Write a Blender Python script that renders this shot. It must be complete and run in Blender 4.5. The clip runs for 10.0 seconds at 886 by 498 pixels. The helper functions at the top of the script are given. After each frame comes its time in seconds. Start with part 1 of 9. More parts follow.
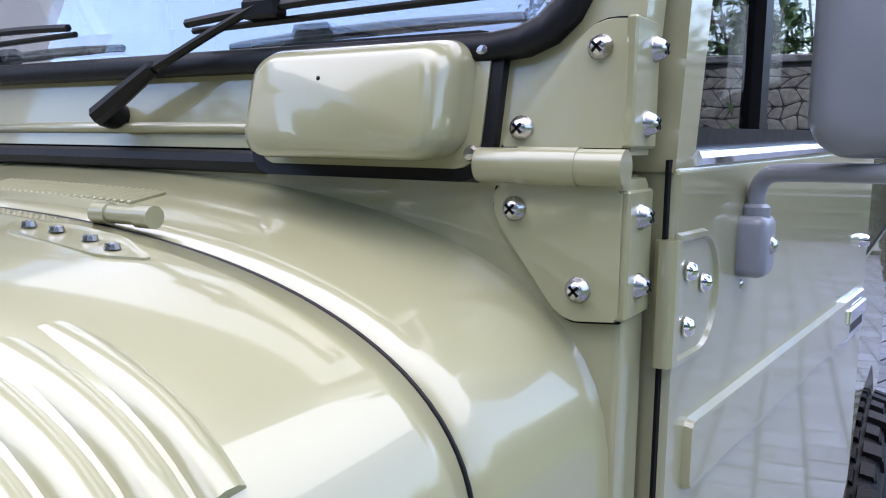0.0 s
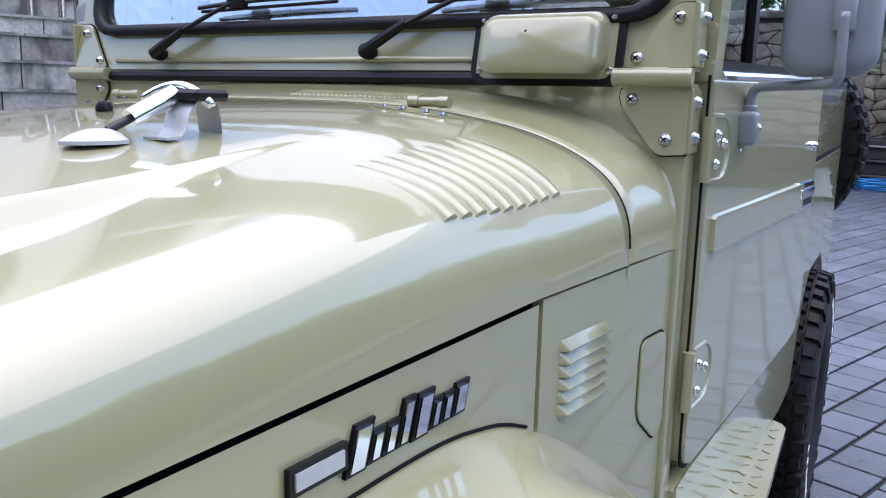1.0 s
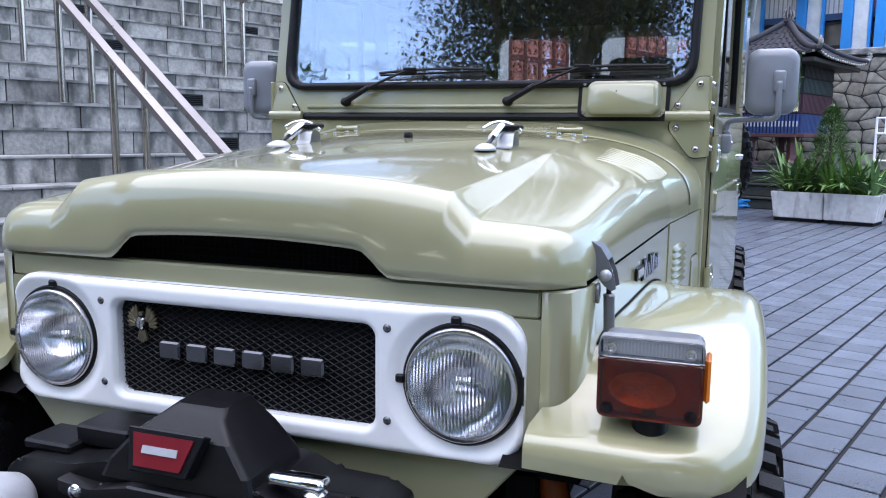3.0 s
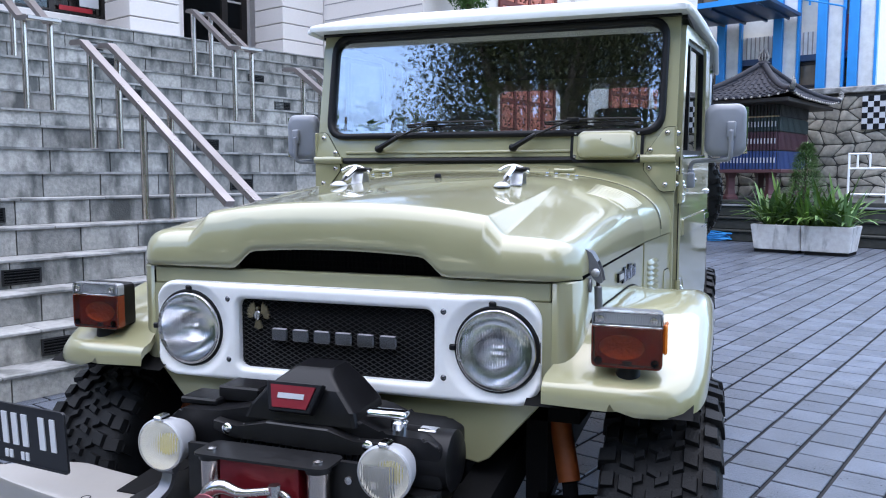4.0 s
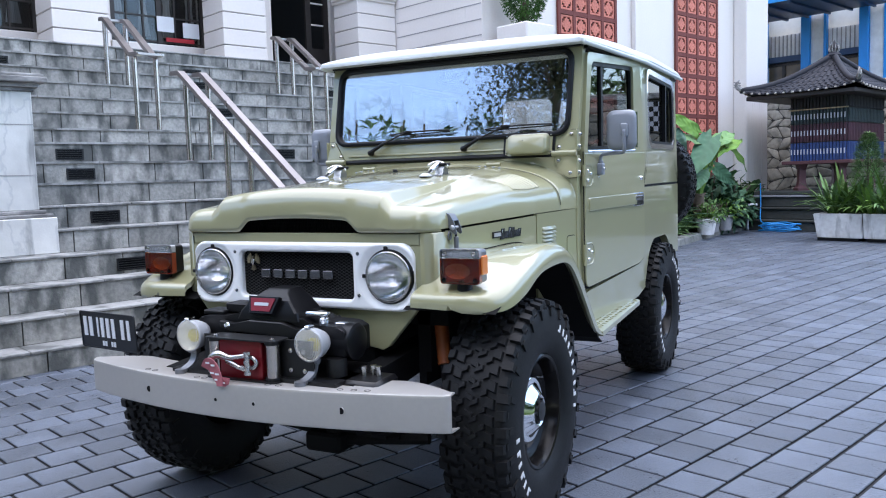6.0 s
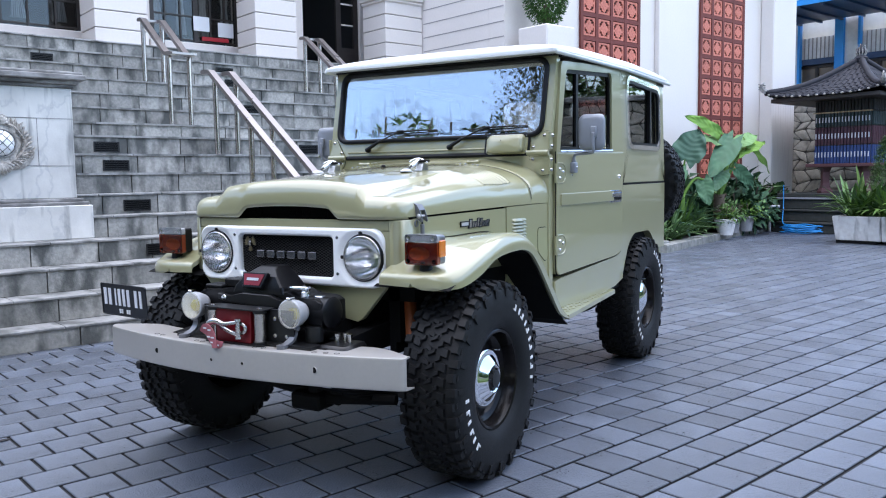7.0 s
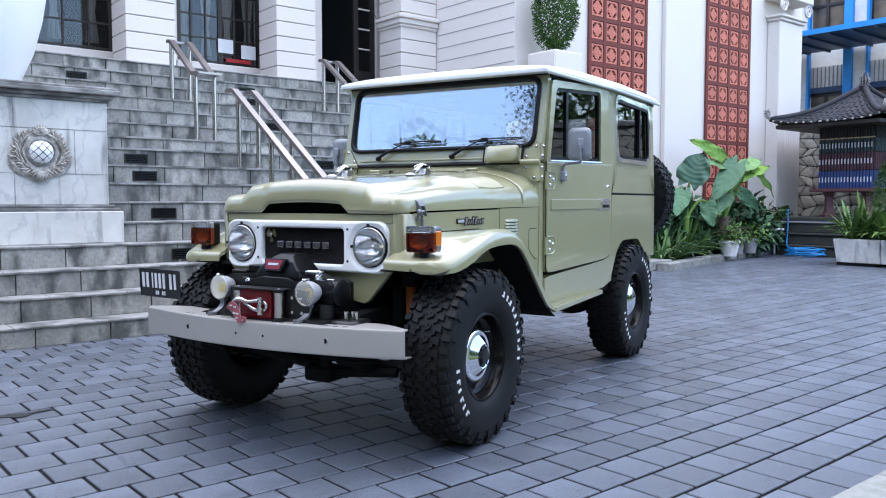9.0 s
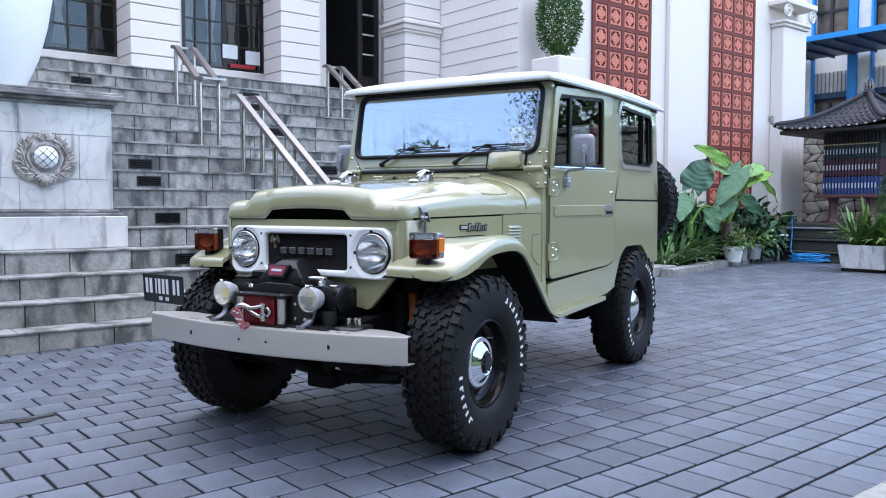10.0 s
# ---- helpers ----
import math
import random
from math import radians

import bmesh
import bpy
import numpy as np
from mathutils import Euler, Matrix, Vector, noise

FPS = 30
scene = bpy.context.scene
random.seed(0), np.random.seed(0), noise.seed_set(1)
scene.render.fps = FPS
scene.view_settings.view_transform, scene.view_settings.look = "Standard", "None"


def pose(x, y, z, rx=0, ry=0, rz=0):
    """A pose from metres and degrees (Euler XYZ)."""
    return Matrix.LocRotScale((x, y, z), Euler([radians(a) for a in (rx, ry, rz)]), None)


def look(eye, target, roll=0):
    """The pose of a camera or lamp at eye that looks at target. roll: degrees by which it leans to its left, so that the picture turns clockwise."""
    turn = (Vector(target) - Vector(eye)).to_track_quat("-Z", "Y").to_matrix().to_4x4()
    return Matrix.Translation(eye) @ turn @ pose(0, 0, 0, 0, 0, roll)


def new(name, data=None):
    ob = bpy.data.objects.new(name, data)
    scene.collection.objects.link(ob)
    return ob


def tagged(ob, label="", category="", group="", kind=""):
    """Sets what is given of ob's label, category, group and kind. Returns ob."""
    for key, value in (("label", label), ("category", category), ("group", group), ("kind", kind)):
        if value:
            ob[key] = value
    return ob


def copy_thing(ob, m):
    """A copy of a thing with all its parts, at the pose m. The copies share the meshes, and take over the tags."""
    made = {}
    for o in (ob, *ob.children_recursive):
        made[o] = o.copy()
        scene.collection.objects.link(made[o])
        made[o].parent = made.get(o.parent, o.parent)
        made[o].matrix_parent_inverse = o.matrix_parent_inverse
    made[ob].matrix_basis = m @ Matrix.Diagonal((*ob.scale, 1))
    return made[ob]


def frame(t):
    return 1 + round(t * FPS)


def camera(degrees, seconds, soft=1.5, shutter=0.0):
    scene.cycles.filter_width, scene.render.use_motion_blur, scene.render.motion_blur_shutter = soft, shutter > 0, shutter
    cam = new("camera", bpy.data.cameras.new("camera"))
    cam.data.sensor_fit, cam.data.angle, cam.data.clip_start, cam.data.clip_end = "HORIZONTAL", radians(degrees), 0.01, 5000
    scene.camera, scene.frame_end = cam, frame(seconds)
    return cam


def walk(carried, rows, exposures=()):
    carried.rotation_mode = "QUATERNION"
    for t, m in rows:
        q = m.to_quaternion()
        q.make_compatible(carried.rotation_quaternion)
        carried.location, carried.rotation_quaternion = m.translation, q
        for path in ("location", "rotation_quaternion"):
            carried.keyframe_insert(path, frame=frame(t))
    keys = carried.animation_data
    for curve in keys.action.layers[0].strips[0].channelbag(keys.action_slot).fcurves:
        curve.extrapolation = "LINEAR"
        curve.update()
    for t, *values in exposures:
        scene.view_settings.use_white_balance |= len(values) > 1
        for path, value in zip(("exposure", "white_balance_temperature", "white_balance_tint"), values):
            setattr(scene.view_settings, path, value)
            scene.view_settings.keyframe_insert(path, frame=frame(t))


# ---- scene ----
cam = camera(57.7, 10.0, soft=1.1)
PATH = [
    (0, (0.878, 0.38, 1.353), (-0.158, 2.072, 1.095), 0.8),
    (0.5, (0.908, 0.069, 1.343), (-0.106, 1.764, 1.029), 0.8),
    (1, (0.962, -0.279, 1.3), (0.001, 1.435, 0.932), 1.3),
    (1.5, (0.844, -0.559, 1.263), (-0.022, 1.201, 0.876), 1.7),
    (2, (0.837, -0.797, 1.266), (0.029, 0.995, 0.899), 1.3),
    (2.5, (0.879, -1.127, 1.278), (0.132, 0.697, 0.942), 0.8),
    (3, (0.758, -1.41, 1.279), (0.091, 0.454, 0.998), 0.6),
    (3.2, (0.706, -1.516, 1.28), (0.057, 0.358, 1.02), 0.5),
    (4.3, (0.917, -2.134, 1.285), (0.259, -0.253, 1.112), -0.3),
    (4.5, (0.976, -2.263, 1.282), (0.305, -0.386, 1.113), -0.6),
    (5, (1.222, -2.468, 1.274), (0.482, -0.617, 1.11), -1.4),
    (5.5, (1.513, -2.598, 1.249), (0.693, -0.782, 1.081), -1.8),
    (7, (2.215, -2.913, 1.224), (1.245, -1.174, 1.044), -0.8),
    (7.5, (2.343, -3.139, 1.182), (1.364, -1.403, 1.019), -0.4),
    (8, (2.448, -3.21, 1.132), (1.46, -1.477, 0.989), -0.3),
    (8.5, (2.504, -3.255, 1.104), (1.508, -1.526, 0.975), -0.1),
    (9, (2.508, -3.275, 1.114), (1.504, -1.549, 0.995), 0.0),
    (9.5, (2.508, -3.274, 1.117), (1.498, -1.551, 1.007), 0.1),
    (10, (2.51, -3.274, 1.121), (1.498, -1.552, 1.014), 0.1),
]
walk(cam, [(t, look(eye, target, roll)) for t, eye, target, roll in PATH], [(0, 2.13, 6500, 21), (1.2, 1.84, 6450, 19), (2.2, 1.62, 6400, 18), (3.2, 2.05, 6320, 15), (5, 2.02, 6400, 12), (10, 2.04, 6350, 12)])

# ---- world and light ----
world = bpy.data.worlds.new("sky")
scene.world = world
world.use_nodes = True
wn = world.node_tree.nodes
sky = wn.new("ShaderNodeTexSky")
sky.sky_type, sky.sun_disc = "NISHITA", False
sky.sun_elevation, sky.sun_rotation = radians(88), radians(97)
sky.air_density, sky.dust_density, sky.ozone_density = 1.0, 0.6, 1.0
wn["Background"].inputs[1].default_value = 0.15
world.node_tree.links.new(sky.outputs[0], wn["Background"].inputs[0])
sun = new("sun", bpy.data.lights.new("sun", "SUN"))
sun.data.energy, sun.data.angle, sun.data.color = 1.35, radians(108), (1.0, 0.96, 0.90)
SUN_DIR = Vector((math.sin(radians(97)) * math.cos(radians(88)), math.cos(radians(97)) * math.cos(radians(88)), math.sin(radians(88))))
sun.matrix_world = look(SUN_DIR * 30, (0, 0, 0))

# ---- building tools ----
def part(name, bm, mat, parent=None, label="", smooth=False, m=None):
    """One mesh object from a bmesh."""
    me = bpy.data.meshes.new(name)
    bmesh.ops.recalc_face_normals(bm, faces=bm.faces[:])
    bm.to_mesh(me)
    bm.free()
    if isinstance(mat, (list, tuple)):
        for x in mat:
            me.materials.append(x)
    else:
        me.materials.append(mat)
    if smooth:
        me.polygons.foreach_set("use_smooth", [True] * len(me.polygons))
        if smooth is not True:
            me.set_sharp_from_angle(angle=radians(smooth))
    ob = new(name, me)
    if smooth and smooth is not True and smooth <= 35:
        ob.modifiers.new("flat_faces", "WEIGHTED_NORMAL").keep_sharp = True
    if m is not None:
        ob.matrix_basis = m
    if parent is not None:
        ob.parent = parent
    if label:
        ob["label"] = label
    return ob


def empty(name, label, category, m=None, group="", kind=""):
    ob = new(name)
    ob.empty_display_size = 0.1
    if m is not None:
        ob.matrix_basis = m
    return tagged(ob, label, category, group, kind)


def box(bm, x0, x1, y0, y1, z0, z1, bevel=0.0, seg=2, m=None):
    vs = [bm.verts.new((x, y, z)) for x in (x0, x1) for y in (y0, y1) for z in (z0, z1)]
    fs = [bm.faces.new([vs[i] for i in q]) for q in ((0, 1, 3, 2), (4, 6, 7, 5), (0, 4, 5, 1), (2, 3, 7, 6), (0, 2, 6, 4), (1, 5, 7, 3))]
    es = list({e for f in fs for e in f.edges})
    if m is not None:
        bmesh.ops.transform(bm, matrix=m, verts=vs)
    if bevel > 0:
        bmesh.ops.bevel(bm, geom=es, offset=bevel, segments=seg, affect="EDGES", profile=0.5)
    return bm


def frame_axes(d):
    d = Vector(d).normalized()
    a = Vector((0, 0, 1)) if abs(d.z) < 0.9 else Vector((1, 0, 0))
    r = d.cross(a).normalized()
    return d, r, r.cross(d).normalized()


def rings(bm, loops, closed=True, cap=True, wrap=False):
    """Skin over a row of point loops of equal length."""
    rows = [[bm.verts.new(p) for p in lp] for lp in loops]
    n = len(rows[0])
    pairs = list(zip(rows, rows[1:])) + ([(rows[-1], rows[0])] if wrap else [])
    for a, b in pairs:
        for i in range(n if closed else n - 1):
            j = (i + 1) % n
            try:
                bm.faces.new((a[i], a[j], b[j], b[i]))
            except ValueError:
                pass
    if cap and closed and not wrap:
        for r in (rows[0], rows[-1]):
            try:
                bm.faces.new(r)
            except ValueError:
                pass
    return rows


def cyl(bm, p0, p1, r0, r1=None, seg=20, cap=True):
    p0, p1 = Vector(p0), Vector(p1)
    r1 = r0 if r1 is None else r1
    d, a, b = frame_axes(p1 - p0)
    lp = [[p + (a * math.cos(t) + b * math.sin(t)) * r for t in [2 * math.pi * i / seg for i in range(seg)]] for p, r in ((p0, r0), (p1, r1))]
    rings(bm, lp, cap=cap)
    return bm


def turned(bm, prof, base=(0, 0, 0), axis=(0, 0, 1), seg=32, cap=True):
    """A lathe shape: prof is a list of (radius, height along the axis)."""
    d, a, b = frame_axes(axis)
    base = Vector(base)
    lp = [[base + d * h + (a * math.cos(t) + b * math.sin(t)) * max(r, 1e-5) for t in [2 * math.pi * i / seg for i in range(seg)]] for r, h in prof]
    rings(bm, lp, cap=cap)
    return bm


def tube(bm, pts, r, seg=10, cap=True, closed=False):
    pts = [Vector(p) for p in pts]
    n = len(pts)
    lp = []
    ref = None
    for i, p in enumerate(pts):
        d = (pts[(i + 1) % n] - pts[i - 1]) if closed else (pts[min(i + 1, n - 1)] - pts[max(i - 1, 0)])
        d = d.normalized()
        if ref is None:
            _, ref, _ = frame_axes(d)
        a = (ref - d * ref.dot(d)).normalized()
        ref = a
        b = d.cross(a)
        rr = r[i] if isinstance(r, (list, tuple)) else r
        lp.append([p + (a * math.cos(t) + b * math.sin(t)) * rr for t in [2 * math.pi * k / seg for k in range(seg)]])
    rings(bm, lp, cap=cap, wrap=closed)
    return bm


def smooth_path(pts, k=6, closed=False):
    """Catmull-Rom through the points."""
    P = [Vector(p) for p in pts]
    n = len(P)
    out = []
    for i in range(n if closed else n - 1):
        a, b, c, d = (P[(i - 1) % n], P[i], P[(i + 1) % n], P[(i + 2) % n]) if closed else (P[max(i - 1, 0)], P[i], P[i + 1], P[min(i + 2, n - 1)])
        for j in range(k):
            t = j / k
            out.append(0.5 * ((2 * b) + (c - a) * t + (2 * a - 5 * b + 4 * c - d) * t * t + (3 * b - a - 3 * c + d) * t ** 3))
    if not closed:
        out.append(P[-1])
    return out


def prism(bm, pts, axis, a, b, bevel=0.0, seg=2):
    """A 2D outline pushed along an axis from a to b. The outline's plane is (y,z), (x,z) or (x,y)."""
    def at(p, h):
        return {"x": (h, p[0], p[1]), "y": (p[0], h, p[1]), "z": (p[0], p[1], h)}[axis]
    rows = rings(bm, [[at(p, a) for p in pts], [at(p, b) for p in pts]])
    if bevel > 0:
        vs = set(rows[0] + rows[1])
        es = [e for e in bm.edges if e.verts[0] in vs and e.verts[1] in vs]
        bmesh.ops.bevel(bm, geom=es, offset=bevel, segments=seg, affect="EDGES", profile=0.5)
    return bm


def rounded(x0, x1, z0, z1, r, k=5):
    """Outline of a rounded rectangle."""
    out = []
    for cx, cz, a0 in ((x1 - r, z1 - r, 0), (x0 + r, z1 - r, 90), (x0 + r, z0 + r, 180), (x1 - r, z0 + r, 270)):
        for i in range(k + 1):
            t = radians(a0 + 90 * i / k)
            out.append((cx + r * math.cos(t), cz + r * math.sin(t)))
    return out


def fillet(pts, r, k=5):
    """Rounds the corners of a 2D outline; r: one radius or one for each corner."""
    out = []
    n = len(pts)
    for i in range(n):
        p, a, b = Vector(pts[i]), Vector(pts[i - 1]), Vector(pts[(i + 1) % n])
        rr = r[i] if isinstance(r, (list, tuple)) else r
        if rr <= 0:
            out.append(tuple(p))
            continue
        da, db = (a - p), (b - p)
        q = min(rr, da.length * 0.49, db.length * 0.49)
        s, e = p + da.normalized() * q, p + db.normalized() * q
        for j in range(k + 1):
            t = j / k
            out.append(tuple(s * (1 - t) ** 2 + p * 2 * t * (1 - t) + e * t * t))
    return out


def loop_frame(bm, outer, inner, axis, a, b):
    """A frame between two outlines of the same length, of depth a to b."""
    def at(p, h):
        return {"x": (h, p[0], p[1]), "y": (p[0], h, p[1]), "z": (p[0], p[1], h)}[axis]
    rings(bm, [[at(p, a) for p in outer], [at(p, b) for p in outer], [at(p, b) for p in inner], [at(p, a) for p in inner]], wrap=True)
    return bm


def B():
    return bmesh.new()

# ---- materials ----
def material(name, colour, rough=0.6, metal=0.0, spec=0.5, coat=0.0, var=0.12, grain=60.0, blotch=3.0, bump=0.15, bump_scale=None, second=None, rand=0.0, rough_var=0.1, coords="Object", emit=None, sheen=0.0):
    """A surface with two scales of colour change, uneven gloss and fine relief."""
    m = bpy.data.materials.new(name)
    m.use_nodes = True
    nt = m.node_tree
    N, L = nt.nodes, nt.links
    p = N["Principled BSDF"]
    p.inputs["Roughness"].default_value, p.inputs["Metallic"].default_value = rough, metal
    p.inputs["Specular IOR Level"].default_value = spec
    p.inputs["Coat Weight"].default_value, p.inputs["Coat Roughness"].default_value = coat, 0.03
    p.inputs["Sheen Weight"].default_value = sheen
    tc = N.new("ShaderNodeTexCoord")
    fine, wide = N.new("ShaderNodeTexNoise"), N.new("ShaderNodeTexNoise")
    for tex, s, d in ((fine, grain, 4), (wide, blotch, 3)):
        tex.inputs["Scale"].default_value, tex.inputs["Detail"].default_value = s, d
        L.new(tc.outputs[coords], tex.inputs["Vector"])
    mix = N.new("ShaderNodeMath")
    mix.operation = "MULTIPLY_ADD"
    L.new(fine.outputs[0], mix.inputs[0])
    mix.inputs[1].default_value = 0.5
    half = N.new("ShaderNodeMath")
    half.operation = "MULTIPLY"
    L.new(wide.outputs[0], half.inputs[0])
    half.inputs[1].default_value = 0.5
    L.new(half.outputs[0], mix.inputs[2])
    ramp = N.new("ShaderNodeValToRGB")
    ramp.color_ramp.elements[0].position, ramp.color_ramp.elements[1].position = 0.3, 0.7
    c = Vector(colour)
    s = Vector(second) if second else c * (1 - var)
    e = c if second else c * (1 + var * 0.6)
    ramp.color_ramp.elements[0].color = (*s, 1)
    ramp.color_ramp.elements[1].color = (*[min(v, 0.95) for v in e], 1)
    L.new(mix.outputs[0], ramp.inputs[0])
    out = ramp.outputs[0]
    if rand > 0:
        info = N.new("ShaderNodeObjectInfo")
        hsv = N.new("ShaderNodeHueSaturation")
        rng = N.new("ShaderNodeMapRange")
        rng.inputs["To Min"].default_value, rng.inputs["To Max"].default_value = 1 - rand, 1 + rand
        L.new(info.outputs["Random"], rng.inputs["Value"])
        L.new(rng.outputs[0], hsv.inputs["Value"])
        L.new(out, hsv.inputs["Color"])
        out = hsv.outputs[0]
    L.new(out, p.inputs["Base Color"])
    rr = N.new("ShaderNodeMapRange")
    rr.inputs["To Min"].default_value, rr.inputs["To Max"].default_value = max(rough - rough_var, 0.01), min(rough + rough_var, 1)
    L.new(mix.outputs[0], rr.inputs["Value"])
    L.new(rr.outputs[0], p.inputs["Roughness"])
    if bump > 0:
        b = N.new("ShaderNodeBump")
        b.inputs["Strength"].default_value, b.inputs["Distance"].default_value = bump, 0.01
        if bump_scale:
            bt = N.new("ShaderNodeTexNoise")
            bt.inputs["Scale"].default_value, bt.inputs["Detail"].default_value = bump_scale, 5
            L.new(tc.outputs[coords], bt.inputs["Vector"])
            L.new(bt.outputs[0], b.inputs["Height"])
        else:
            L.new(mix.outputs[0], b.inputs["Height"])
        L.new(b.outputs[0], p.inputs["Normal"])
    if emit:
        p.inputs["Emission Color"].default_value, p.inputs["Emission Strength"].default_value = (*emit[0], 1), emit[1]
    return m


def glass(name, colour=(1, 1, 1), rough=0.0, ior=1.45, tint=1.0):
    m = bpy.data.materials.new(name)
    m.use_nodes = True
    p = m.node_tree.nodes["Principled BSDF"]
    p.inputs["Base Color"].default_value = (*colour, 1)
    p.inputs["Transmission Weight"].default_value = tint
    p.inputs["Roughness"].default_value, p.inputs["IOR"].default_value = rough, ior
    return m


PAINT = material("olive_beige_paint", (0.32, 0.31, 0.175), rough=0.3, coat=1.0, var=0.03, grain=3, blotch=0.8, bump=0.0, rough_var=0.02)
PAINT.node_tree.nodes["Principled BSDF"].inputs["Coat IOR"].default_value = 1.55
PAINT.node_tree.nodes["Principled BSDF"].inputs["Coat Roughness"].default_value = 0.045
PAINT_MATT = material("inner_body_paint", (0.38, 0.37, 0.22), rough=0.45, coat=0.2, var=0.05, bump=0.02)
WHITE_PAINT = material("white_gloss_paint", (0.92, 0.92, 0.91), rough=0.5, coat=0.0, var=0.03, bump=0.0)
ROOF_WHITE = material("roof_white_paint", (0.74, 0.77, 0.77), rough=0.4, coat=0.3, var=0.04, bump=0.03, bump_scale=120)
BLACK_PLASTIC = material("black_plastic", (0.006, 0.006, 0.007), rough=0.36, spec=0.22, var=0.3, bump=0.05, bump_scale=400)
BLACK_RUBBER = material("black_rubber", (0.006, 0.006, 0.007), rough=0.42, spec=0.25, var=0.3, bump=0.08)
def stain(m, scale, lo, hi, dark, colour=None, band=False):
    """Adds dirt runs (band False) or thin veins (band True) with a shape of their own."""
    nt = m.node_tree
    N, L = nt.nodes, nt.links
    p = N["Principled BSDF"]
    src = p.inputs["Base Color"].links[0].from_socket
    tc, mp, tex = N.new("ShaderNodeTexCoord"), N.new("ShaderNodeMapping"), N.new("ShaderNodeTexNoise")
    mp.inputs["Scale"].default_value = scale
    tex.inputs["Scale"].default_value, tex.inputs["Detail"].default_value = 1.0, 6
    L.new(tc.outputs["Object"], mp.inputs["Vector"])
    L.new(mp.outputs[0], tex.inputs["Vector"])
    out = tex.outputs[0]
    if band:
        shift, dist = N.new("ShaderNodeMath"), N.new("ShaderNodeMath")
        shift.operation, dist.operation = "SUBTRACT", "ABSOLUTE"
        shift.inputs[1].default_value = 0.5
        L.new(out, shift.inputs[0])
        L.new(shift.outputs[0], dist.inputs[0])
        out = dist.outputs[0]
    rng, mix = N.new("ShaderNodeMapRange"), N.new("ShaderNodeMix")
    rng.inputs["From Min"].default_value, rng.inputs["From Max"].default_value = lo, hi
    rng.inputs["To Min"].default_value, rng.inputs["To Max"].default_value = dark, 0.0
    L.new(out, rng.inputs["Value"])
    mix.data_type = "RGBA"
    L.new(rng.outputs[0], mix.inputs[0])
    L.new(src, mix.inputs[6])
    mix.inputs[7].default_value = (*(colour or (0.03, 0.032, 0.03)), 1)
    L.new(mix.outputs[2], p.inputs["Base Color"])


def by_island(m, lo, hi):
    """Lets every loose piece of a joined mesh differ a little in tone."""
    N, L = m.node_tree.nodes, m.node_tree.links
    p = N["Principled BSDF"]
    src = p.inputs["Base Color"].links[0].from_socket
    geo, hsv, rng = N.new("ShaderNodeNewGeometry"), N.new("ShaderNodeHueSaturation"), N.new("ShaderNodeMapRange")
    rng.inputs["To Min"].default_value, rng.inputs["To Max"].default_value = lo, hi
    L.new(geo.outputs["Random Per Island"], rng.inputs["Value"])
    L.new(rng.outputs[0], hsv.inputs["Value"])
    L.new(src, hsv.inputs["Color"])
    L.new(hsv.outputs[0], p.inputs["Base Color"])


BLACK_STEEL = material("black_steel", (0.010, 0.010, 0.011), rough=0.4, metal=0.2, var=0.4, bump=0.05)
UNDER = material("underbody_black", (0.004, 0.004, 0.0045), rough=0.85, spec=0.2, var=0.4, bump=0.1)
TYRE = material("tyre_rubber", (0.008, 0.0083, 0.009), rough=0.55, spec=0.22, var=0.35, grain=120, blotch=6, bump=0.2, bump_scale=250)
LETTER_WHITE = material("tyre_letter_white", (0.7, 0.7, 0.7), rough=0.6, var=0.1, bump=0.05)
CHROME = material("chrome", (0.82, 0.83, 0.85), rough=0.07, metal=1.0, var=0.03, bump=0.0, rough_var=0.03)
RAIL_STEEL = material("satin_stainless", (0.36, 0.325, 0.315), rough=0.30, metal=0.9, var=0.06, grain=6, bump=0.0)
POST_STEEL = material("dull_stainless", (0.50, 0.45, 0.42), rough=0.24, metal=1.0, var=0.06, grain=5, bump=0.0, rough_var=0.03)
STEEL = material("brushed_steel", (0.55, 0.53, 0.52), rough=0.26, metal=1.0, var=0.08, grain=90, bump=0.03)
ZINC = material("zinc_grey", (0.50, 0.51, 0.53), rough=0.42, metal=0.35, var=0.1, bump=0.04)
BUMPER = material("satin_silver_paint", (0.43, 0.41, 0.385), rough=0.36, metal=0.3, coat=0.2, var=0.05, blotch=6, bump=0.03)
RED = material("red_anodised", (0.20, 0.009, 0.016), rough=0.35, metal=0.3, var=0.15, bump=0.02)
STRAP = material("pink_red_strap", (0.40, 0.12, 0.14), rough=0.8, var=0.2, bump=0.2, bump_scale=300)
AMBER = glass("amber_lens", (0.86, 0.30, 0.10), 0.06, ior=1.45)
AMBER_WALL = material("amber_lens_wall", (0.22, 0.03, 0.008), rough=0.2, coat=0.4, var=0.2, bump=0.0)
BOWL = material("dull_lamp_bowl", (0.34, 0.25, 0.17), rough=0.42, metal=0.7, var=0.35, grain=120, bump=0.3, bump_scale=160)
CLEAR_WALL = material("clear_lens_wall", (0.34, 0.35, 0.36), rough=0.2, coat=0.6, var=0.2, bump=0.0)
AMBER_SIDE = material("amber_side_lens", (0.75, 0.2, 0.02), rough=0.2, coat=0.5, var=0.1, bump=0.0)
CLEAR_LENS = glass("clear_lens", (0.93, 0.94, 0.96), 0.05)
GLASS = glass("window_glass", (0.72, 0.77, 0.78), ior=3.4)
CLEAR_GLASS = glass("rear_window_glass", (0.9, 0.92, 0.92))
PANE_GLASS = glass("building_window_glass", (0.5, 0.54, 0.55), ior=1.5)
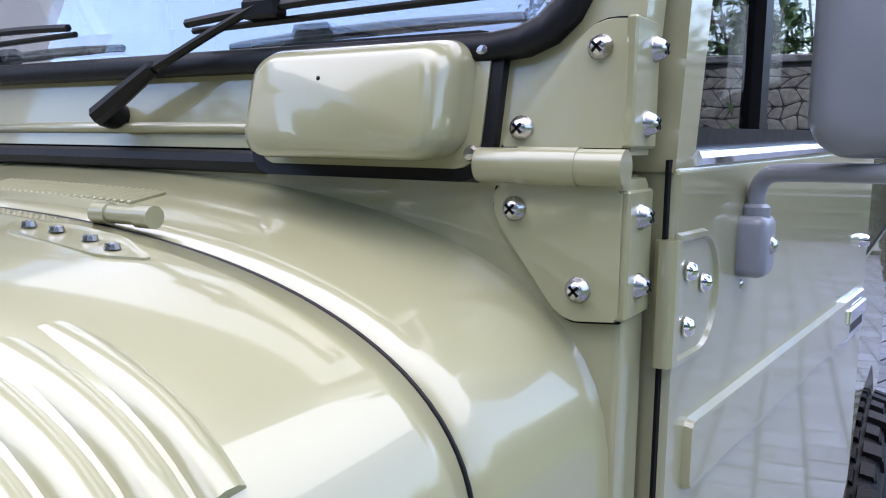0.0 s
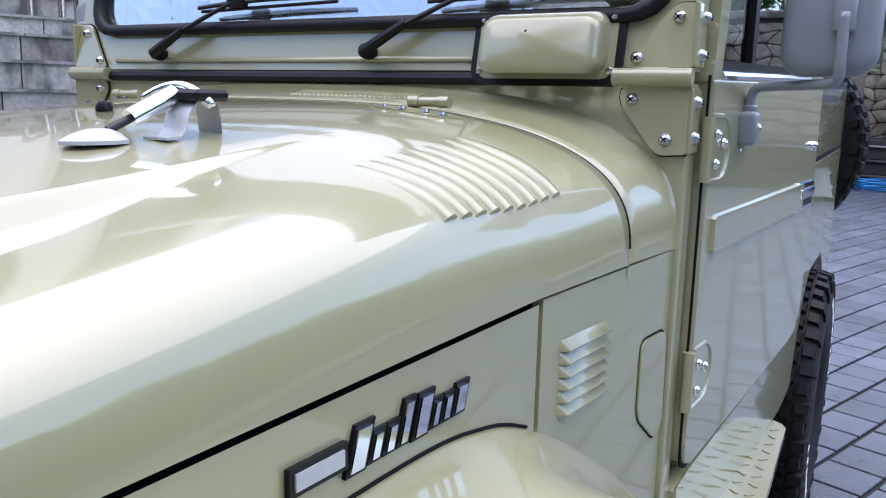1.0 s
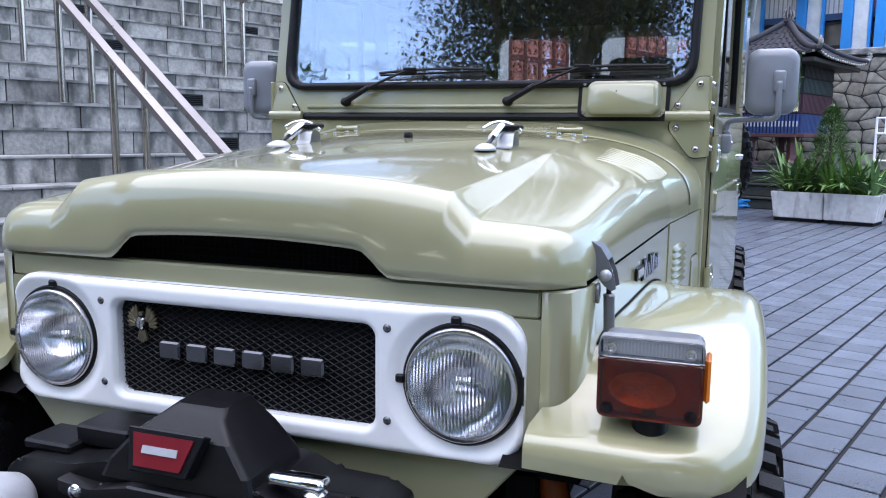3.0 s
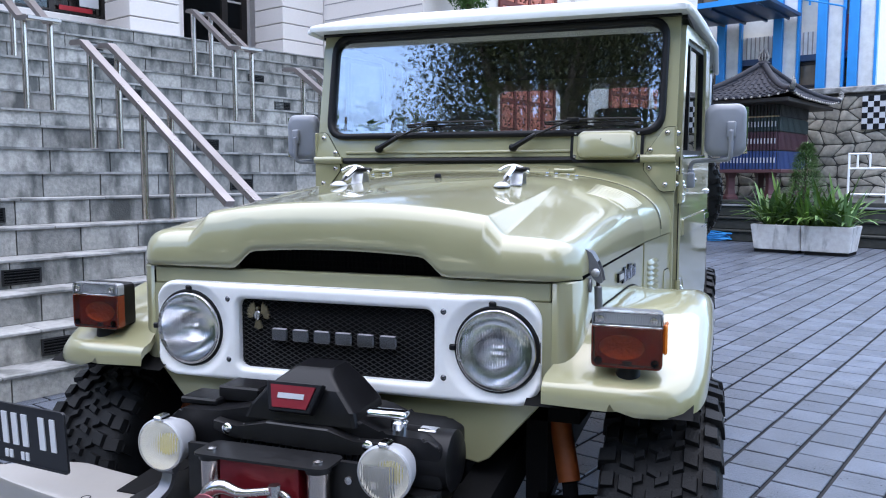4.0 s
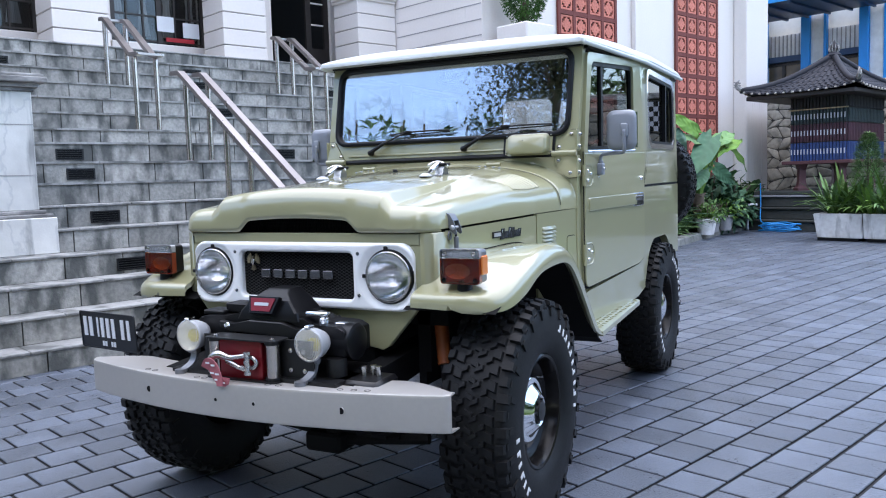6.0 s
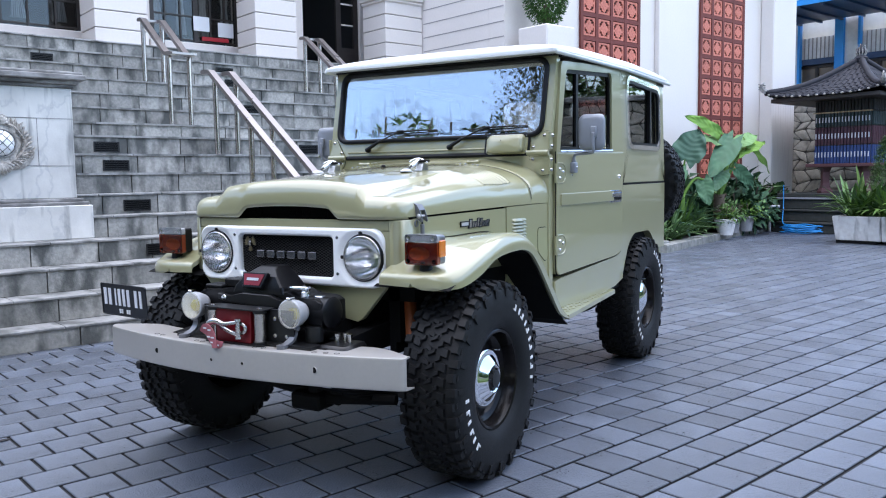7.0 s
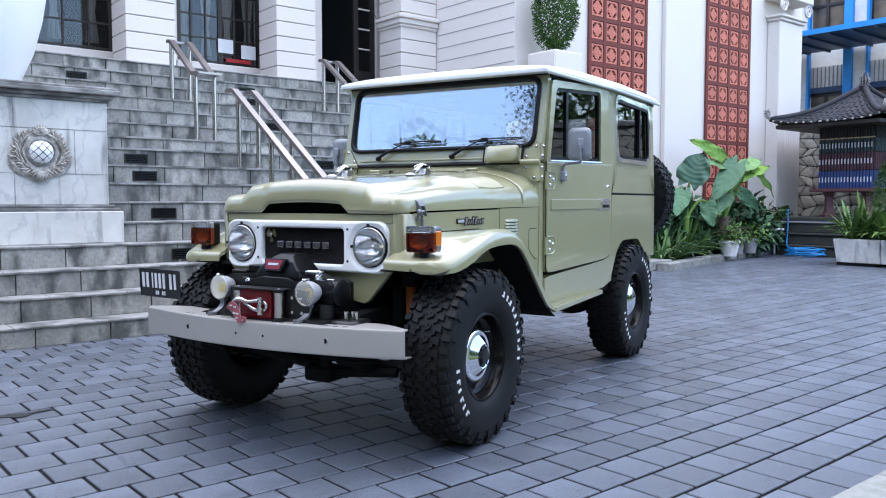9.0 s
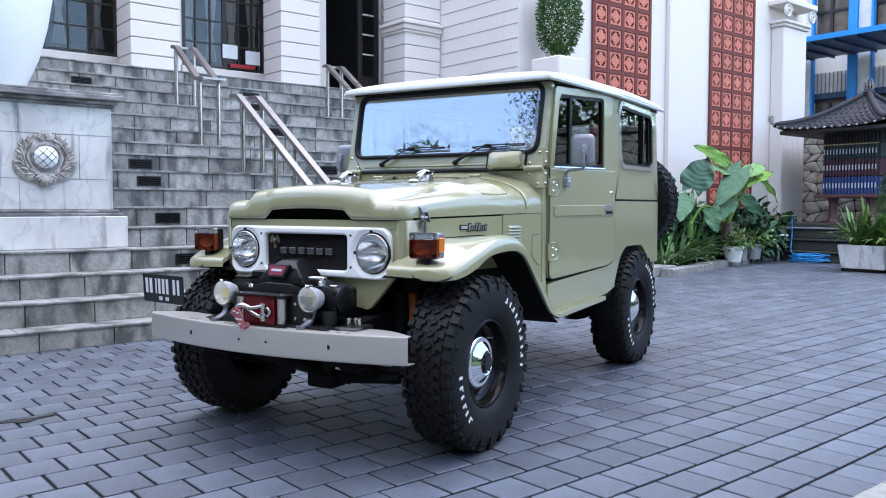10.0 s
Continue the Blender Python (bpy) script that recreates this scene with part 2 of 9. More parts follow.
SIDE_GLASS = glass("tinted_side_glass", (0.22, 0.25, 0.255), ior=1.5)
SPOT_LENS = glass("frosted_ribbed_glass", (0.97, 0.96, 0.90), 0.16, tint=0.76)
LENS = glass("headlamp_glass", (0.95, 0.97, 1.0), 0.06)
REFLECTOR = material("reflector", (0.88, 0.88, 0.89), rough=0.14, metal=1.0, var=0.1, grain=30, bump=0.0)
SPOT_BOWL = material("pale_lamp_bowl", (0.94, 0.94, 0.90), rough=0.4, metal=0.0, var=0.05, bump=0.0)
YELLOW = material("yellow_reflector", (0.62, 0.52, 0.06), rough=0.4, metal=0.2, var=0.2, bump=0.0)
GREY_MIRROR = material("mirror_housing_grey", (0.25, 0.265, 0.30), rough=0.32, coat=0.2, var=0.04, bump=0.02)
ORANGE = material("orange_damper", (0.30, 0.075, 0.018), rough=0.5, var=0.25, bump=0.05)
INTERIOR = material("dark_interior_trim", (0.014, 0.014, 0.015), rough=0.8, var=0.3, bump=0.1)
SEAT_GREY = material("grey_vinyl", (0.28, 0.28, 0.29), rough=0.6, var=0.1, bump=0.1)
DARK_CHROME = material("dark_chrome", (0.13, 0.13, 0.14), rough=0.25, metal=0.8, var=0.1, bump=0.0)
GOLD = material("dull_gold", (0.26, 0.22, 0.14), rough=0.35, metal=0.8, var=0.3, bump=0.05)
PLATE_BLACK = material("plate_black", (0.012, 0.013, 0.016), rough=0.4, var=0.2, bump=0.03)
PLATE_WHITE = material("plate_white", (0.75, 0.76, 0.78), rough=0.5, var=0.05, bump=0.0)

PAVER = material("dark_stone_paver", (0.148, 0.174, 0.226), rough=0.32, spec=1.0, second=(0.056, 0.067, 0.088), grain=85, blotch=5, bump=0.6, bump_scale=120, rand=0.24, rough_var=0.16, coords="Object")
by_island(PAVER, 0.72, 1.26)
stain(PAVER, (3.0, 3.0, 3.0), 0.36, 0.5, 0.45, (0.045, 0.054, 0.070))
JOINT = material("joint_sand", (0.016, 0.016, 0.018), rough=0.9, var=0.4, bump=0.3)
STAIR = material("grey_andesite", (0.37, 0.355, 0.325), rough=0.68, second=(0.15, 0.152, 0.14), grain=34, blotch=3.2, bump=0.4, bump_scale=70, rand=0.26, rough_var=0.12)
by_island(STAIR, 0.82, 1.16)
stain(STAIR, (6.0, 6.0, 2.4), 0.38, 0.54, 0.82, (0.035, 0.04, 0.038))
NOSING = material("stair_nosing_stone", (0.37, 0.365, 0.35), rough=0.65, second=(0.17, 0.172, 0.165), grain=25, blotch=2.5, bump=0.15, bump_scale=80, rand=0.1)
WALL_WHITE = material("white_wall_paint", (0.71, 0.650, 0.605), rough=0.7, var=0.06, grain=30, blotch=0.6, bump=0.08, bump_scale=120)
stain(NOSING, (5.0, 5.0, 5.0), 0.36, 0.50, 0.7, (0.05, 0.055, 0.05))
WALL_GROOVE = material("wall_groove", (0.33, 0.31, 0.30), rough=0.8, var=0.2, bump=0.1)
MARBLE = material("veined_white_stone", (0.76, 0.74, 0.69), rough=0.5, second=(0.54, 0.525, 0.49), grain=7, blotch=1.5, bump=0.1, bump_scale=60)
stain(MARBLE, (2.2, 2.2, 1.3), 0.0, 0.016, 0.32, (0.30, 0.31, 0.33), True)
stain(MARBLE, (9.0, 9.0, 1.1), 0.32, 0.43, 0.6, (0.10, 0.10, 0.10))
CORNICE = material("weathered_cornice", (0.52, 0.50, 0.475), rough=0.75, second=(0.24, 0.23, 0.22), grain=16, blotch=3, bump=0.3, bump_scale=60)
stain(CORNICE, (4.0, 4.0, 12.0), 0.40, 0.62, 0.75, (0.05, 0.048, 0.045))
TERRACOTTA = material("terracotta", (0.56, 0.18, 0.125), rough=0.75, var=0.2, grain=40, bump=0.25, bump_scale=140, rand=0.1)
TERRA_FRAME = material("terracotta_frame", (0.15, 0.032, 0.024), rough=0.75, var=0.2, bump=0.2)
DARK_WOOD = material("dark_wood", (0.028, 0.022, 0.02), rough=0.5, var=0.35, grain=20, bump=0.1)
# the unlit hall's shade, put into the colour of its walls
HALL_SHADE = material("dark_interior", (0.02, 0.021, 0.024), rough=0.8, var=0.3, bump=0.05)
CURTAIN = material("white_curtain", (0.55, 0.55, 0.57), rough=0.85, var=0.12, bump=0.15)
CONCRETE = material("pale_concrete", (0.80, 0.80, 0.78), rough=0.75, second=(0.56, 0.53, 0.51), grain=14, blotch=2.5, bump=0.25, bump_scale=60)
stain(CONCRETE, (8.0, 8.0, 1.8), 0.33, 0.44, 0.5, (0.14, 0.13, 0.12))
KERB = material("kerb_stone", (0.34, 0.34, 0.32), rough=0.8, second=(0.11, 0.115, 0.10), grain=15, blotch=3, bump=0.3, bump_scale=50, rand=0.1)
EDGING = material("mossy_edging_stone", (0.30, 0.30, 0.29), rough=0.85, second=(0.15, 0.16, 0.13), grain=20, blotch=4, bump=0.3, bump_scale=50, rand=0.12)
SOIL = material("soil", (0.045, 0.035, 0.028), rough=0.95, var=0.5, bump=0.6, bump_scale=30)
RUBBLE = material("rubble_stone", (0.42, 0.38, 0.31), rough=0.8, second=(0.17, 0.155, 0.13), grain=12, blotch=4, bump=0.4, bump_scale=40, rand=0.25)
MORTAR = material("dark_mortar", (0.07, 0.065, 0.06), rough=0.9, var=0.3, bump=0.3)
ROOF_TILE = material("grey_clay_tile", (0.030, 0.030, 0.037), rough=0.7, spec=0.25, var=0.3, grain=30, blotch=2, bump=0.2, rand=0.15)
BLUE_STEEL = material("blue_painted_steel", (0.02, 0.27, 0.70), rough=0.4, var=0.15, bump=0.03)
NAVY_STEEL = material("navy_painted_steel", (0.02, 0.055, 0.13), rough=0.45, var=0.2, bump=0.03)
CREAM_WALL = material("pale_wall", (0.74, 0.70, 0.62), rough=0.8, var=0.1, grain=8, blotch=0.6, bump=0.05)
BLUE_HOSE = material("blue_hose", (0.02, 0.26, 0.62), rough=0.4, var=0.1, bump=0.0)
def leaf_material(name, colour, second, coat=0.2):
    m = material(name, colour, rough=0.6, spec=0.25, second=second, grain=6, blotch=1.5, bump=0.1, rand=0.2, coat=coat)
    N = m.node_tree.nodes
    p = N["Principled BSDF"]
    geo = N.new("ShaderNodeNewGeometry")
    hsv = N.new("ShaderNodeHueSaturation")
    rng = N.new("ShaderNodeMapRange")
    rng.inputs["To Min"].default_value, rng.inputs["To Max"].default_value = 0.6, 1.35
    L = m.node_tree.links
    src = p.inputs["Base Color"].links[0].from_socket
    L.new(geo.outputs["Random Per Island"], rng.inputs["Value"])
    L.new(rng.outputs[0], hsv.inputs["Value"])
    L.new(src, hsv.inputs["Color"])
    L.new(hsv.outputs[0], p.inputs["Base Color"])
    p.inputs["Subsurface Weight"].default_value = 0.0
    return m


LEAF = leaf_material("green_leaf", (0.17, 0.285, 0.105), (0.08, 0.155, 0.056), 0.0)
LEAF_BRIGHT = leaf_material("bright_leaf", (0.13, 0.23, 0.040), (0.060, 0.125, 0.026), 0.0)
LEAF_DARK = leaf_material("dark_leaf", (0.068, 0.145, 0.076), (0.034, 0.08, 0.041), 0.0)
LEAF_BLUE = leaf_material("blue_green_leaf", (0.060, 0.118, 0.080), (0.035, 0.075, 0.050), 0.0)
CONIFER_LEAF = leaf_material("conifer_leaf", (0.19, 0.30, 0.11), (0.095, 0.17, 0.058), 0.0)
TOPIARY = leaf_material("clipped_leaf", (0.06, 0.14, 0.022), (0.018, 0.05, 0.012), 0.0)
LEAF_TREE = leaf_material("tree_leaf", (0.12, 0.12, 0.045), (0.045, 0.055, 0.022), 0.0)
GRASS = leaf_material("grass", (0.13, 0.22, 0.03), (0.06, 0.12, 0.02))
LAWN = material("lawn_green", (0.07, 0.115, 0.02), rough=0.9, second=(0.03, 0.055, 0.012), grain=50, blotch=2, bump=0.6, bump_scale=60)
BARK = material("bark", (0.12, 0.09, 0.065), rough=0.9, var=0.4, grain=25, bump=0.6, bump_scale=30)
POT_GREY = material("grey_pot", (0.30, 0.30, 0.31), rough=0.7, var=0.2, bump=0.1)

# ---- the site: building axes, x along the steps, y up the steps ----
SITE = pose(0, 0, 0, 0, 0, 69.5)


def step_y(k):
    return 3.2 + (k - 1) * 0.26 + (0.6 if k > 9 else 0.0)


def step_z(k):
    return 0.16 + 0.19 * (k - 1)


STEPS, TOP = 16, step_z(16)

bm = B()
bmesh.ops.create_grid(bm, x_segments=1, y_segments=1, size=400)
bmesh.ops.translate(bm, verts=bm.verts, vec=(0, 0, -0.012))
tagged(part("ground", bm, JOINT), "dark sand bed of the paved forecourt", "ground", kind="structure")

# facade wall with return, portico back wall
WALL_Y, RET_X, BACK_Y = 5.9, 7.0, 9.0
wall = part("wall_front", box(B(), RET_X, 16.3, WALL_Y, WALL_Y + 0.35, -0.01, 9.0), WALL_WHITE, m=SITE)
tagged(wall, "tall white painted wall with red terracotta screens", "wall", kind="structure")
wall_r = part("wall_return", box(B(), RET_X, RET_X + 0.35, WALL_Y + 0.352, 8.3, 0.0, 9.0), WALL_WHITE, m=SITE)
tagged(wall_r, "white wall with horizontal grooved boarding", "wall", kind="structure")
wall_s = part("wall_side", box(B(), 16.0, 16.3, WALL_Y + 0.352, 14.0, 0.0, 9.0), WALL_WHITE, m=SITE)
tagged(wall_s, "plain white end wall of the building", "wall", kind="structure")
for i in range(22):
    z = TOP + 0.12 + i * 0.232
    part("groove", box(B(), RET_X - 0.004, RET_X, WALL_Y + 0.02, 7.88, z, z + 0.016), WALL_GROOVE, wall_r)

# hall wall in near black, in place of the shade indoors
tagged(part("wall_hall", box(B(), RET_X, RET_X + 0.35, 8.302, 12.7, 0.0, 9.0), HALL_SHADE, m=SITE), "side wall of the hall, shade painted into its colour", "wall", kind="structure")
# landing and portico
landing = part("landing", box(B(), -9.0, RET_X, step_y(16) + 0.02, 12.5, TOP - 0.2, TOP), STAIR, m=SITE)
tagged(landing, "grey stone landing at the head of the steps", "landing", kind="structure")
back = B()
OPEN = ((-0.4, 1.72), (2.67, 4.12), (5.28, 6.56))
xs = [-9.0] + [v for o in OPEN for v in o] + [RET_X]
for i in range(0, len(xs), 2):
    box(back, xs[i], xs[i + 1], BACK_Y, BACK_Y + 0.3, TOP, 9.0)
back_wall = part("wall_portico", back, WALL_WHITE, m=SITE)
tagged(back_wall, "white portico wall behind the piers", "wall", kind="structure")
tagged(part("wall_inner", box(B(), -9, RET_X - 0.01, 12.4, 12.6, 0, 9.0), HALL_SHADE, m=SITE), "back wall of the hall, shade painted into its colour", "wall", kind="structure")
tagged(part("ceiling", box(B(), -9, RET_X - 0.01, 8.0, 12.6, 8.0, 8.2), WALL_WHITE, m=SITE), "white portico ceiling", "ceiling", kind="structure")


def pier(x0, x1, y0, y1, z0, z1):
    """A rusticated pier of stacked courses."""
    e = empty("pier", "white painted pier with deep horizontal joints", "pier", SITE, "portico piers", "structure")
    h = 0.232
    n = int((z1 - z0) / h)
    part("core", box(B(), x0 + 0.02, x1 - 0.02, y0 + 0.02, y1 - 0.02, z0, z1), WALL_GROOVE, e)
    for i in range(n):
        z = z0 + i * h
        part("course", box(B(), x0, x1, y0, y1, z, z + h - 0.014, 0.006, 1), WALL_WHITE, e)
    return e


for x in (-0.75, 1.56, 3.87):
    pier(x, x + 0.70, 8.0, 8.6, TOP, 8.0)
pier(6.2, 6.985, 7.9, 8.55, TOP, 8.0)

# ---- off-road car: body ----
# x to the car's left, y to its rear, front axle at y = 0
AXLE_R, TYRE_R = 2.38, 0.412
car = empty("car", "olive beige two-door off-road car with white roof on the paving", "car")


def cab_half(y):
    """Half width of the cab: it grows towards the rear edge of the door and runs straight from there."""
    return 0.70 + 0.0845 * min(max(y - 1.0, 0.0), 0.90)


def widen(bm):
    """Sets the cab's plan: wider at the door's rear edge, the stations drawn forward with it."""
    for v in bm.verts:
        if v.co.y > 1.0:
            old, y, s = 0.70 * (1 + 0.043 * (v.co.y - 1.0)), v.co.y, 1.0
            for _ in range(6):
                s = (2.51 - cab_half(y)) / (2.51 - old)
                y = -3.27 + (v.co.y + 3.27) * s
            v.co.x *= cab_half(y) / 0.70
            v.co.y = y
            v.co.z += (v.co.z - 1.12) * (s - 1) * (1 - step01((v.co.z - 1.70) / 0.12))
    return bm


def cp(name, bm, mat, parent=None, label="", smooth=False):
    return part(name, widen(bm), mat, parent or car, label, smooth)


def step01(t):
    t = min(max(t, 0.0), 1.0)
    return t * t * (3 - 2 * t)


def half_w(y):
    return 0.570 + 0.0733 * (y + 0.2) if y < 0.55 else 0.625 + 0.139 * (y - 0.55)


def hood_low(y):
    return 1.066 + 0.015 * (y + 0.28)


def scoop_lip(x):
    q = min(abs(x) / 0.268, 1.0)
    return 0.038 * step01((0.272 - abs(x)) / 0.060) + 0.013 * (1 - q * q)


def crease_x(y):
    return 0.354 + 0.016 * (y + 0.3) / 0.75


def facet(y):
    return 0.003 + 0.040 * min(max((0.48 - y) / 0.75, 0.0), 1.05)


def hood_z(x, y):
    """Rounded at the rear; towards the nose a raised panel, a sloped facet and a lower shoulder."""
    x, w, zs = abs(x), half_w(y), hood_low(y)
    zc = 1.293 - 0.072 * (0.78 - y)
    t = min(x / w, 1.0)
    rear = zs + (zc - zs) * (1 - t ** 3) ** (1 / 3)
    c = crease_x(y)
    z_in = zc - 0.027
    z_out = z_in - 0.040 * min(max((0.50 - y) / 0.72, 0.0), 1.05)
    if x <= c:
        front = zc - 0.027 * (x / c) ** 2.2
    elif x <= c + facet(y):
        front = z_in + (z_out - z_in) * (x - c) / facet(y)
    else:
        s = min((x - c - facet(y)) / (w - c - facet(y)), 1.0)
        front = zs + (z_out - zs) * (1 - s ** 3.4) ** (1 / 3.4) - 0.010 * s * (1 - s)
    f = step01((0.60 - y) / 0.5)
    z = rear + (front - rear) * f
    d, q = 0.062, 2.4
    y1 = -0.297 + d
    if y < y1:
        g = (1 - min((y1 - y) / d, 1.0) ** q) ** (1 / q)
        lip = zs + scoop_lip(x)
        z = lip + (max(z, lip) - lip) * g
    return z


def crease_grid(y):
    """Stations across the half hood, dense at the crease and the shoulder."""
    w, c = half_w(y), crease_x(y)
    st = [c * k / 24 for k in range(24)] + [c - 0.003, c] + [c + facet(y) * k / 6 for k in range(1, 7)]
    a_ = c + facet(y)
    st.append(a_ + 0.003)
    st += [a_ + (w - a_) * math.sin(math.pi / 2 * k / 22) ** 0.8 for k in range(1, 23)]
    return st


hx = [math.sin(math.pi / 2 * (-1 + 2 * i / 72)) for i in range(73)]
hx = [math.copysign(abs(t) ** 0.72, t) for t in hx]
hys = [-0.297 + 0.062 * (1 - math.cos(math.pi / 2 * j / 18)) ** 1.2 for j in range(18)]
hys += [-0.235 + (0.782 + 0.235) * j / 48 for j in range(49)]
bm = B()
rows = []
for y in hys:
    w = half_w(y)
    st = crease_grid(y)
    r = []
    for x in [-v for v in st[:0:-1]] + st:
        t = x / w
        # rounded corners at the nose in plan
        yy = y + 0.065 * max(0.0, (abs(t) - 0.86) / 0.14) ** 2.2 * max(0.0, 1 - (y + 0.297) / 0.16)
        r.append((x, yy, hood_z(x, y) if abs(t) < 0.9999 else hood_low(y)))
    rows.append(r)
rows.append([(x, y + 0.004, z - 0.03) for x, y, z in rows[-1]])
rows.insert(0, [(x, y + 0.010, z - 0.008) for x, y, z in rows[0]])
rings(bm, rows, closed=False)
hood = cp("hood", bm, PAINT, label="glossy olive beige hood with raised centre", smooth=True)

# rounded ribs of the hood louvres
for sx in (-1, 1):
    for i in range(9):
        t = i / 8
        a = Vector((0.472 - 0.007 * t, 0.402 + 0.240 * t, 0))
        b = Vector((0.583 + 0.021 * t, 0.410 + 0.225 * t, 0))
        bm = B()
        lp = []
        for k in range(9):
            p = a.lerp(b, k / 8)
            z = hood_z(p.x, p.y)
            hgt = 0.0020 + 0.0062 * min(1.0, 1.3 * k / 8)
            q = []
            for m_ in range(6):
                an = math.pi * m_ / 5
                q.append((sx * p.x + 0 * sx, p.y + 0.0132 * math.cos(an), z - 0.002 + hgt * math.sin(an) * (1.0 if p.x < 0.56 else 0.95)))
            lp.append([(c[0] + sx * hgt * 0.5 * math.sin(math.pi * n_ / 5), c[1], c[2]) for n_, c in enumerate(q)])
        rings(bm, lp, closed=False)
        bm.faces.new([v for v in list(bm.verts)[-6:]])
        cp("louvre_rib", bm, PAINT, hood, smooth=40)

# scoop recess under the hood's lip
bm = B()
box(bm, -0.29, 0.29, -0.225, -0.10, 1.05, 1.13)
cp("scoop_grille", bm, UNDER, hood, "black mesh behind the hood scoop")
bm = B()
for i in range(47):
    x = -0.253 + i * 0.011
    box(bm, x - 0.0012, x + 0.0012, -0.232, -0.228, 1.056, 1.114)
for j in range(4):
    box(bm, -0.255, 0.255, -0.2315, -0.2285, 1.062 + j * 0.014, 1.0635 + j * 0.014)
cp("scoop_mesh", bm, UNDER, hood)

# engine bay block, dark, seen through the gaps
bm = B()
rings(bm, [[(x * half_w(y) * 0.965, y, z) for x, z in ((-1, 0.72), (1, 0.72), (1, 1.05), (0.8, 1.10), (-0.8, 1.10), (-1, 1.05))] for y in (-0.17, 0.3, 0.93)])
cp("engine_bay", bm, UNDER)

# side panels of the engine bay
for sx in (-1, 1):
    bm = B()
    ys = [-0.20, 0.0, 0.3, 0.556]
    rings(bm, [[(sx * (half_w(y) - 0.004), y, hood_low(y) - 0.0085), (sx * (half_w(y) - 0.009), y, hood_low(y) - 0.014), (sx * (half_w(y) - 0.012), y, 0.80), (sx * (half_w(y) - 0.004), y, 0.80)] for y in ys])
    cp("side_panel", bm, PAINT, smooth=30)
    bm = B()
    ys = [0.562, 0.70, 0.85, 0.957]
    rings(bm, [[(sx * (half_w(y) - 0.002), y, hood_low(y) - 0.004), (sx * (half_w(y) - 0.016), y, hood_low(y) - 0.002), (sx * (half_w(y) - 0.016), y, 0.56), (sx * (half_w(y) - 0.002), y, 0.56)] for y in ys])
    cowl_side = cp("cowl_side", bm, PAINT, smooth=30)
    # pressed louvres
    for i in range(6):
        z = 1.012 - i * 0.0165
        bm = B()
        y0, y1 = 0.606, 0.735
        x0, x1 = half_w(y0) - 0.002, half_w(y1) - 0.002
        zz = 0.004
        rings(bm, [[(sx * x, y, z + zz), (sx * (x + 0.011 * f), y, z - 0.008), (sx * (x + 0.010 * f), y, z - 0.0105), (sx * x, y, z - 0.0105)] for x, y, f in ((x0, y0, 0.05), (x0 + 0.002, y0 + 0.008, 1), (x1 - 0.002, y1 - 0.008, 1), (x1, y1, 0.05))])
        cp("vent_louvre", bm, PAINT, cowl_side, smooth=40)
    # flush hatch
    pts = fillet([(0.846, 0.958), (0.935, 0.958), (0.942, 0.80), (0.915, 0.785), (0.846, 0.84)], 0.022)
    bm = B()
    mid = half_w(0.89)
    rings(bm, [[(sx * (half_w(y) + off), 0.893 + (y - 0.893) * k, 0.875 + (z - 0.875) * k) for y, z in pts] for off, k in ((-0.004, 1.0), (0.001, 1.0), (0.0022, 0.95))])
    cp("hatch", bm, PAINT, cowl_side, smooth=30)
    bm = B()
    rings(bm, [[(sx * (half_w(y) - 0.0015), 0.893 + (y - 0.893) * k, 0.875 + (z - 0.875) * k) for y, z in pts] for k in (1.045, 1.0)], cap=False)
    cp("hatch_gap", bm, UNDER, cowl_side)

# cowl between hood and windscreen
bm = B()
lp = []
for y, ds, dz, p in ((0.788, 0.0, 0.0, 3.0), (0.82, 0.0, 0.006, 3.0), (0.86, 0.0, 0.0135, 3.0), (0.895, 0.0, 0.020, 3.0), (0.92, 0.0, 0.025, 3.0), (0.934, 0.001, 0.028, 3.0), (0.942, 0.003, 0.0305, 3.0), (0.946, 0.007, 0.034, 3.0)):
    w, zs = half_w(min(y, 0.93)) - 0.002 + ds, hood_low(0.78)
    zc = 1.291 + dz
    r = []
    for i in range(41):
        a = math.pi * i / 40
        c, s = math.cos(a), math.sin(a)
        r.append((w * math.copysign(abs(c) ** (2 / p), c), y, zs + (zc - zs) * abs(s) ** (2 / p)))
    lp.append(r)
lp.insert(0, [(x, y - 0.002, z - 0.014) for x, y, z in lp[0]])
rings(bm, lp, closed=False)
cp("cowl", bm, PAINT, label="rounded olive beige cowl panel", smooth=True)
intake = None
for i in range(26):
    x = 0.02 + i * 0.0098
    z = 1.2985 - 0.004 * (x / 0.3) ** 2
    box(bm := B(), x - 0.0026, x + 0.0026, 0.842, 0.884, z + 0.0035, z + 0.0085, 0.0015, 1)
    for v in bm.verts:
        v.co.z += 0.19 * (v.co.y - 0.863)
    q = cp("cowl_intake" if intake is None else "intake_rib", bm, PAINT, intake)
    intake = intake or q
tb = B()
tube(tb, [(-0.57, 0.944, 1.334), (0.57, 0.944, 1.334)], 0.011, 8)
cp("windscreen_seal", tb, BLACK_RUBBER)
# thin black tube along the hood's rear edge, painting the gap's shade
tb = B()
tube(tb, [(x * half_w(0.785), 0.785, hood_z(x * half_w(0.78), 0.779) - 0.001) for x in hx[1:-1]], 0.0017, 6)
cp("hood_gap_line", tb, BLACK_RUBBER, smooth=True)

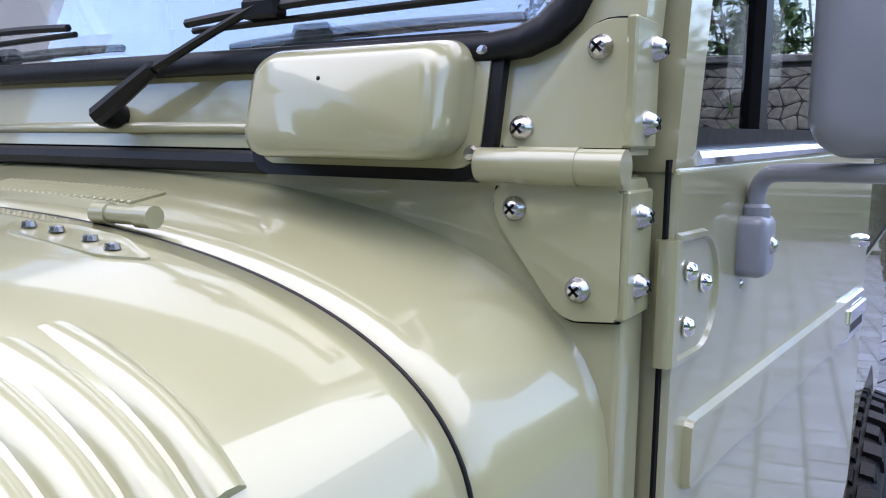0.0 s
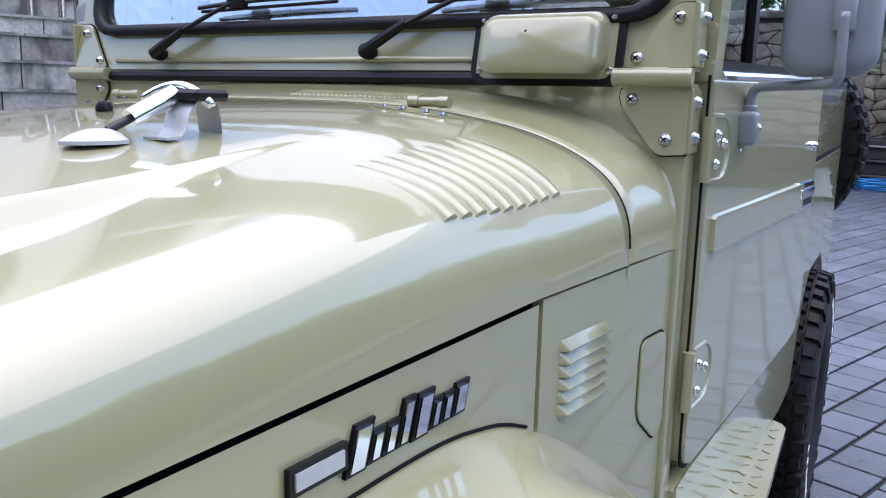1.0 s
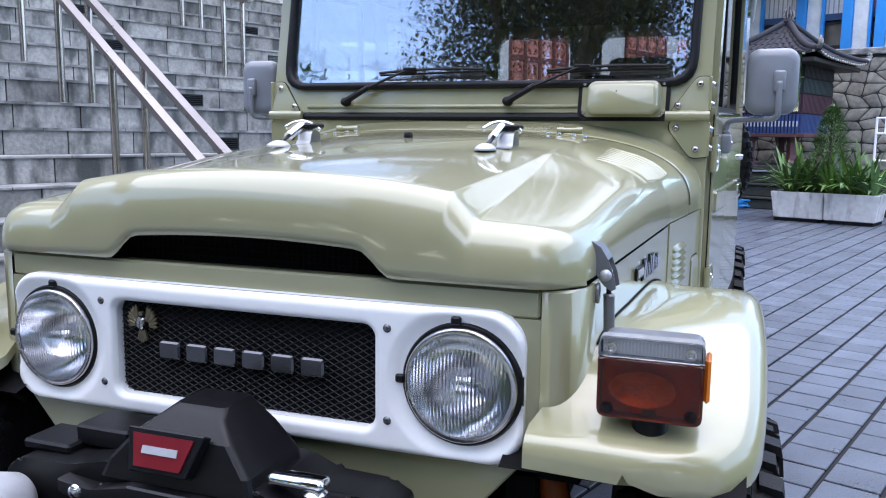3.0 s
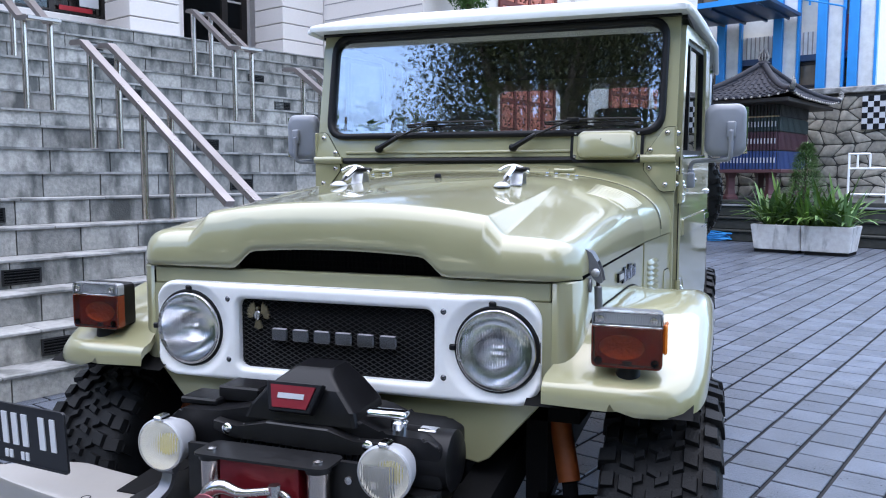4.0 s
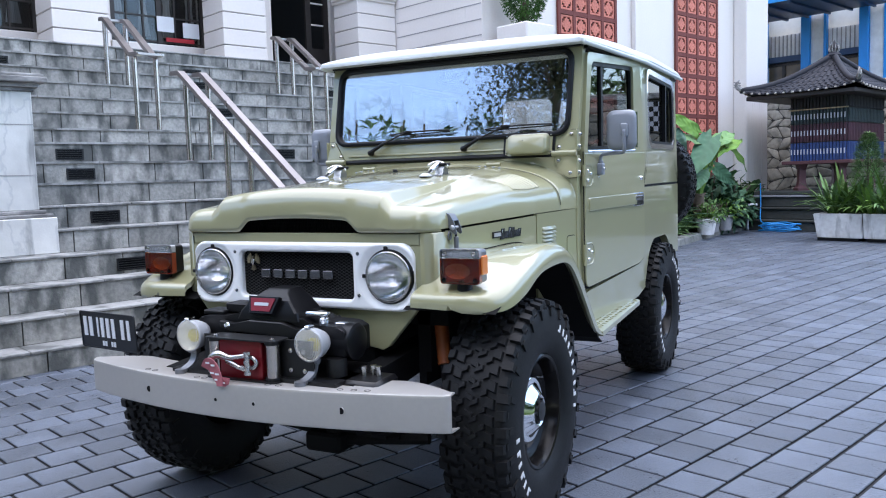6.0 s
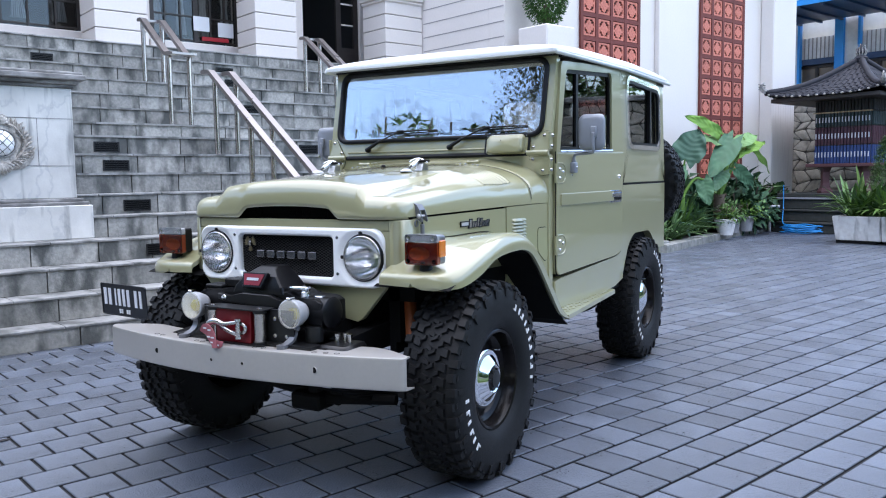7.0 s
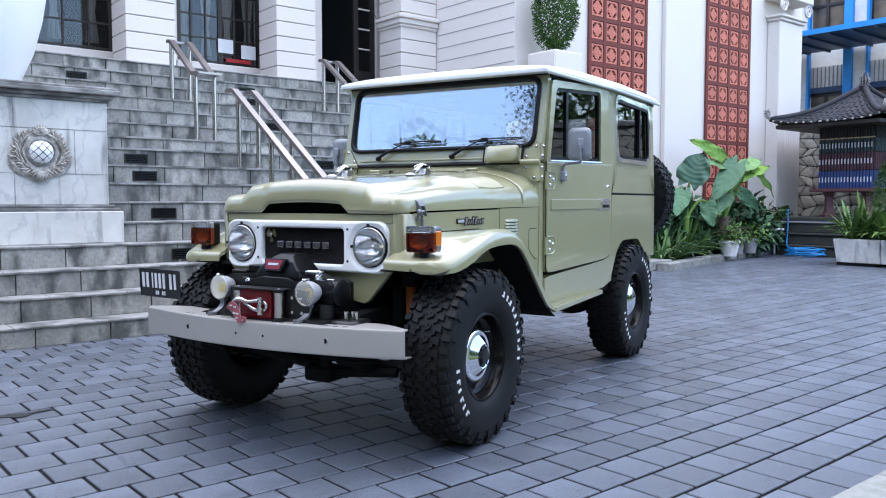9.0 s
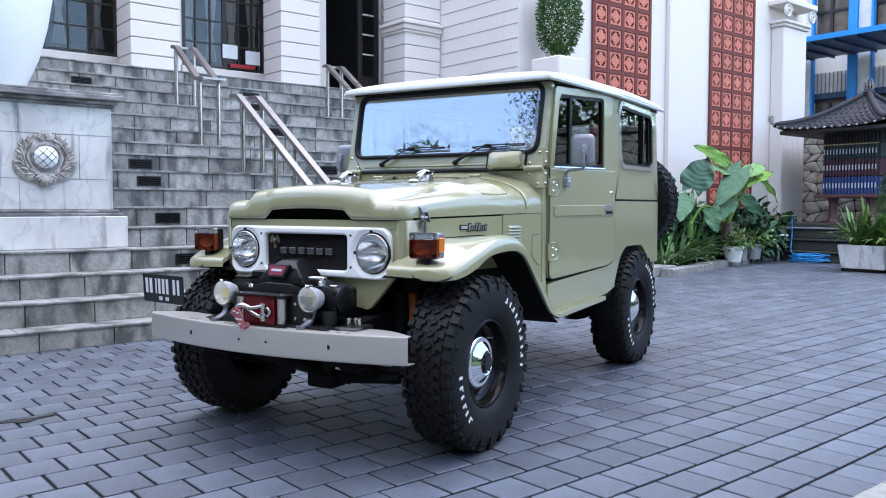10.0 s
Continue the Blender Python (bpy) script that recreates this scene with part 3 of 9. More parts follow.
# body tub: bulkhead, floor, sills and quarters
cp("bulkhead", box(B(), -0.688, 0.688, 0.945, 1.0, 0.52, 1.332, 0.008), PAINT, smooth=30)
cp("floor_pan", box(B(), -0.66, 0.66, 0.95, 3.0, 0.54, 0.60), UNDER)
for sx in (-1, 1):
    pts = [(1.0, 0.478), (1.93, 0.535)] + fillet([(2.06, 0.56), (2.19, 0.775), (2.305, 0.838), (2.65, 0.836), (2.79, 0.735), (2.845, 0.69)], [0.05, 0.06, 0.05, 0.05, 0.05, 0.0])
    pts += [(3.03, 0.69), (3.03, 1.158), (2.072, 1.158), (2.072, 0.80)] + fillet([(2.055, 0.746), (1.95, 0.719), (1.06, 0.679)], [0.04, 0.05, 0.03]) + [(1.0, 0.667)]
    bm = B()
    prism(bm, pts, "x", sx * 0.655, sx * 0.70, 0.004, 1)
    cp("side_tub", bm, PAINT, smooth=25)
    # dark wheel housing behind the rear arch
    bm = B()
    prism(bm, [(1.95, 0.5), (2.9, 0.5), (2.9, 0.9), (2.1, 0.9)], "x", sx * 0.50, sx * 0.66)
    cp("wheel_housing", bm, UNDER)
    # hardtop side with window opening
    outer = fillet([(2.072, 1.168), (3.03, 1.168), (2.945, 1.86), (1.985, 1.86)], 0.012)
    inner = fillet([(2.165, 1.395), (2.865, 1.395), (2.83, 1.805), (2.108, 1.815)], 0.075)
    bm = B()
    loop_frame(bm, outer, inner, "x", sx * 0.66, sx * 0.70)
    bmesh.ops.bevel(bm, geom=[e for e in bm.edges if all(abs(abs(v.co.x) - 0.70) < 1e-4 for v in e.verts)], offset=0.004, segments=1, affect="EDGES")
    top = cp("hardtop_side", bm, PAINT, smooth=25)
    big = fillet([(2.15, 1.383), (2.88, 1.383), (2.843, 1.818), (2.093, 1.828)], 0.085)
    bm = B()
    loop_frame(bm, big, fillet([(2.18, 1.412), (2.85, 1.412), (2.815, 1.79), (2.123, 1.8)], 0.065), "x", sx * 0.694, sx * 0.711)
    cp("window_trim", bm, CHROME, top, "bright metal window trim", 30)
    bm = B()
    loop_frame(bm, fillet([(2.18, 1.412), (2.85, 1.412), (2.815, 1.79), (2.123, 1.8)], 0.065), fillet([(2.195, 1.428), (2.835, 1.428), (2.802, 1.775), (2.14, 1.785)], 0.055), "x", sx * 0.692, sx * 0.707)
    cp("window_rubber", bm, BLACK_RUBBER, top)
    cp("window_post", box(B(), sx * 0.692 - 0.012, sx * 0.692 + 0.012, 2.63, 2.655, 1.42, 1.785), BLACK_RUBBER, top)
    bm = B()
    prism(bm, [(2.19, 1.42), (2.84, 1.42), (2.805, 1.78), (2.135, 1.79)], "x", sx * 0.683, sx * 0.687)
    pane = cp("side_glass", bm, SIDE_GLASS, top)
    pane.visible_shadow = False
    # stepped seam of hardtop and tub
    cp("belt_seam", box(B(), sx * 0.697 - 0.001, sx * 0.697 + 0.001, 2.075, 3.03, 1.157, 1.169), UNDER, top)

    # door
    door = None
    bm = B()
    pts = fillet([(1.006, 0.70), (1.94, 0.728), (2.045, 0.76), (2.052, 1.36), (1.006, 1.338)], [0.045, 0.10, 0.09, 0.0, 0.0])
    prism(bm, pts, "x", sx * 0.667, sx * 0.707, 0.006, 2)
    door = cp("door", bm, PAINT, None, "olive beige door with sliding window", 30)
    bm = B()
    loop_frame(bm, [(1.53 + (y - 1.53) * 1.013, 1.03 + (z - 1.03) * 1.018) for y, z in pts], pts, "x", sx * 0.6985, sx * 0.7012)
    cp("door_gap", bm, UNDER, door)
    outer = fillet([(1.006, 1.334), (2.052, 1.357), (1.972, 1.85), (1.075, 1.81)], [0, 0, 0.03, 0.03])
    inner = fillet([(1.055, 1.352), (1.85, 1.37), (1.838, 1.808), (1.135, 1.772)], [0.0, 0.0, 0.04, 0.04])
    outer = [outer[0]] * 6 + [outer[1]] * 6 + outer[2:]
    inner = [inner[0]] * 6 + [inner[1]] * 6 + inner[2:]
    outer = [(y - 0.0006 * k, z) if k < 6 else (y, z) for k, (y, z) in enumerate(outer)]
    bm = B()
    loop_frame(bm, outer, inner, "x", sx * 0.668, sx * 0.704)
    bmesh.ops.remove_doubles(bm, verts=bm.verts, dist=0.0003)
    cp("door_frame", bm, PAINT, door, smooth=25)
    rub = fillet([(1.048, 1.348), (1.856, 1.366), (1.845, 1.815), (1.13, 1.78)], 0.03)
    rub2 = fillet([(1.075, 1.37), (1.83, 1.387), (1.822, 1.79), (1.15, 1.756)], 0.03)
    bm = B()
    loop_frame(bm, rub, rub2, "x", sx * 0.672, sx * 0.694)
    cp("window_rubber", bm, BLACK_RUBBER, door)
    cp("quarter_bar", box(B(), sx * 0.684 - 0.01, sx * 0.684 + 0.01, 1.30, 1.33, 1.37, 1.775), BLACK_RUBBER, door)
    bm = B()
    prism(bm, rub2, "x", sx * 0.680, sx * 0.684)
    pane = cp("door_glass", bm, SIDE_GLASS, door)
    pane.visible_shadow = False
    bm = B()
    tube(bm, [(sx * 0.70, 1.06, 1.345), (sx * 0.703, 1.5, 1.357), (sx * 0.70, 1.86, 1.366)], 0.008, 8)
    cp("belt_strip", bm, CHROME, door, "bright strip under the window")
    # raised waist panel
    bm = B()
    pts = fillet([(1.05, 1.060), (1.86, 1.062), (1.86, 1.128), (1.05, 1.126)], 0.012, 3)
    rings(bm, [[(sx * x, 1.45 + (y - 1.45) * k, 1.097 + (z - 1.097) * kk) for y, z in pts] for x, k, kk in ((0.704, 1, 1), (0.7145, 0.997, 0.90), (0.7150, 0.99, 0.78))])
    cp("waist_moulding", bm, PAINT, door, smooth=30)
    # recessed pull handle
    bm = B()
    prism(bm, fillet([(1.80, 1.055), (2.005, 1.055), (2.005, 1.128), (1.80, 1.128)], 0.015, 3), "x", sx * 0.700, sx * 0.7135, 0.003, 1)
    cp("door_handle", bm, CHROME, door, "chrome framed pull handle", 30)
    cp("handle_recess", box(B(), sx * 0.7115 - 0.003, sx * 0.7115 + 0.003, 1.825, 1.985, 1.07, 1.112), BLACK_PLASTIC, door)
    cp("handle_flap", box(B(), sx * 0.7155 - 0.003, sx * 0.7155 + 0.003, 1.825, 1.985, 1.088, 1.112, 0.002, 1), CHROME, door)
    bm = B()
    turned(bm, [(0.0, 0.013), (0.008, 0.012), (0.011, 0.007), (0.012, 0.0)], (sx * 0.706, 1.965, 1.21), (sx, 0, 0), 16)
    cp("door_lock", bm, CHROME, door, smooth=40)
    # hinges with round pressed seat
    for z in (1.232, 0.858):
        bm = B()
        seat = [(1.008, z + 0.055), (1.075, z + 0.055)] + [(1.075 + 0.055 * math.cos(radians(a)), z + 0.055 * math.sin(radians(a))) for a in range(75, -76, -15)] + [(1.075, z - 0.055), (1.008, z - 0.055)]
        rings(bm, [[(sx * x, 1.05 + (y - 1.05) * k, z + (q - z) * k) for y, q in seat] for x, k in ((0.7066, 1.0), (0.7105, 0.96), (0.7105, 0.88), (0.7072, 0.84))], cap=True)
        hinge = cp("door_hinge", bm, PAINT, door, "painted door hinge with steel screws", 30)
        cyl(bm := B(), (sx * 0.704, 0.998, z - 0.05), (sx * 0.704, 0.998, z + 0.05), 0.010, seg=12)
        cp("hinge_barrel", bm, PAINT, door, smooth=30)
        for dy, dz in ((0.03, 0.022), (0.03, -0.024), (0.072, 0.008)):
            turned(bm := B(), [(0.0, 0.008), (0.006, 0.006), (0.0085, 0.002), (0.0085, 0.0)], (sx * 0.7085, 1.008 + dy, z + dz), (sx, 0, 0), 12)
            cp("screw", bm, CHROME, door, smooth=40)

# rear wall of the cab with three windows, and rear glass
bm = B()
box(bm, -0.68, 0.68, 2.985, 3.03, 0.62, 1.37, 0.006, 1)
cp("tailgate", bm, PAINT)
for sx in (-1, 1):
    bm = B()
    loop_frame(bm, rounded(min(0, sx * 0.68), max(0, sx * 0.68), 1.37, 1.84, 0.002, 6), rounded(min(sx * 0.073, sx * 0.425), max(sx * 0.073, sx * 0.425), 1.41, 1.775, 0.05, 6), "y", 2.95, 2.98)
    cp("rear_door_frame", bm, PAINT)
    cp("rear_glass", box(B(), min(sx * 0.06, sx * 0.44), max(sx * 0.06, sx * 0.44), 2.962, 2.966, 1.40, 1.785), CLEAR_GLASS).visible_shadow = False

# windscreen frame leaning back
def lean(bm):
    for v in bm.verts:
        v.co.y += 0.945 + 0.222 * (v.co.z - 1.345)
    return bm


outer = fillet([(-0.688, 1.347), (0.688, 1.347), (0.688, 1.86), (-0.688, 1.86)], [0.0, 0.0, 0.03, 0.03])
outer = [(-0.688 + 0.0005 * k, 1.347) for k in range(6)] + [(0.688 - 0.0005 * k, 1.347) for k in range(5, -1, -1)] + outer[2:]
inner = fillet([(-0.645, 1.425), (0.645, 1.425), (0.648, 1.832), (-0.648, 1.832)], 0.075)
bm = B()
loop_frame(bm, outer, inner, "y", 0.0, 0.042)
bmesh.ops.remove_doubles(bm, verts=bm.verts, dist=0.0002)
lean(bm)
ws = cp("windscreen_frame", bm, PAINT, label="olive beige folding windscreen frame", smooth=25)
gas = fillet([(-0.652, 1.418), (0.652, 1.418), (0.655, 1.839), (-0.655, 1.839)], 0.08)
gas2 = fillet([(-0.627, 1.442), (0.627, 1.442), (0.630, 1.815), (-0.630, 1.815)], 0.062)
bm = B()
rings(bm, [[(x * k + 0.0, y, 1.63 + (z - 1.63) * k) for x, z in g] for g, y, k in ((gas, 0.004, 1.0), (gas, -0.012, 0.997), (gas, -0.016, 0.985), (gas2, -0.016, 1.012), (gas2, -0.01, 1.0), (gas2, 0.03, 1.0))], cap=False)
lean(bm)
cp("gasket", bm, BLACK_RUBBER, ws, "thick black rubber gasket", True)
bm = B()
prism(bm, gas2, "y", 0.008, 0.012)
lean(bm)
pane = cp("windscreen", bm, GLASS, ws, "clear windscreen reflecting the sky")
pane.visible_shadow = False
# lower fold of the frame
bm = B()
tube(bm, [(-0.56, 0.0, 1.366), (0.56, 0.0, 1.366)], 0.006, 8)
lean(bm)
cp("frame_fold", bm, PAINT, ws, smooth=True)

# white roof
bm = B()
lp = []
for y, s, h in ((0.955, 0.975, 0.0), (0.962, 0.988, 0.16), (0.985, 0.996, 0.34), (1.03, 1.0, 0.52), (1.12, 1.0, 0.70), (1.28, 1.0, 0.86), (1.55, 1.0, 0.97), (2.2, 1.0, 1.0), (2.7, 0.998, 0.9), (2.92, 0.995, 0.7), (3.02, 0.985, 0.38), (3.05, 0.97, 0.0)):
    zb = 1.842 + 0.008 * (y - 1)
    W_ = 0.728 * s
    r = [(-W_, y, zb), (-W_ - 0.004, y, zb + 0.012)]
    for i in range(21):
        a = math.pi * (1 - i / 20)
        c, sn = math.cos(a), math.sin(a)
        r.append((W_ * math.copysign(abs(c) ** 0.55, c), y, zb + 0.020 + (0.080 * h) * abs(sn) ** 0.8))
    r += [(W_ + 0.004, y, zb + 0.012), (W_, y, zb)]
    lp.append(r)
rings(bm, lp)
cp("roof", bm, ROOF_WHITE, label="slightly crowned white hardtop roof", smooth=45)
for sx in (-1, 1):
    tube(bm := B(), [(sx * 0.722, 0.965, 1.842), (sx * 0.724, 2.0, 1.846), (sx * 0.722, 3.03, 1.855)], 0.011, 8)
    cp("drip_rail", bm, ROOF_WHITE, smooth=True)
    cp("roof_seal", box(B(), sx * 0.69 - 0.016, sx * 0.69 + 0.016, 1.075, 2.95, 1.828, 1.845), BLACK_RUBBER)
cp("roof_seal", box(B(), -0.69, 0.69, 1.03, 1.06, 1.834, 1.846), BLACK_RUBBER)
cp("headlining", box(B(), -0.68, 0.68, 1.08, 2.95, 1.835, 1.842), INTERIOR)

# windscreen hinges: plates, barrel and dome screws
def dome(at_, axis, r=0.0088, parent=None, slot=True):
    turned(bm := B(), [(0.0, 0.009), (r * 0.45, 0.0085), (r * 0.8, 0.006), (r, 0.002), (r * 1.12, 0.001), (r * 1.12, -0.003)], at_, axis, 16)
    s = cp("dome_screw", bm, STEEL, parent, smooth=50)
    d, side, up = frame_axes(Vector(axis))
    top_ = Vector(at_) + Vector(axis) * 0.0086
    bm = B()
    for u, v in ((side + up, side - up), (side - up, side + up)):
        u, v = u.normalized() * r * 0.55, v.normalized() * 0.0011
        rings(bm, [[p + q for q in (u + v, u - v, -u - v, -u + v)] for p in (top_ - Vector(axis) * 0.002, top_ + Vector(axis) * 0.0004)])
    part("screw_slot", widen(bm), UNDER, s)
    return s


for sx in (-1, 1):
    hg = None
    up = fillet([(0.587, 1.352), (0.687, 1.352), (0.687, 1.445), (0.652, 1.447)], [0.004, 0.003, 0.003, 0.02], 4)
    lo = fillet([(0.585, 1.322), (0.687, 1.322), (0.687, 1.226), (0.643, 1.222), (0.582, 1.300)], [0.004, 0.003, 0.003, 0.012, 0.012], 4)
    for nm, pts in (("upper_plate", up), ("lower_plate", lo)):
        bm = B()
        prism(bm, [(sx * x, z) for x, z in pts], "y", 0.9355, 0.9445, 0.0012, 1)
        if nm == "upper_plate":
            for v in bm.verts:
                v.co.y += 0.222 * (v.co.z - 1.345)
        q = cp("windscreen_hinge" if hg is None else nm, bm, PAINT, hg, smooth=25)
        hg = hg or q
        cx_, cz_ = sum(x for x, z in pts) / len(pts), sum(z for x, z in pts) / len(pts)
        # slightly larger black plate that paints the shadow line round the hinge plate
        bm = B()
        prism(bm, [(sx * min(cx_ + (x - cx_) * 1.05, 0.687), cz_ + (z - cz_) * 1.045) for x, z in pts], "y", 0.9412, 0.9446)
        if nm == "upper_plate":
            for v in bm.verts:
                v.co.y += 0.222 * (v.co.z - 1.345)
        cp("plate_shade_rim", bm, UNDER, hg)
        bm = B()
        z0, z1 = (1.352, 1.445) if nm == "upper_plate" else (1.226, 1.322)
        box(bm, min(sx * 0.684, sx * 0.6925), max(sx * 0.684, sx * 0.6925), 0.938, 0.992, z0, z1, 0.002, 1)
        cp("side_flange", bm, PAINT, hg)
    cyl(bm := B(), (sx * 0.572, 0.933, 1.338), (sx * 0.69, 0.933, 1.338), 0.0135, seg=18)
    cp("hinge_barrel", bm, PAINT, hg, smooth=40)
    cyl(bm := B(), (sx * 0.606, 0.9335, 1.338), (sx * 0.655, 0.9335, 1.338), 0.0145, seg=18)
    cp("hinge_knuckle", bm, PAINT, hg, smooth=40)
    box(bm := B(), min(sx * 0.572, sx * 0.688), max(sx * 0.572, sx * 0.688), 0.933, 0.946, 1.322, 1.336)
    cp("hinge_leaf", bm, PAINT, hg)
    for x, z in ((0.660, 1.425), (0.604, 1.366), (0.602, 1.305), (0.656, 1.247)):
        y = 0.935 + (0.222 * (z - 1.345) if z > 1.34 else 0)
        dome((sx * x, y, z), (0, -1, 0), parent=hg)
    for z in (1.425, 1.37, 1.302, 1.250):
        dome((sx * 0.693, 0.962 + (0.222 * (z - 1.345) if z > 1.34 else 0), z), (sx, 0, 0), parent=hg)

# wiper motor box on the windscreen frame
bm = B()
lp = []
for d, k in ((0.0, 1.0), (0.024, 0.995), (0.041, 0.97), (0.051, 0.925), (0.056, 0.84)):
    q = rounded(-0.103, 0.103, -0.048, 0.048, 0.026, 6)
    lp.append([(0.456 + x * k, -0.006 - d, 1.390 + z * (k ** 1.6) - 0.10 * d) for x, z in q])
rings(bm, lp)
lean(bm)
wb = cp("wiper_motor_box", bm, PAINT, label="rounded painted wiper motor cover", smooth=60)
bm = B()
prism(bm, rounded(0.337, 0.571, 1.334, 1.438, 0.02), "y", -0.012, 0.006, 0.001, 1)
lean(bm)
cp("box_plate", bm, PAINT, wb)
bm = B()
loop_frame(bm, rounded(0.326, 0.582, 1.324, 1.444, 0.026), rounded(0.337, 0.571, 1.334, 1.438, 0.02), "y", -0.010, 0.006)
lean(bm)
cp("box_seal", bm, BLACK_RUBBER, wb)
for x, z in ((0.564, 1.426), (0.564, 1.346), (0.343, 1.346), (0.343, 1.426)):
    turned(bm := B(), [(0, 0.005), (0.005, 0.004), (0.007, 0)], (x, 0.945 + 0.222 * (z - 1.345) - 0.012, z), (0, -1, 0), 10)
    cp("screw", bm, STEEL, wb)
turned(bm := B(), [(0, 0.001), (0.0022, 0.0)], (0.44, 0.945 + 0.222 * (1.40 - 1.345) - 0.061, 1.405), (0, -1, 0), 8)
cp("small_hole", bm, BLACK_PLASTIC, wb)

# wipers
def wy(z):
    return 0.945 + 0.222 * (z - 1.345)


for x0 in (-0.417, 0.116):
    wp = None
    turned(bm := B(), [(0.013, 0.0), (0.015, 0.012), (0.013, 0.026), (0.008, 0.030), (0, 0.031)], (x0, wy(1.378), 1.378), (0, -1, 0.1), 14)
    wp = cp("wiper", bm, BLACK_PLASTIC, None, "black windscreen wiper", 40)
    p0, p1, p2 = Vector((x0, wy(1.378) - 0.03, 1.378)), Vector((x0 + 0.085, wy(1.425) - 0.036, 1.425)), Vector((x0 + 0.215, wy(1.478) - 0.034, 1.478))
    bm = B()
    tube(bm, [p0, p0.lerp(p1, 0.5), p1], [0.011, 0.010, 0.008], 8)
    tube(bm, [p1 - (p1 - p0) * 0.1, p1.lerp(p2, 0.5), p2], [0.005, 0.0045, 0.004], 6)
    cp("wiper_arm", bm, BLACK_PLASTIC, wp, smooth=40)
    bm = B()
    b0, b1 = Vector((x0 + 0.115, wy(1.462) - 0.018, 1.462)), Vector((x0 + 0.455, wy(1.466) - 0.018, 1.470))
    for k in range(2):
        tube(bm, [b0.lerp(b1, i / 10) + Vector((0, -0.009 * k, 0.006 * k + (0.006 * math.sin(math.pi * i / 10)) * k)) for i in range(11)], 0.0045 if k else 0.0035, 6)
    box(bm, p2.x - 0.02, p2.x + 0.025, p2.y - 0.004, p2.y + 0.014, p2.z - 0.012, p2.z + 0.006, 0.003, 1)
    cp("wiper_blade", bm, BLACK_RUBBER, wp)

# hood hinges and washer jet, tie-down clamps
for sx in (-1, 1):
    hh = None
    x = sx * 0.335
    z = hood_z(x, 0.77)
    cyl(bm := B(), (x - 0.033, 0.787, z + 0.012), (x + 0.033, 0.787, z + 0.012), 0.0075, seg=12)
    for k in (-0.026, 0.026):
        cyl(bm, (x + k - 0.009, 0.787, z + 0.012), (x + k + 0.009, 0.787, z + 0.012), 0.0092, seg=12)
    hh = cp("hood_hinge", bm, PAINT, None, "", 40)
    bm = B()
    prism(bm, fillet([(x - 0.085, 0.745), (x - 0.03, 0.765), (x + 0.03, 0.765), (x + 0.085, 0.745), (x + 0.055, 0.722), (x - 0.055, 0.722)], 0.01), "z", z - 0.002, z + 0.002)
    for v in bm.verts:
        v.co.z += hood_z(v.co.x, min(v.co.y, 0.78)) - z
    cp("hinge_leaf", bm, PAINT, hh)
    for k in (-0.05, -0.02, 0.02, 0.05):
        turned(bm := B(), [(0, 0.005), (0.005, 0.004), (0.006, 0)], (x + k, 0.738 + 0.006 * (1 - abs(k) / 0.05), hood_z(x + k, 0.74) + 0.002), (0, 0, 1), 10)
        cp("screw", bm, STEEL, hh)
    # clamp
    tc = None
    x = sx * 0.255
    zb = hood_z(x, 0.29)
    bm = B()
    tear = [(-0.046, 0.0), (-0.030, -0.016), (0.0, -0.024), (0.022, -0.018), (0.028, 0.0), (0.022, 0.018), (0.0, 0.024), (-0.030, 0.016)]
    rings(bm, [[(x - 0.002 + b * k, 0.266 + a * k, zb + h + 0.020 * (a * k) * (h > 0.003)) for a, b in tear] for k, h in ((1.0, -0.001), (1.0, 0.003), (0.72, 0.010), (0.35, 0.014))])
    tc = cp("tie_down_clamp", bm, ZINC, None, "chrome tie-down clamp on the hood", 40)
    cyl(bm := B(), (x, 0.275, zb + 0.012), (x + 0.004, 0.305, zb + 0.026), 0.0045, seg=10)
    cp("rod", bm, BLACK_STEEL, tc)
    cyl(bm := B(), (x + 0.003, 0.300, zb + 0.024), (x + 0.008, 0.357, zb + 0.05), 0.0105, seg=14)
    cp("sleeve", bm, CHROME, tc, smooth=40)
    bm = B()
    tube(bm, smooth_path([(x - 0.035, 0.352, zb + 0.044), (x - 0.015, 0.362, zb + 0.056), (x + 0.010, 0.366, zb + 0.059), (x + 0.035, 0.368, zb + 0.05), (x + 0.05, 0.372, zb + 0.038)], 4), [0.006] * 16 + [0.005], 8)
    cp("hook_bar", bm, CHROME, tc, smooth=True)
    bm = B()
    path = [Vector((x + 0.02, yy, zb + zz)) for yy, zz in ((0.318, 0.002), (0.338, 0.003), (0.346, 0.012), (0.350, 0.028), (0.362, 0.04), (0.392, 0.043), (0.396, 0.022), (0.398, 0.002))]
    lp = []
    for p in path:
        lp.append([(p.x - 0.018, p.y, p.z), (p.x + 0.018, p.y, p.z), (p.x + 0.018, p.y, p.z + 0.003), (p.x - 0.018, p.y, p.z + 0.003)])
    rings(bm, lp)
    cp("clip_spring", bm, ZINC, tc, smooth=50)
    cp("rubber_block", box(B(), x - 0.002, x + 0.048, 0.352, 0.402, zb + 0.043, zb + 0.056, 0.004, 1), BLACK_RUBBER, tc)
turned(bm := B(), [(0.012, 0), (0.012, 0.006), (0.008, 0.013), (0, 0.015)], (-0.015, 0.483, hood_z(-0.015, 0.483)), (0, 0, 1), 14)
cp("washer_jet", bm, BLACK_PLASTIC, smooth=40)

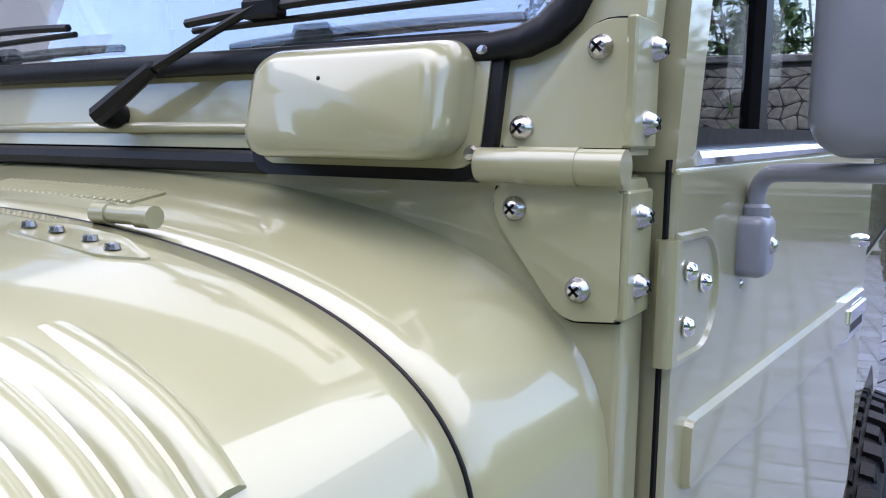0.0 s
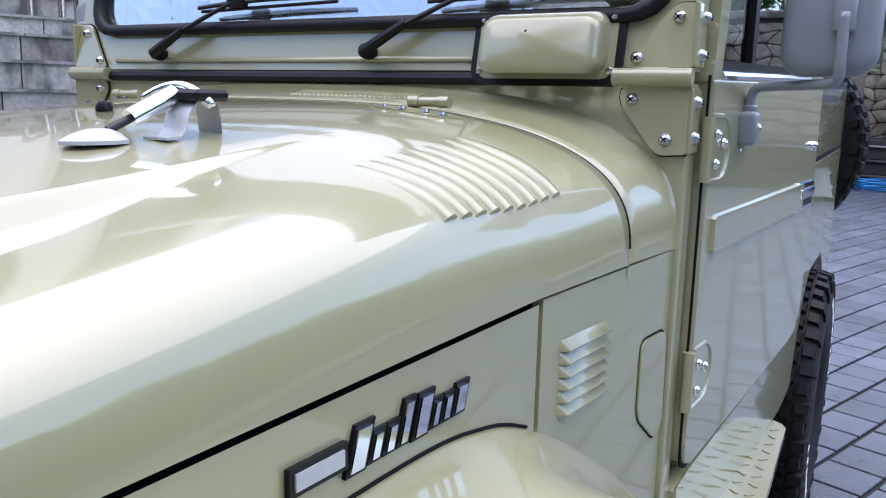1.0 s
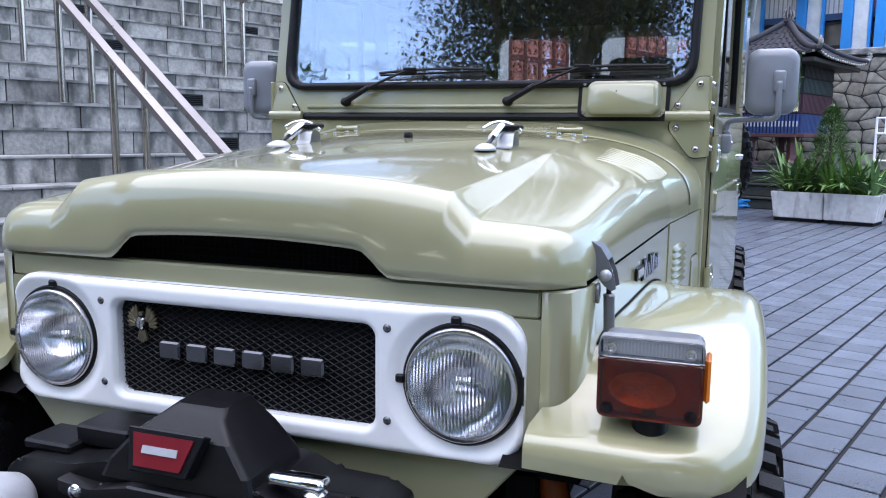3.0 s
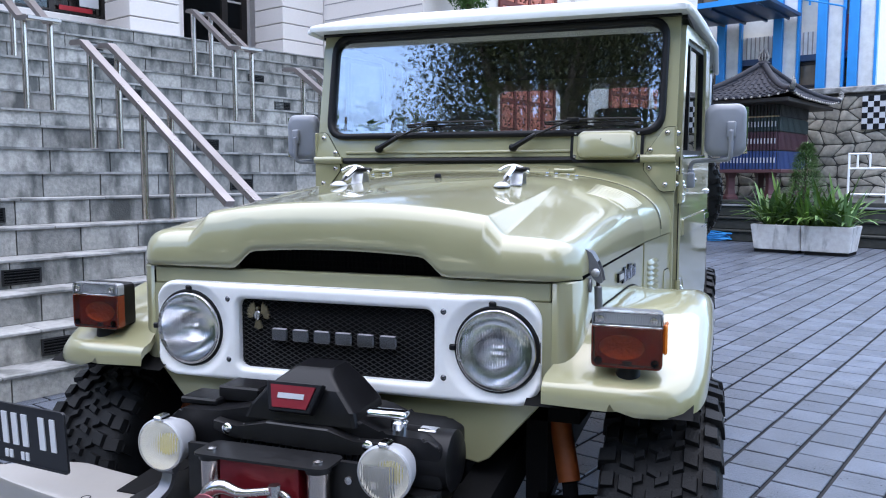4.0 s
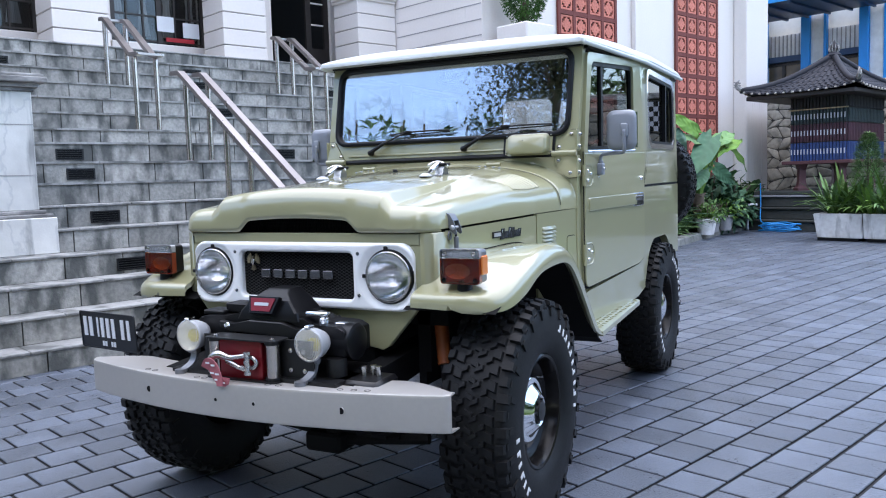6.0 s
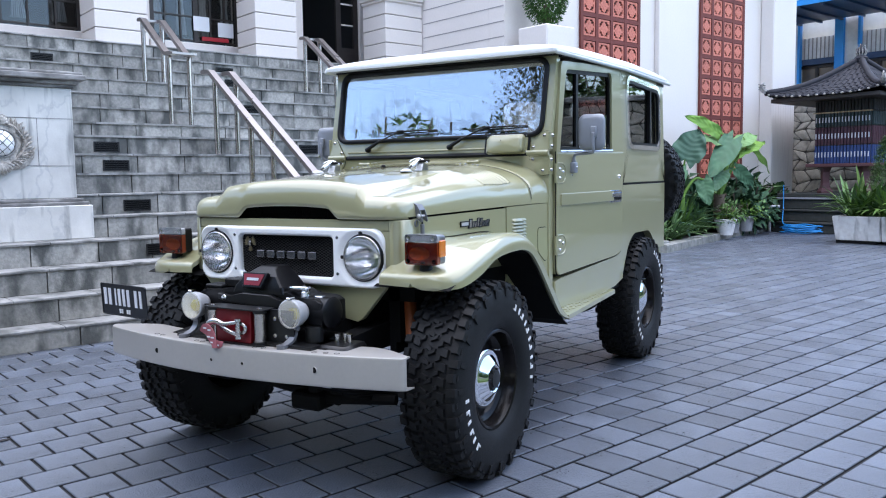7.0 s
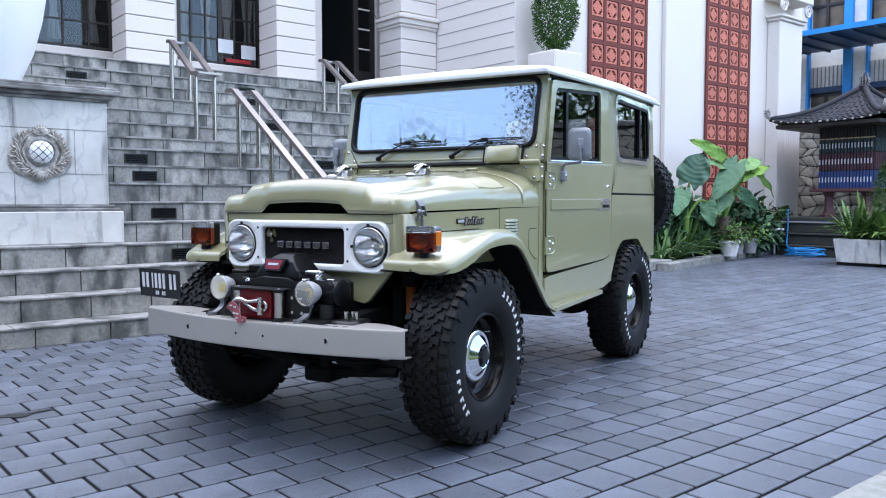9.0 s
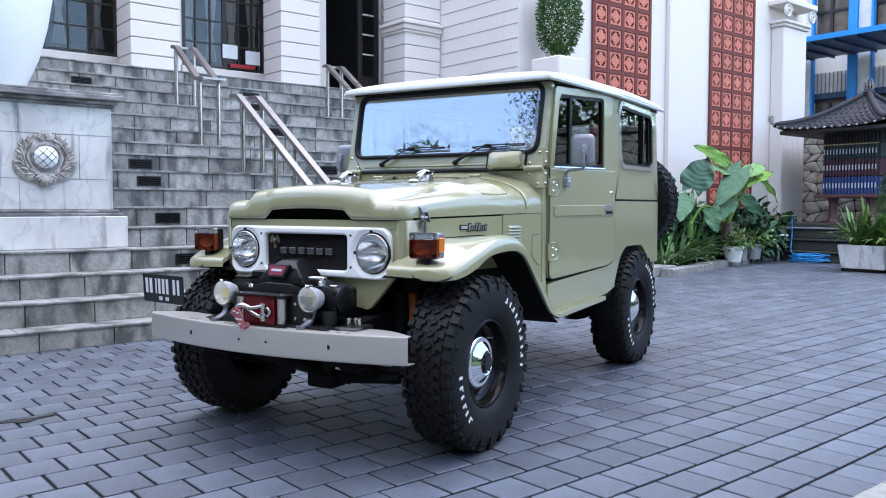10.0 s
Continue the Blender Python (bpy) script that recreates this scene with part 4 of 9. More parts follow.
# ---- off-road car: fenders, front, wheels ----
LATCH_GREY = material("latch_grey", (0.20, 0.205, 0.22), rough=0.38, metal=0.5, var=0.15, bump=0.03)
FEND = [  # y, inner height, top height, lower edge, outer x
    (-0.348, 0.832, 0.828, 0.812, 0.66), (-0.345, 0.846, 0.844, 0.800, 0.70), (-0.334, 0.856, 0.855, 0.797, 0.745), (-0.31, 0.864, 0.860, 0.796, 0.78),
    (-0.27, 0.884, 0.868, 0.800, 0.806), (-0.21, 0.926, 0.888, 0.812, 0.822), (-0.12, 0.959, 0.917, 0.838, 0.829), (-0.04, 0.967, 0.940, 0.870, 0.831),
    (0.02, 0.969, 0.957, 0.889, 0.832), (0.10, 0.969, 0.972, 0.899, 0.832), (0.20, 0.971, 0.980, 0.903, 0.832), (0.29, 0.972, 0.976, 0.900, 0.832),
    (0.36, 0.970, 0.960, 0.882, 0.832), (0.42, 0.962, 0.930, 0.845, 0.832), (0.50, 0.942, 0.868, 0.775, 0.831), (0.62, 0.885, 0.752, 0.662, 0.828),
    (0.75, 0.80, 0.628, 0.548, 0.823), (0.86, 0.715, 0.532, 0.508, 0.818), (0.90, 0.69, 0.510, 0.500, 0.815)]
# finer stations along the fender
fine = []
for i in range(len(FEND) - 1):
    p0, p1, p2, p3 = FEND[max(i - 1, 0)], FEND[i], FEND[i + 1], FEND[min(i + 2, len(FEND) - 1)]
    for k in range(3 if i > 3 else 1):
        t = k / (3 if i > 3 else 1)
        fine.append(tuple(0.5 * (2 * b + (c - a) * t + (2 * a - 5 * b + 4 * c - d) * t * t + (3 * b - a - 3 * c + d) * t ** 3) for a, b, c, d in zip(p0, p1, p2, p3)))
FEND = fine + [FEND[-1]]
for sx in (-1, 1):
    bm = B()
    lp = []
    for y, zi, zt, zl, xo in FEND:
        xi = half_w(max(y, -0.2)) - 0.008 - 0.062 * max(0.0, min(1.0, (-0.2 - y) / 0.08)) ** 2
        r = min(0.05, (zt - zl) * 0.75, (xo - xi) * 0.4)
        sec = [(xi + (xo - r - xi) * k / 9, zi + (zt - zi) * step01(k / 9)) for k in range(9)]
        for k in range(7):
            a = radians(90 - 90 * k / 6)
            sec.append((xo - r + r * math.cos(a), zt - r + r * math.sin(a)))
        sec += [(xo, zl + 0.002), (xo - 0.012, zl), (xo - 0.02, zl + 0.012), (xo - r - 0.015, zt - 0.02), (xi, zi - 0.02)]
        lp.append([(sx * x, y, z) for x, z in sec])
    rings(bm, lp)
    fender = cp("fender", bm, PAINT, None, "broad olive beige front fender", 50)
    # thin dark seam where fender and side meet
    tube(bm := B(), [(sx * (half_w(y) - 0.0035), y, zi + 0.0015) for y, zi, zt, zl, xo in FEND if -0.16 < y < 0.55], 0.0022, 6)
    cp("fender_seam", bm, UNDER, fender)
    # inner wheel arch, black
    bm = B()
    rings(bm, [[(sx * x, y, z) for y, z in ((-0.33, 0.80), (-0.22, 0.84), (-0.05, 0.905), (0.05, 0.935), (0.3, 0.94), (0.44, 0.87), (0.62, 0.70), (0.86, 0.49))] for x in (0.46, 0.80)], closed=False)
    cp("arch_liner", bm, UNDER, fender)
    cp("inner_wing", box(B(), min(sx * 0.46, sx * 0.48), max(sx * 0.46, sx * 0.48), -0.17, 0.95, 0.55, 0.9), UNDER, fender)
    # mud flap behind the wheel
    bm = B()
    rings(bm, [[(sx * 0.54, y, z), (sx * 0.815, y, z - 0.0), (sx * 0.815, y + 0.012, z), (sx * 0.54, y + 0.012, z)] for y, z in ((0.46, 0.86), (0.62, 0.70), (0.80, 0.51), (0.865, 0.475))])
    cp("splash_panel", bm, UNDER, fender)
    # running board of tread plate
    bm = B()
    prism(bm, [(sx * 0.69, 0.89), (sx * 0.816, 0.89), (sx * 0.797, 1.72), (sx * 0.785, 1.745), (sx * 0.69, 1.80)], "z", 0.498, 0.520)
    for v in bm.verts:
        v.co.z += 0.022 * (v.co.y - 0.89)
    board = part("running_board", bm, PAINT, car, "olive beige tread plate side step")
    for i in range(20):
        for j in range(3):
            y = 0.93 + i * 0.045
            x = 0.715 + j * 0.03
            if x > 0.80 - (y - 0.89) * 0.03:
                continue
            bm = B()
            a = 0.7 if (i + j) % 2 else -0.7
            box(bm, -0.010, 0.010, -0.0028, 0.0028, -0.001, 0.0022, m=Matrix.Translation((sx * x, y, 0.5205 + 0.022 * (y - 0.89))) @ Matrix.Rotation(a, 4, "Z"))
            part("tread_bar", bm, PAINT, board)

# front panel with apron, open behind the lamps
bm = B()
box(bm, -0.5045, 0.5045, -0.296, -0.27, 1.012, 1.055, 0.004, 1)
front = cp("front_panel", bm, PAINT, label="olive beige front panel below the hood", smooth=25)
bm = B()
prism(bm, [(-0.496, 0.80), (0.496, 0.80), (0.37, 0.655), (0.345, 0.642), (0.275, 0.655), (0.262, 0.735), (-0.262, 0.735), (-0.275, 0.655), (-0.345, 0.642), (-0.37, 0.655)], "y", -0.295, -0.268, 0.003, 1)
cp("apron", bm, PAINT, front, smooth=25)
for sx in (-1, 1):
    cp("front_edge", box(B(), sx * 0.496 - 0.0105, sx * 0.496 + 0.0105, -0.2955, -0.27, 0.80, 1.0115), PAINT, front)
for sx in (-1, 1):
    # rounded corner between front and side
    bm = B()
    lp = []
    for z in (1.0555, 1.052, 0.80):
        o = 0.004 if z > 1.054 else 0.0
        row = []
        for k in range(13):
            t = math.pi / 2 * k / 12
            row.append((sx * (0.507 + 0.0605 * math.sin(t) - o * 0.5), -0.296 + 0.075 * (1 - math.cos(t)) + o, z))
        row.append((sx * (0.5675 + 0.002 - o * 0.5), -0.198, z))
        lp.append(row)
    rings(bm, lp, closed=False)
    cp("corner_panel", bm, PAINT, front, smooth=50)
    bm = B()
    rings(bm, [[(sx * 0.50, -0.17, z), (sx * 0.50, -0.28, z), (sx * 0.54, -0.275, z), (sx * 0.558, -0.24, z), (sx * 0.56, -0.17, z)] for z in (1.04, 1.046)])
    cp("corner_shelf", bm, PAINT_MATT, front)

cp("panel_flange", box(B(), -0.503, 0.503, -0.272, -0.17, 1.044, 1.0505), PAINT, front)
for sx in (-1, 1):
    for z0, z1 in ((0.972, 1.0115), (0.801, 0.842)):
        cp("front_corner", box(B(), min(sx * 0.45, sx * 0.4855), max(sx * 0.45, sx * 0.4855), -0.2955, -0.27, z0, z1), PAINT, front)
# white bezel: a plate with two round bowls and the grille opening
BZ0, BZ1 = 0.785, 1.022


def bez_y(x):
    return -0.300 - 0.028 + 0.006 * (abs(x) / 0.487) ** 2


def plate_with_holes():
    """Bezel face from strips between the openings, on a grid, with the holes left out."""
    bm = B()
    nx, nz = 300, 76
    xs_ = [-0.487 + 0.974 * i / nx for i in range(nx + 1)]
    zs_ = [BZ0 + (BZ1 - BZ0) * j / nz for j in range(nz + 1)]

    def sd_round(x, z, cx, cz, hx_, hz_, r):
        qx, qz = abs(x - cx) - hx_ + r, abs(z - cz) - hz_ + r
        return math.hypot(max(qx, 0), max(qz, 0)) + min(max(qx, qz), 0) - r

    def quarter(d, r):
        d = min(max(d, 0.0), r)
        return r - math.sqrt(r * r - (r - d) ** 2)

    def inside(x, z):
        lamp = min(math.hypot(x - 0.391, z - 0.906), math.hypot(x + 0.391, z - 0.906)) - 0.094
        gr = sd_round(x, z, 0, 0.903, 0.25, 0.084, 0.022)
        return lamp, gr, -sd_round(x, z, 0, (BZ0 + BZ1) / 2, 0.487, (BZ1 - BZ0) / 2, 0.055)
    grid = {}
    for i, x in enumerate(xs_):
        for j, z in enumerate(zs_):
            l_, g_, e_ = inside(x, z)
            dish = 0.011 * step01(1 - l_ / 0.030)
            roll = quarter(e_, 0.013) + quarter(g_, 0.011)
            grid[i, j] = (x, bez_y(x) + dish + roll, z, min(l_, g_, e_ + 0.0001))
    vs = {}
    for i in range(nx):
        for j in range(nz):
            q = [(i, j), (i + 1, j), (i + 1, j + 1), (i, j + 1)]
            if sum(1 for k in q if grid[k][3] > -0.001) < 4:
                continue
            f = []
            for k in q:
                if k not in vs:
                    vs[k] = bm.verts.new(grid[k][:3])
                f.append(vs[k])
            bm.faces.new(f)
    # draw ragged rims onto the true outlines
    for v in vs.values():
        x, z = v.co.x, v.co.z
        l_, g_, e_ = inside(x, z)
        for which, d, lim, r in (("g", g_, 0.0036, 0.011), ("e", e_, 0.0036, 0.013)):
            if d > lim or not any(len(e.link_faces) == 1 for e in v.link_edges):
                continue
            k, h = (1, 1e-4) if which == "g" else (2, 1e-4)
            gx = (inside(x + h, z)[k] - inside(x - h, z)[k]) / (2 * h)
            gz = (inside(x, z + h)[k] - inside(x, z - h)[k]) / (2 * h)
            v.co.x, v.co.z = x - gx * d, z - gz * d
            v.co.y = bez_y(x) + r
        for cx in (-0.391, 0.391):
            d = math.hypot(x - cx, z - 0.906)
            if d < 0.0985 and any(len(e.link_faces) == 1 for e in v.link_edges):
                q = 0.0935 / max(d, 1e-6)
                v.co.x, v.co.z = cx + (x - cx) * q, 0.906 + (z - 0.906) * q
    return bm


bezel = cp("bezel", plate_with_holes(), WHITE_PAINT, front, "plain white headlamp and grille bezel", True)
bm = B()
rings(bm, [[(x, bez_y(x) + d, z) for x, z in rounded(-0.25, 0.25, 0.819, 0.987, 0.022, 8)] for d in (0.0105, 0.030)], cap=False)
cp("grille_rim", bm, WHITE_PAINT, front, smooth=60)
bm = B()
rings(bm, [[(x, bez_y(x) + d, z) for x, z in rounded(-0.487, 0.487, BZ0, BZ1, 0.055, 10)] for d in (0.0125, 0.034)], cap=False)
cp("bezel_rim", bm, WHITE_PAINT, front, smooth=60)
cp("grille_back", box(B(), -0.26, 0.26, -0.3, -0.297, 0.81, 0.995), UNDER, front)
# expanded-metal grille: crossing bars
bm = B()
for sg in (-1, 1):
    for i in range(-18, 44):
        a = -0.25 + i * 0.021
        lo, hi = (-0.2485 - a) / (sg * 0.31), (0.2485 - a) / (sg * 0.31)
        t0, t1 = max(0.0, min(lo, hi)), min(1.0, max(lo, hi))
        if t1 > t0 + 0.02:
            tube(bm, [(a + sg * 0.31 * t, -0.3025 - 0.001 * sg, 0.820 + 0.166 * t) for t in (t0, t1)], 0.0010, 4)
cp("grille_mesh", bm, BLACK_STEEL, front, "black diamond mesh grille")
# plain raised shapes where the maker's letters stand
for i in range(6):
    x = -0.140 + i * 0.0555
    bm = B()
    prism(bm, rounded(x - 0.0215, x + 0.0215, 0.890, 0.921, 0.004, 2), "y", -0.318, -0.308, 0.003, 1)
    cp("grille_plate", bm, DARK_CHROME, front, "plain satin metal bar")
# small dull emblem: shield, tail and feathered wings
EMX, EMZ = -0.200, 0.943
bm = B()
prism(bm, fillet([(EMX - 0.007, EMZ + 0.014), (EMX, EMZ + 0.016), (EMX + 0.007, EMZ + 0.014), (EMX + 0.008, EMZ + 0.002), (EMX, EMZ - 0.010), (EMX - 0.008, EMZ + 0.002)], 0.002, 2), "y", -0.317, -0.305, 0.003, 1)
cp("shield_emblem", bm, STEEL, front, "dull metal shield badge")
turned(bm := B(), [(0, 0.008), (0.004, 0.006), (0.005, 0.0)], (EMX - 0.001, -0.307, EMZ + 0.021), (0, -1, 0), 10)
prism(bm, [(EMX - 0.007, EMZ + 0.020), (EMX - 0.002, EMZ + 0.024), (EMX - 0.001, EMZ + 0.019)], "y", -0.314, -0.308)
cp("emblem_head", bm, GOLD, front, smooth=40)
for k in range(-2, 3):
    bm = B()
    prism(bm, [(EMX + k * 0.002 - 0.002, EMZ - 0.008), (EMX + k * 0.002 + 0.002, EMZ - 0.008), (EMX + k * 0.0045 + 0.002, EMZ - 0.030 + abs(k) * 0.002), (EMX + k * 0.0045 - 0.002, EMZ - 0.030 + abs(k) * 0.002)], "y", -0.312, -0.306, 0.0006, 1)
    cp("emblem_tail", bm, GOLD, front)
for sx in (-1, 1):
    for k in range(7):
        a = radians(100 - k * 20)
        r0 = Vector((EMX + sx * (0.009 + 0.006 * math.cos(a)), 0, EMZ + 0.002 + 0.006 * math.sin(a)))
        ln = 0.030 - 0.0024 * k
        d = Vector((sx * (0.55 * math.cos(a) + 0.32), 0, 0.9 * math.sin(a) + 0.25)).normalized()
        n = Vector((d.z, 0, -d.x)) * 0.0028
        q = [r0 - n * 0.6, r0 + n * 0.6, r0 + d * ln * 0.75 + n, r0 + d * ln, r0 + d * ln * 0.75 - n]
        bm = B()
        prism(bm, [(p.x, p.z) for p in q], "y", -0.311 - 0.0006 * (k % 2), -0.306, 0.0006, 1)
        cp("emblem_feather", bm, GOLD, front)
for sx in (-1, 1):
    for z in (0.838, 0.985):
        turned(bm := B(), [(0, 0.0015), (0.003, 0.003), (0.006, 0.0015), (0.007, 0)], (sx * 0.274, bez_y(0.274), z), (0, -1, 0), 12)
        cp("bezel_screw", bm, DARK_CHROME, front, smooth=40)
    # headlamp
    c = (sx * 0.391, -0.292, 0.906)
    turned(bm := B(), [(0.096, 0.0), (0.096, 0.022), (0.093, 0.026), (0.088, 0.026)], c, (0, -1, 0), 48, cap=False)
    lamp = cp("headlamp", bm, BLACK_RUBBER, None, "round headlamp with ribbed clear lens", 40)
    turned(bm := B(), [(0.089, 0.022), (0.089, 0.031), (0.086, 0.034), (0.081, 0.034), (0.080, 0.028)], c, (0, -1, 0), 48, cap=False)
    cp("lamp_ring", bm, STEEL, lamp, smooth=60)
    turned(bm := B(), [(0.0, -0.052), (0.02, -0.050), (0.045, -0.038), (0.066, -0.012), (0.081, 0.022)], c, (0, -1, 0), 48, cap=False)
    cp("lamp_bowl", bm, REFLECTOR, lamp, smooth=True)
    turned(bm := B(), [(0.0, 0.0), (0.014, -0.004), (0.018, -0.03)], c, (0, -1, 0), 20, cap=False)
    cp("bulb_shield", bm, REFLECTOR, lamp, smooth=True)
    # lens with vertical flutes
    bm = B()
    lp = []
    for i in range(181):
        x = -0.0803 + 0.1606 * i / 180
        zm = math.sqrt(max(0.0805 ** 2 - x * x, 1e-8))
        row = []
        for k in range(15):
            z = zm * math.sin(math.pi * (k / 14 - 0.5))
            bulge = 0.016 * math.sqrt(max(0, 1 - (x * x + z * z) / 0.0815 ** 2))
            row.append((c[0] + x, c[1] - 0.029 - bulge - 0.0007 * math.sin(x * 1100) * min(1.0, zm / 0.03), c[2] + z))
        lp.append(row)
    rings(bm, lp, closed=False)
    ln = cp("lamp_lens", bm, LENS, lamp, "fluted clear lens", True)
    ln.visible_shadow = False
    for a in (95, 180) if sx > 0 else (90, 180):
        t = radians(a)
        box(bm := B(), -0.008, 0.008, -0.005, 0.005, -0.007, 0.007, 0.003, 1, m=Matrix.Translation((c[0] + 0.099 * math.cos(t), c[1] - 0.024, c[2] + 0.099 * math.sin(t))))
        cp("adjuster", bm, BLACK_PLASTIC, lamp)

    # indicator on its stalk
    x0, x1 = 0.596, 0.738
    y0 = -0.312
    zt, zm, zb = 1.006, 0.975, 0.890
    bm = B()
    prism(bm, [(sx * x, z) for x, z in rounded(x0 + 0.002, x1 - 0.002, zb + 0.002, zt - 0.002, 0.012, 3)], "y", y0 + 0.022, y0 + 0.072, 0.004, 1)
    ind = cp("indicator", bm, LATCH_GREY if sx > 0 else BLACK_PLASTIC, None, "amber and clear front indicator", 30)
    box(bm := B(), min(sx * x0, sx * x1) + 0.005, max(sx * x0, sx * x1) - 0.005, y0 + 0.018, y0 + 0.026, zb + 0.005, zm - 0.001)
    cp("back_plate", bm, AMBER_WALL, ind)
    box(bm := B(), min(sx * x0, sx * x1) + 0.005, max(sx * x0, sx * x1) - 0.005, y0 + 0.012, y0 + 0.026, zm + 0.003, zt - 0.005)
    cp("back_plate", bm, SPOT_BOWL, ind)
    bm = B()
    lp = []
    for r_, d_ in ((0.02, 0.0), (0.4, 0.0015), (0.75, 0.005), (1.0, 0.010)):
        lp.append([(sx * ((x0 + x1) / 2 - 0.010 + 0.046 * r_ * math.cos(t_)), y0 + 0.0175 - d_ - 0.0007 * math.cos(t_ * 9), (zb + zm) / 2 + 0.026 * r_ * math.sin(t_)) for t_ in [2 * math.pi * q_ / 28 for q_ in range(28)]])
    rings(bm, lp, cap=False)
    cp("lamp_bowl", bm, BOWL, ind, smooth=True)
    bm = B()
    prism(bm, fillet([(sx * x0, zb), (sx * x1, zb), (sx * x1, zm), (sx * x0, zm)], [0.012, 0.012, 0.0, 0.0], 3), "y", y0, y0 + 0.003, 0.0014, 1)
    cp("amber_lens", bm, AMBER, ind, "deep amber ribbed lens", 30)
    bm = B()
    prism(bm, fillet([(sx * x0, zm + 0.002), (sx * x1, zm + 0.002), (sx * x1, zt), (sx * x0, zt)], [0.0, 0.0, 0.010, 0.010], 3), "y", y0, y0 + 0.003, 0.0014, 1)
    cp("clear_lens", bm, CLEAR_LENS, ind, "clear ribbed lens", 30)
    for nm_, z0_, z1_, mt_ in (("amber_wall", zb, zm, AMBER_WALL), ("clear_wall", zm + 0.002, zt, CLEAR_WALL)):
        q0 = [(sx * x0, z0_), (sx * x1, z0_), (sx * x1, z1_), (sx * x0, z1_)]
        rr = [0.012, 0.012, 0.0, 0.0] if z0_ == zb else [0.0, 0.0, 0.010, 0.010]
        q1 = [(sx * (x0 + 0.003), z0_ + 0.003), (sx * (x1 - 0.003), z0_ + 0.003), (sx * (x1 - 0.003), z1_ - 0.003), (sx * (x0 + 0.003), z1_ - 0.003)]
        bm = B()
        loop_frame(bm, fillet(q0, rr, 3), fillet(q1, [max(v - 0.002, 0) for v in rr], 3), "y", y0 + 0.0032, y0 + 0.026)
        cp(nm_, bm, mt_, ind)
    box(bm := B(), min(sx * x1, sx * (x1 + 0.008)), max(sx * x1, sx * (x1 + 0.008)), y0 + 0.012, y0 + 0.058, zb + 0.03, zt - 0.022, 0.004, 1)
    cp("side_lens", bm, AMBER_SIDE, ind, "orange side lens")
    for i in range(27):
        x = x0 + 0.010 + i * (x1 - x0 - 0.020) / 26
        cp("lens_rib", box(B(), sx * x - 0.0011, sx * x + 0.0011, y0 - 0.0010, y0 - 0.0001, zm + 0.006, zt - 0.005), CLEAR_LENS, ind)
    for x, z in ((x0 + 0.018, zt - 0.016), (x1 - 0.018, zt - 0.016), (x0 + 0.015, zb + 0.014), (x1 - 0.015, zb + 0.014)):
        turned(bm := B(), [(0.0, 0.0015), (0.003, 0.001), (0.0045, 0.003), (0.008, 0.0025), (0.0085, 0)], (sx * x, y0, z), (0, -1, 0), 14)
        cp("lens_screw", bm, STEEL if z > zm else AMBER, ind, smooth=40)
    turned(bm := B(), [(0.030, 0.0), (0.031, 0.010), (0.026, 0.022), (0.024, 0.06)], (sx * 0.667, -0.272, 0.842), (0, 0, 1), 18)
    cp("stalk", bm, BLACK_RUBBER, ind, smooth=40)

    # over-centre hood latch: two curved cheeks with a web, pivot, rod and sleeve
    outer_ = [(0.539, 1.112), (0.549, 1.121), (0.563, 1.121), (0.579, 1.111), (0.591, 1.092), (0.600, 1.068), (0.604, 1.048)]
    inner_ = [(0.543, 1.101), (0.551, 1.097), (0.560, 1.092), (0.568, 1.080), (0.575, 1.066), (0.585, 1.052), (0.597, 1.044)]
    latch = None
    for y_ in (-0.170, -0.128):
        bm = B()
        prism(bm, [(sx * x, z) for x, z in outer_ + inner_[::-1]], "y", y_ - 0.0016, y_ + 0.0016)
        q = cp("hood_latch" if latch is None else "cheek", bm, LATCH_GREY, latch, "grey steel over-centre hood latch" if latch is None else "", 30)
        latch = latch or q
    bm = B()
    rings(bm, [[(sx * x, y_, z) for x, z in outer_[:5]] + [(sx * (x - 0.004), y_, z - 0.003) for x, z in outer_[4::-1]] for y_ in (-0.169, -0.129)])
    cp("web", bm, LATCH_GREY, latch, smooth=40)
    cyl(bm := B(), (sx * 0.588, -0.176, 1.068), (sx * 0.588, -0.122, 1.068), 0.0052, seg=12)
    cp("pivot", bm, ZINC, latch)
    for y_, d_ in ((-0.172, -1), (-0.126, 1)):
        turned(bm := B(), [(0, 0.006), (0.005, 0.005), (0.0095, 0.001), (0.0095, 0)], (sx * 0.588, y_, 1.068), (0, d_, 0), 14)
        cp("latch_rivet", bm, ZINC, latch, smooth=50)
    cyl(bm := B(), (sx * 0.590, -0.149, 1.062), (sx * 0.591, -0.150, 1.028), 0.0042, seg=10)
    cp("latch_rod", bm, BLACK_STEEL, latch)
    cyl(bm := B(), (sx * 0.591, -0.150, 1.034), (sx * 0.596, -0.157, 0.935), 0.0088, seg=16)
    cyl(bm, (sx * 0.591, -0.150, 1.036), (sx * 0.591, -0.150, 1.0335), 0.0070, 0.0096, seg=16)
    cp("latch_sleeve", bm, LATCH_GREY, latch, smooth=40)
    cyl(bm := B(), (sx * 0.596, -0.157, 0.94), (sx * 0.597, -0.158, 0.885), 0.004, seg=8)
    cp("latch_bolt", bm, STEEL, latch)
    bm = B()
    tube(bm, [(sx * 0.577, -0.172 + 0.011 * math.cos(t), 1.040 + 0.014 * math.sin(t)) for t in [2 * math.pi * i / 12 for i in range(12)]], 0.003, 6, closed=True)
    cp("latch_eye", bm, LATCH_GREY, latch)

    latch.location = (-sx * 0.004, -0.010, 0.0)
    # side nameplate as plain bars
    bm = B()
    def side_x(y):
        return half_w(y) - 0.003
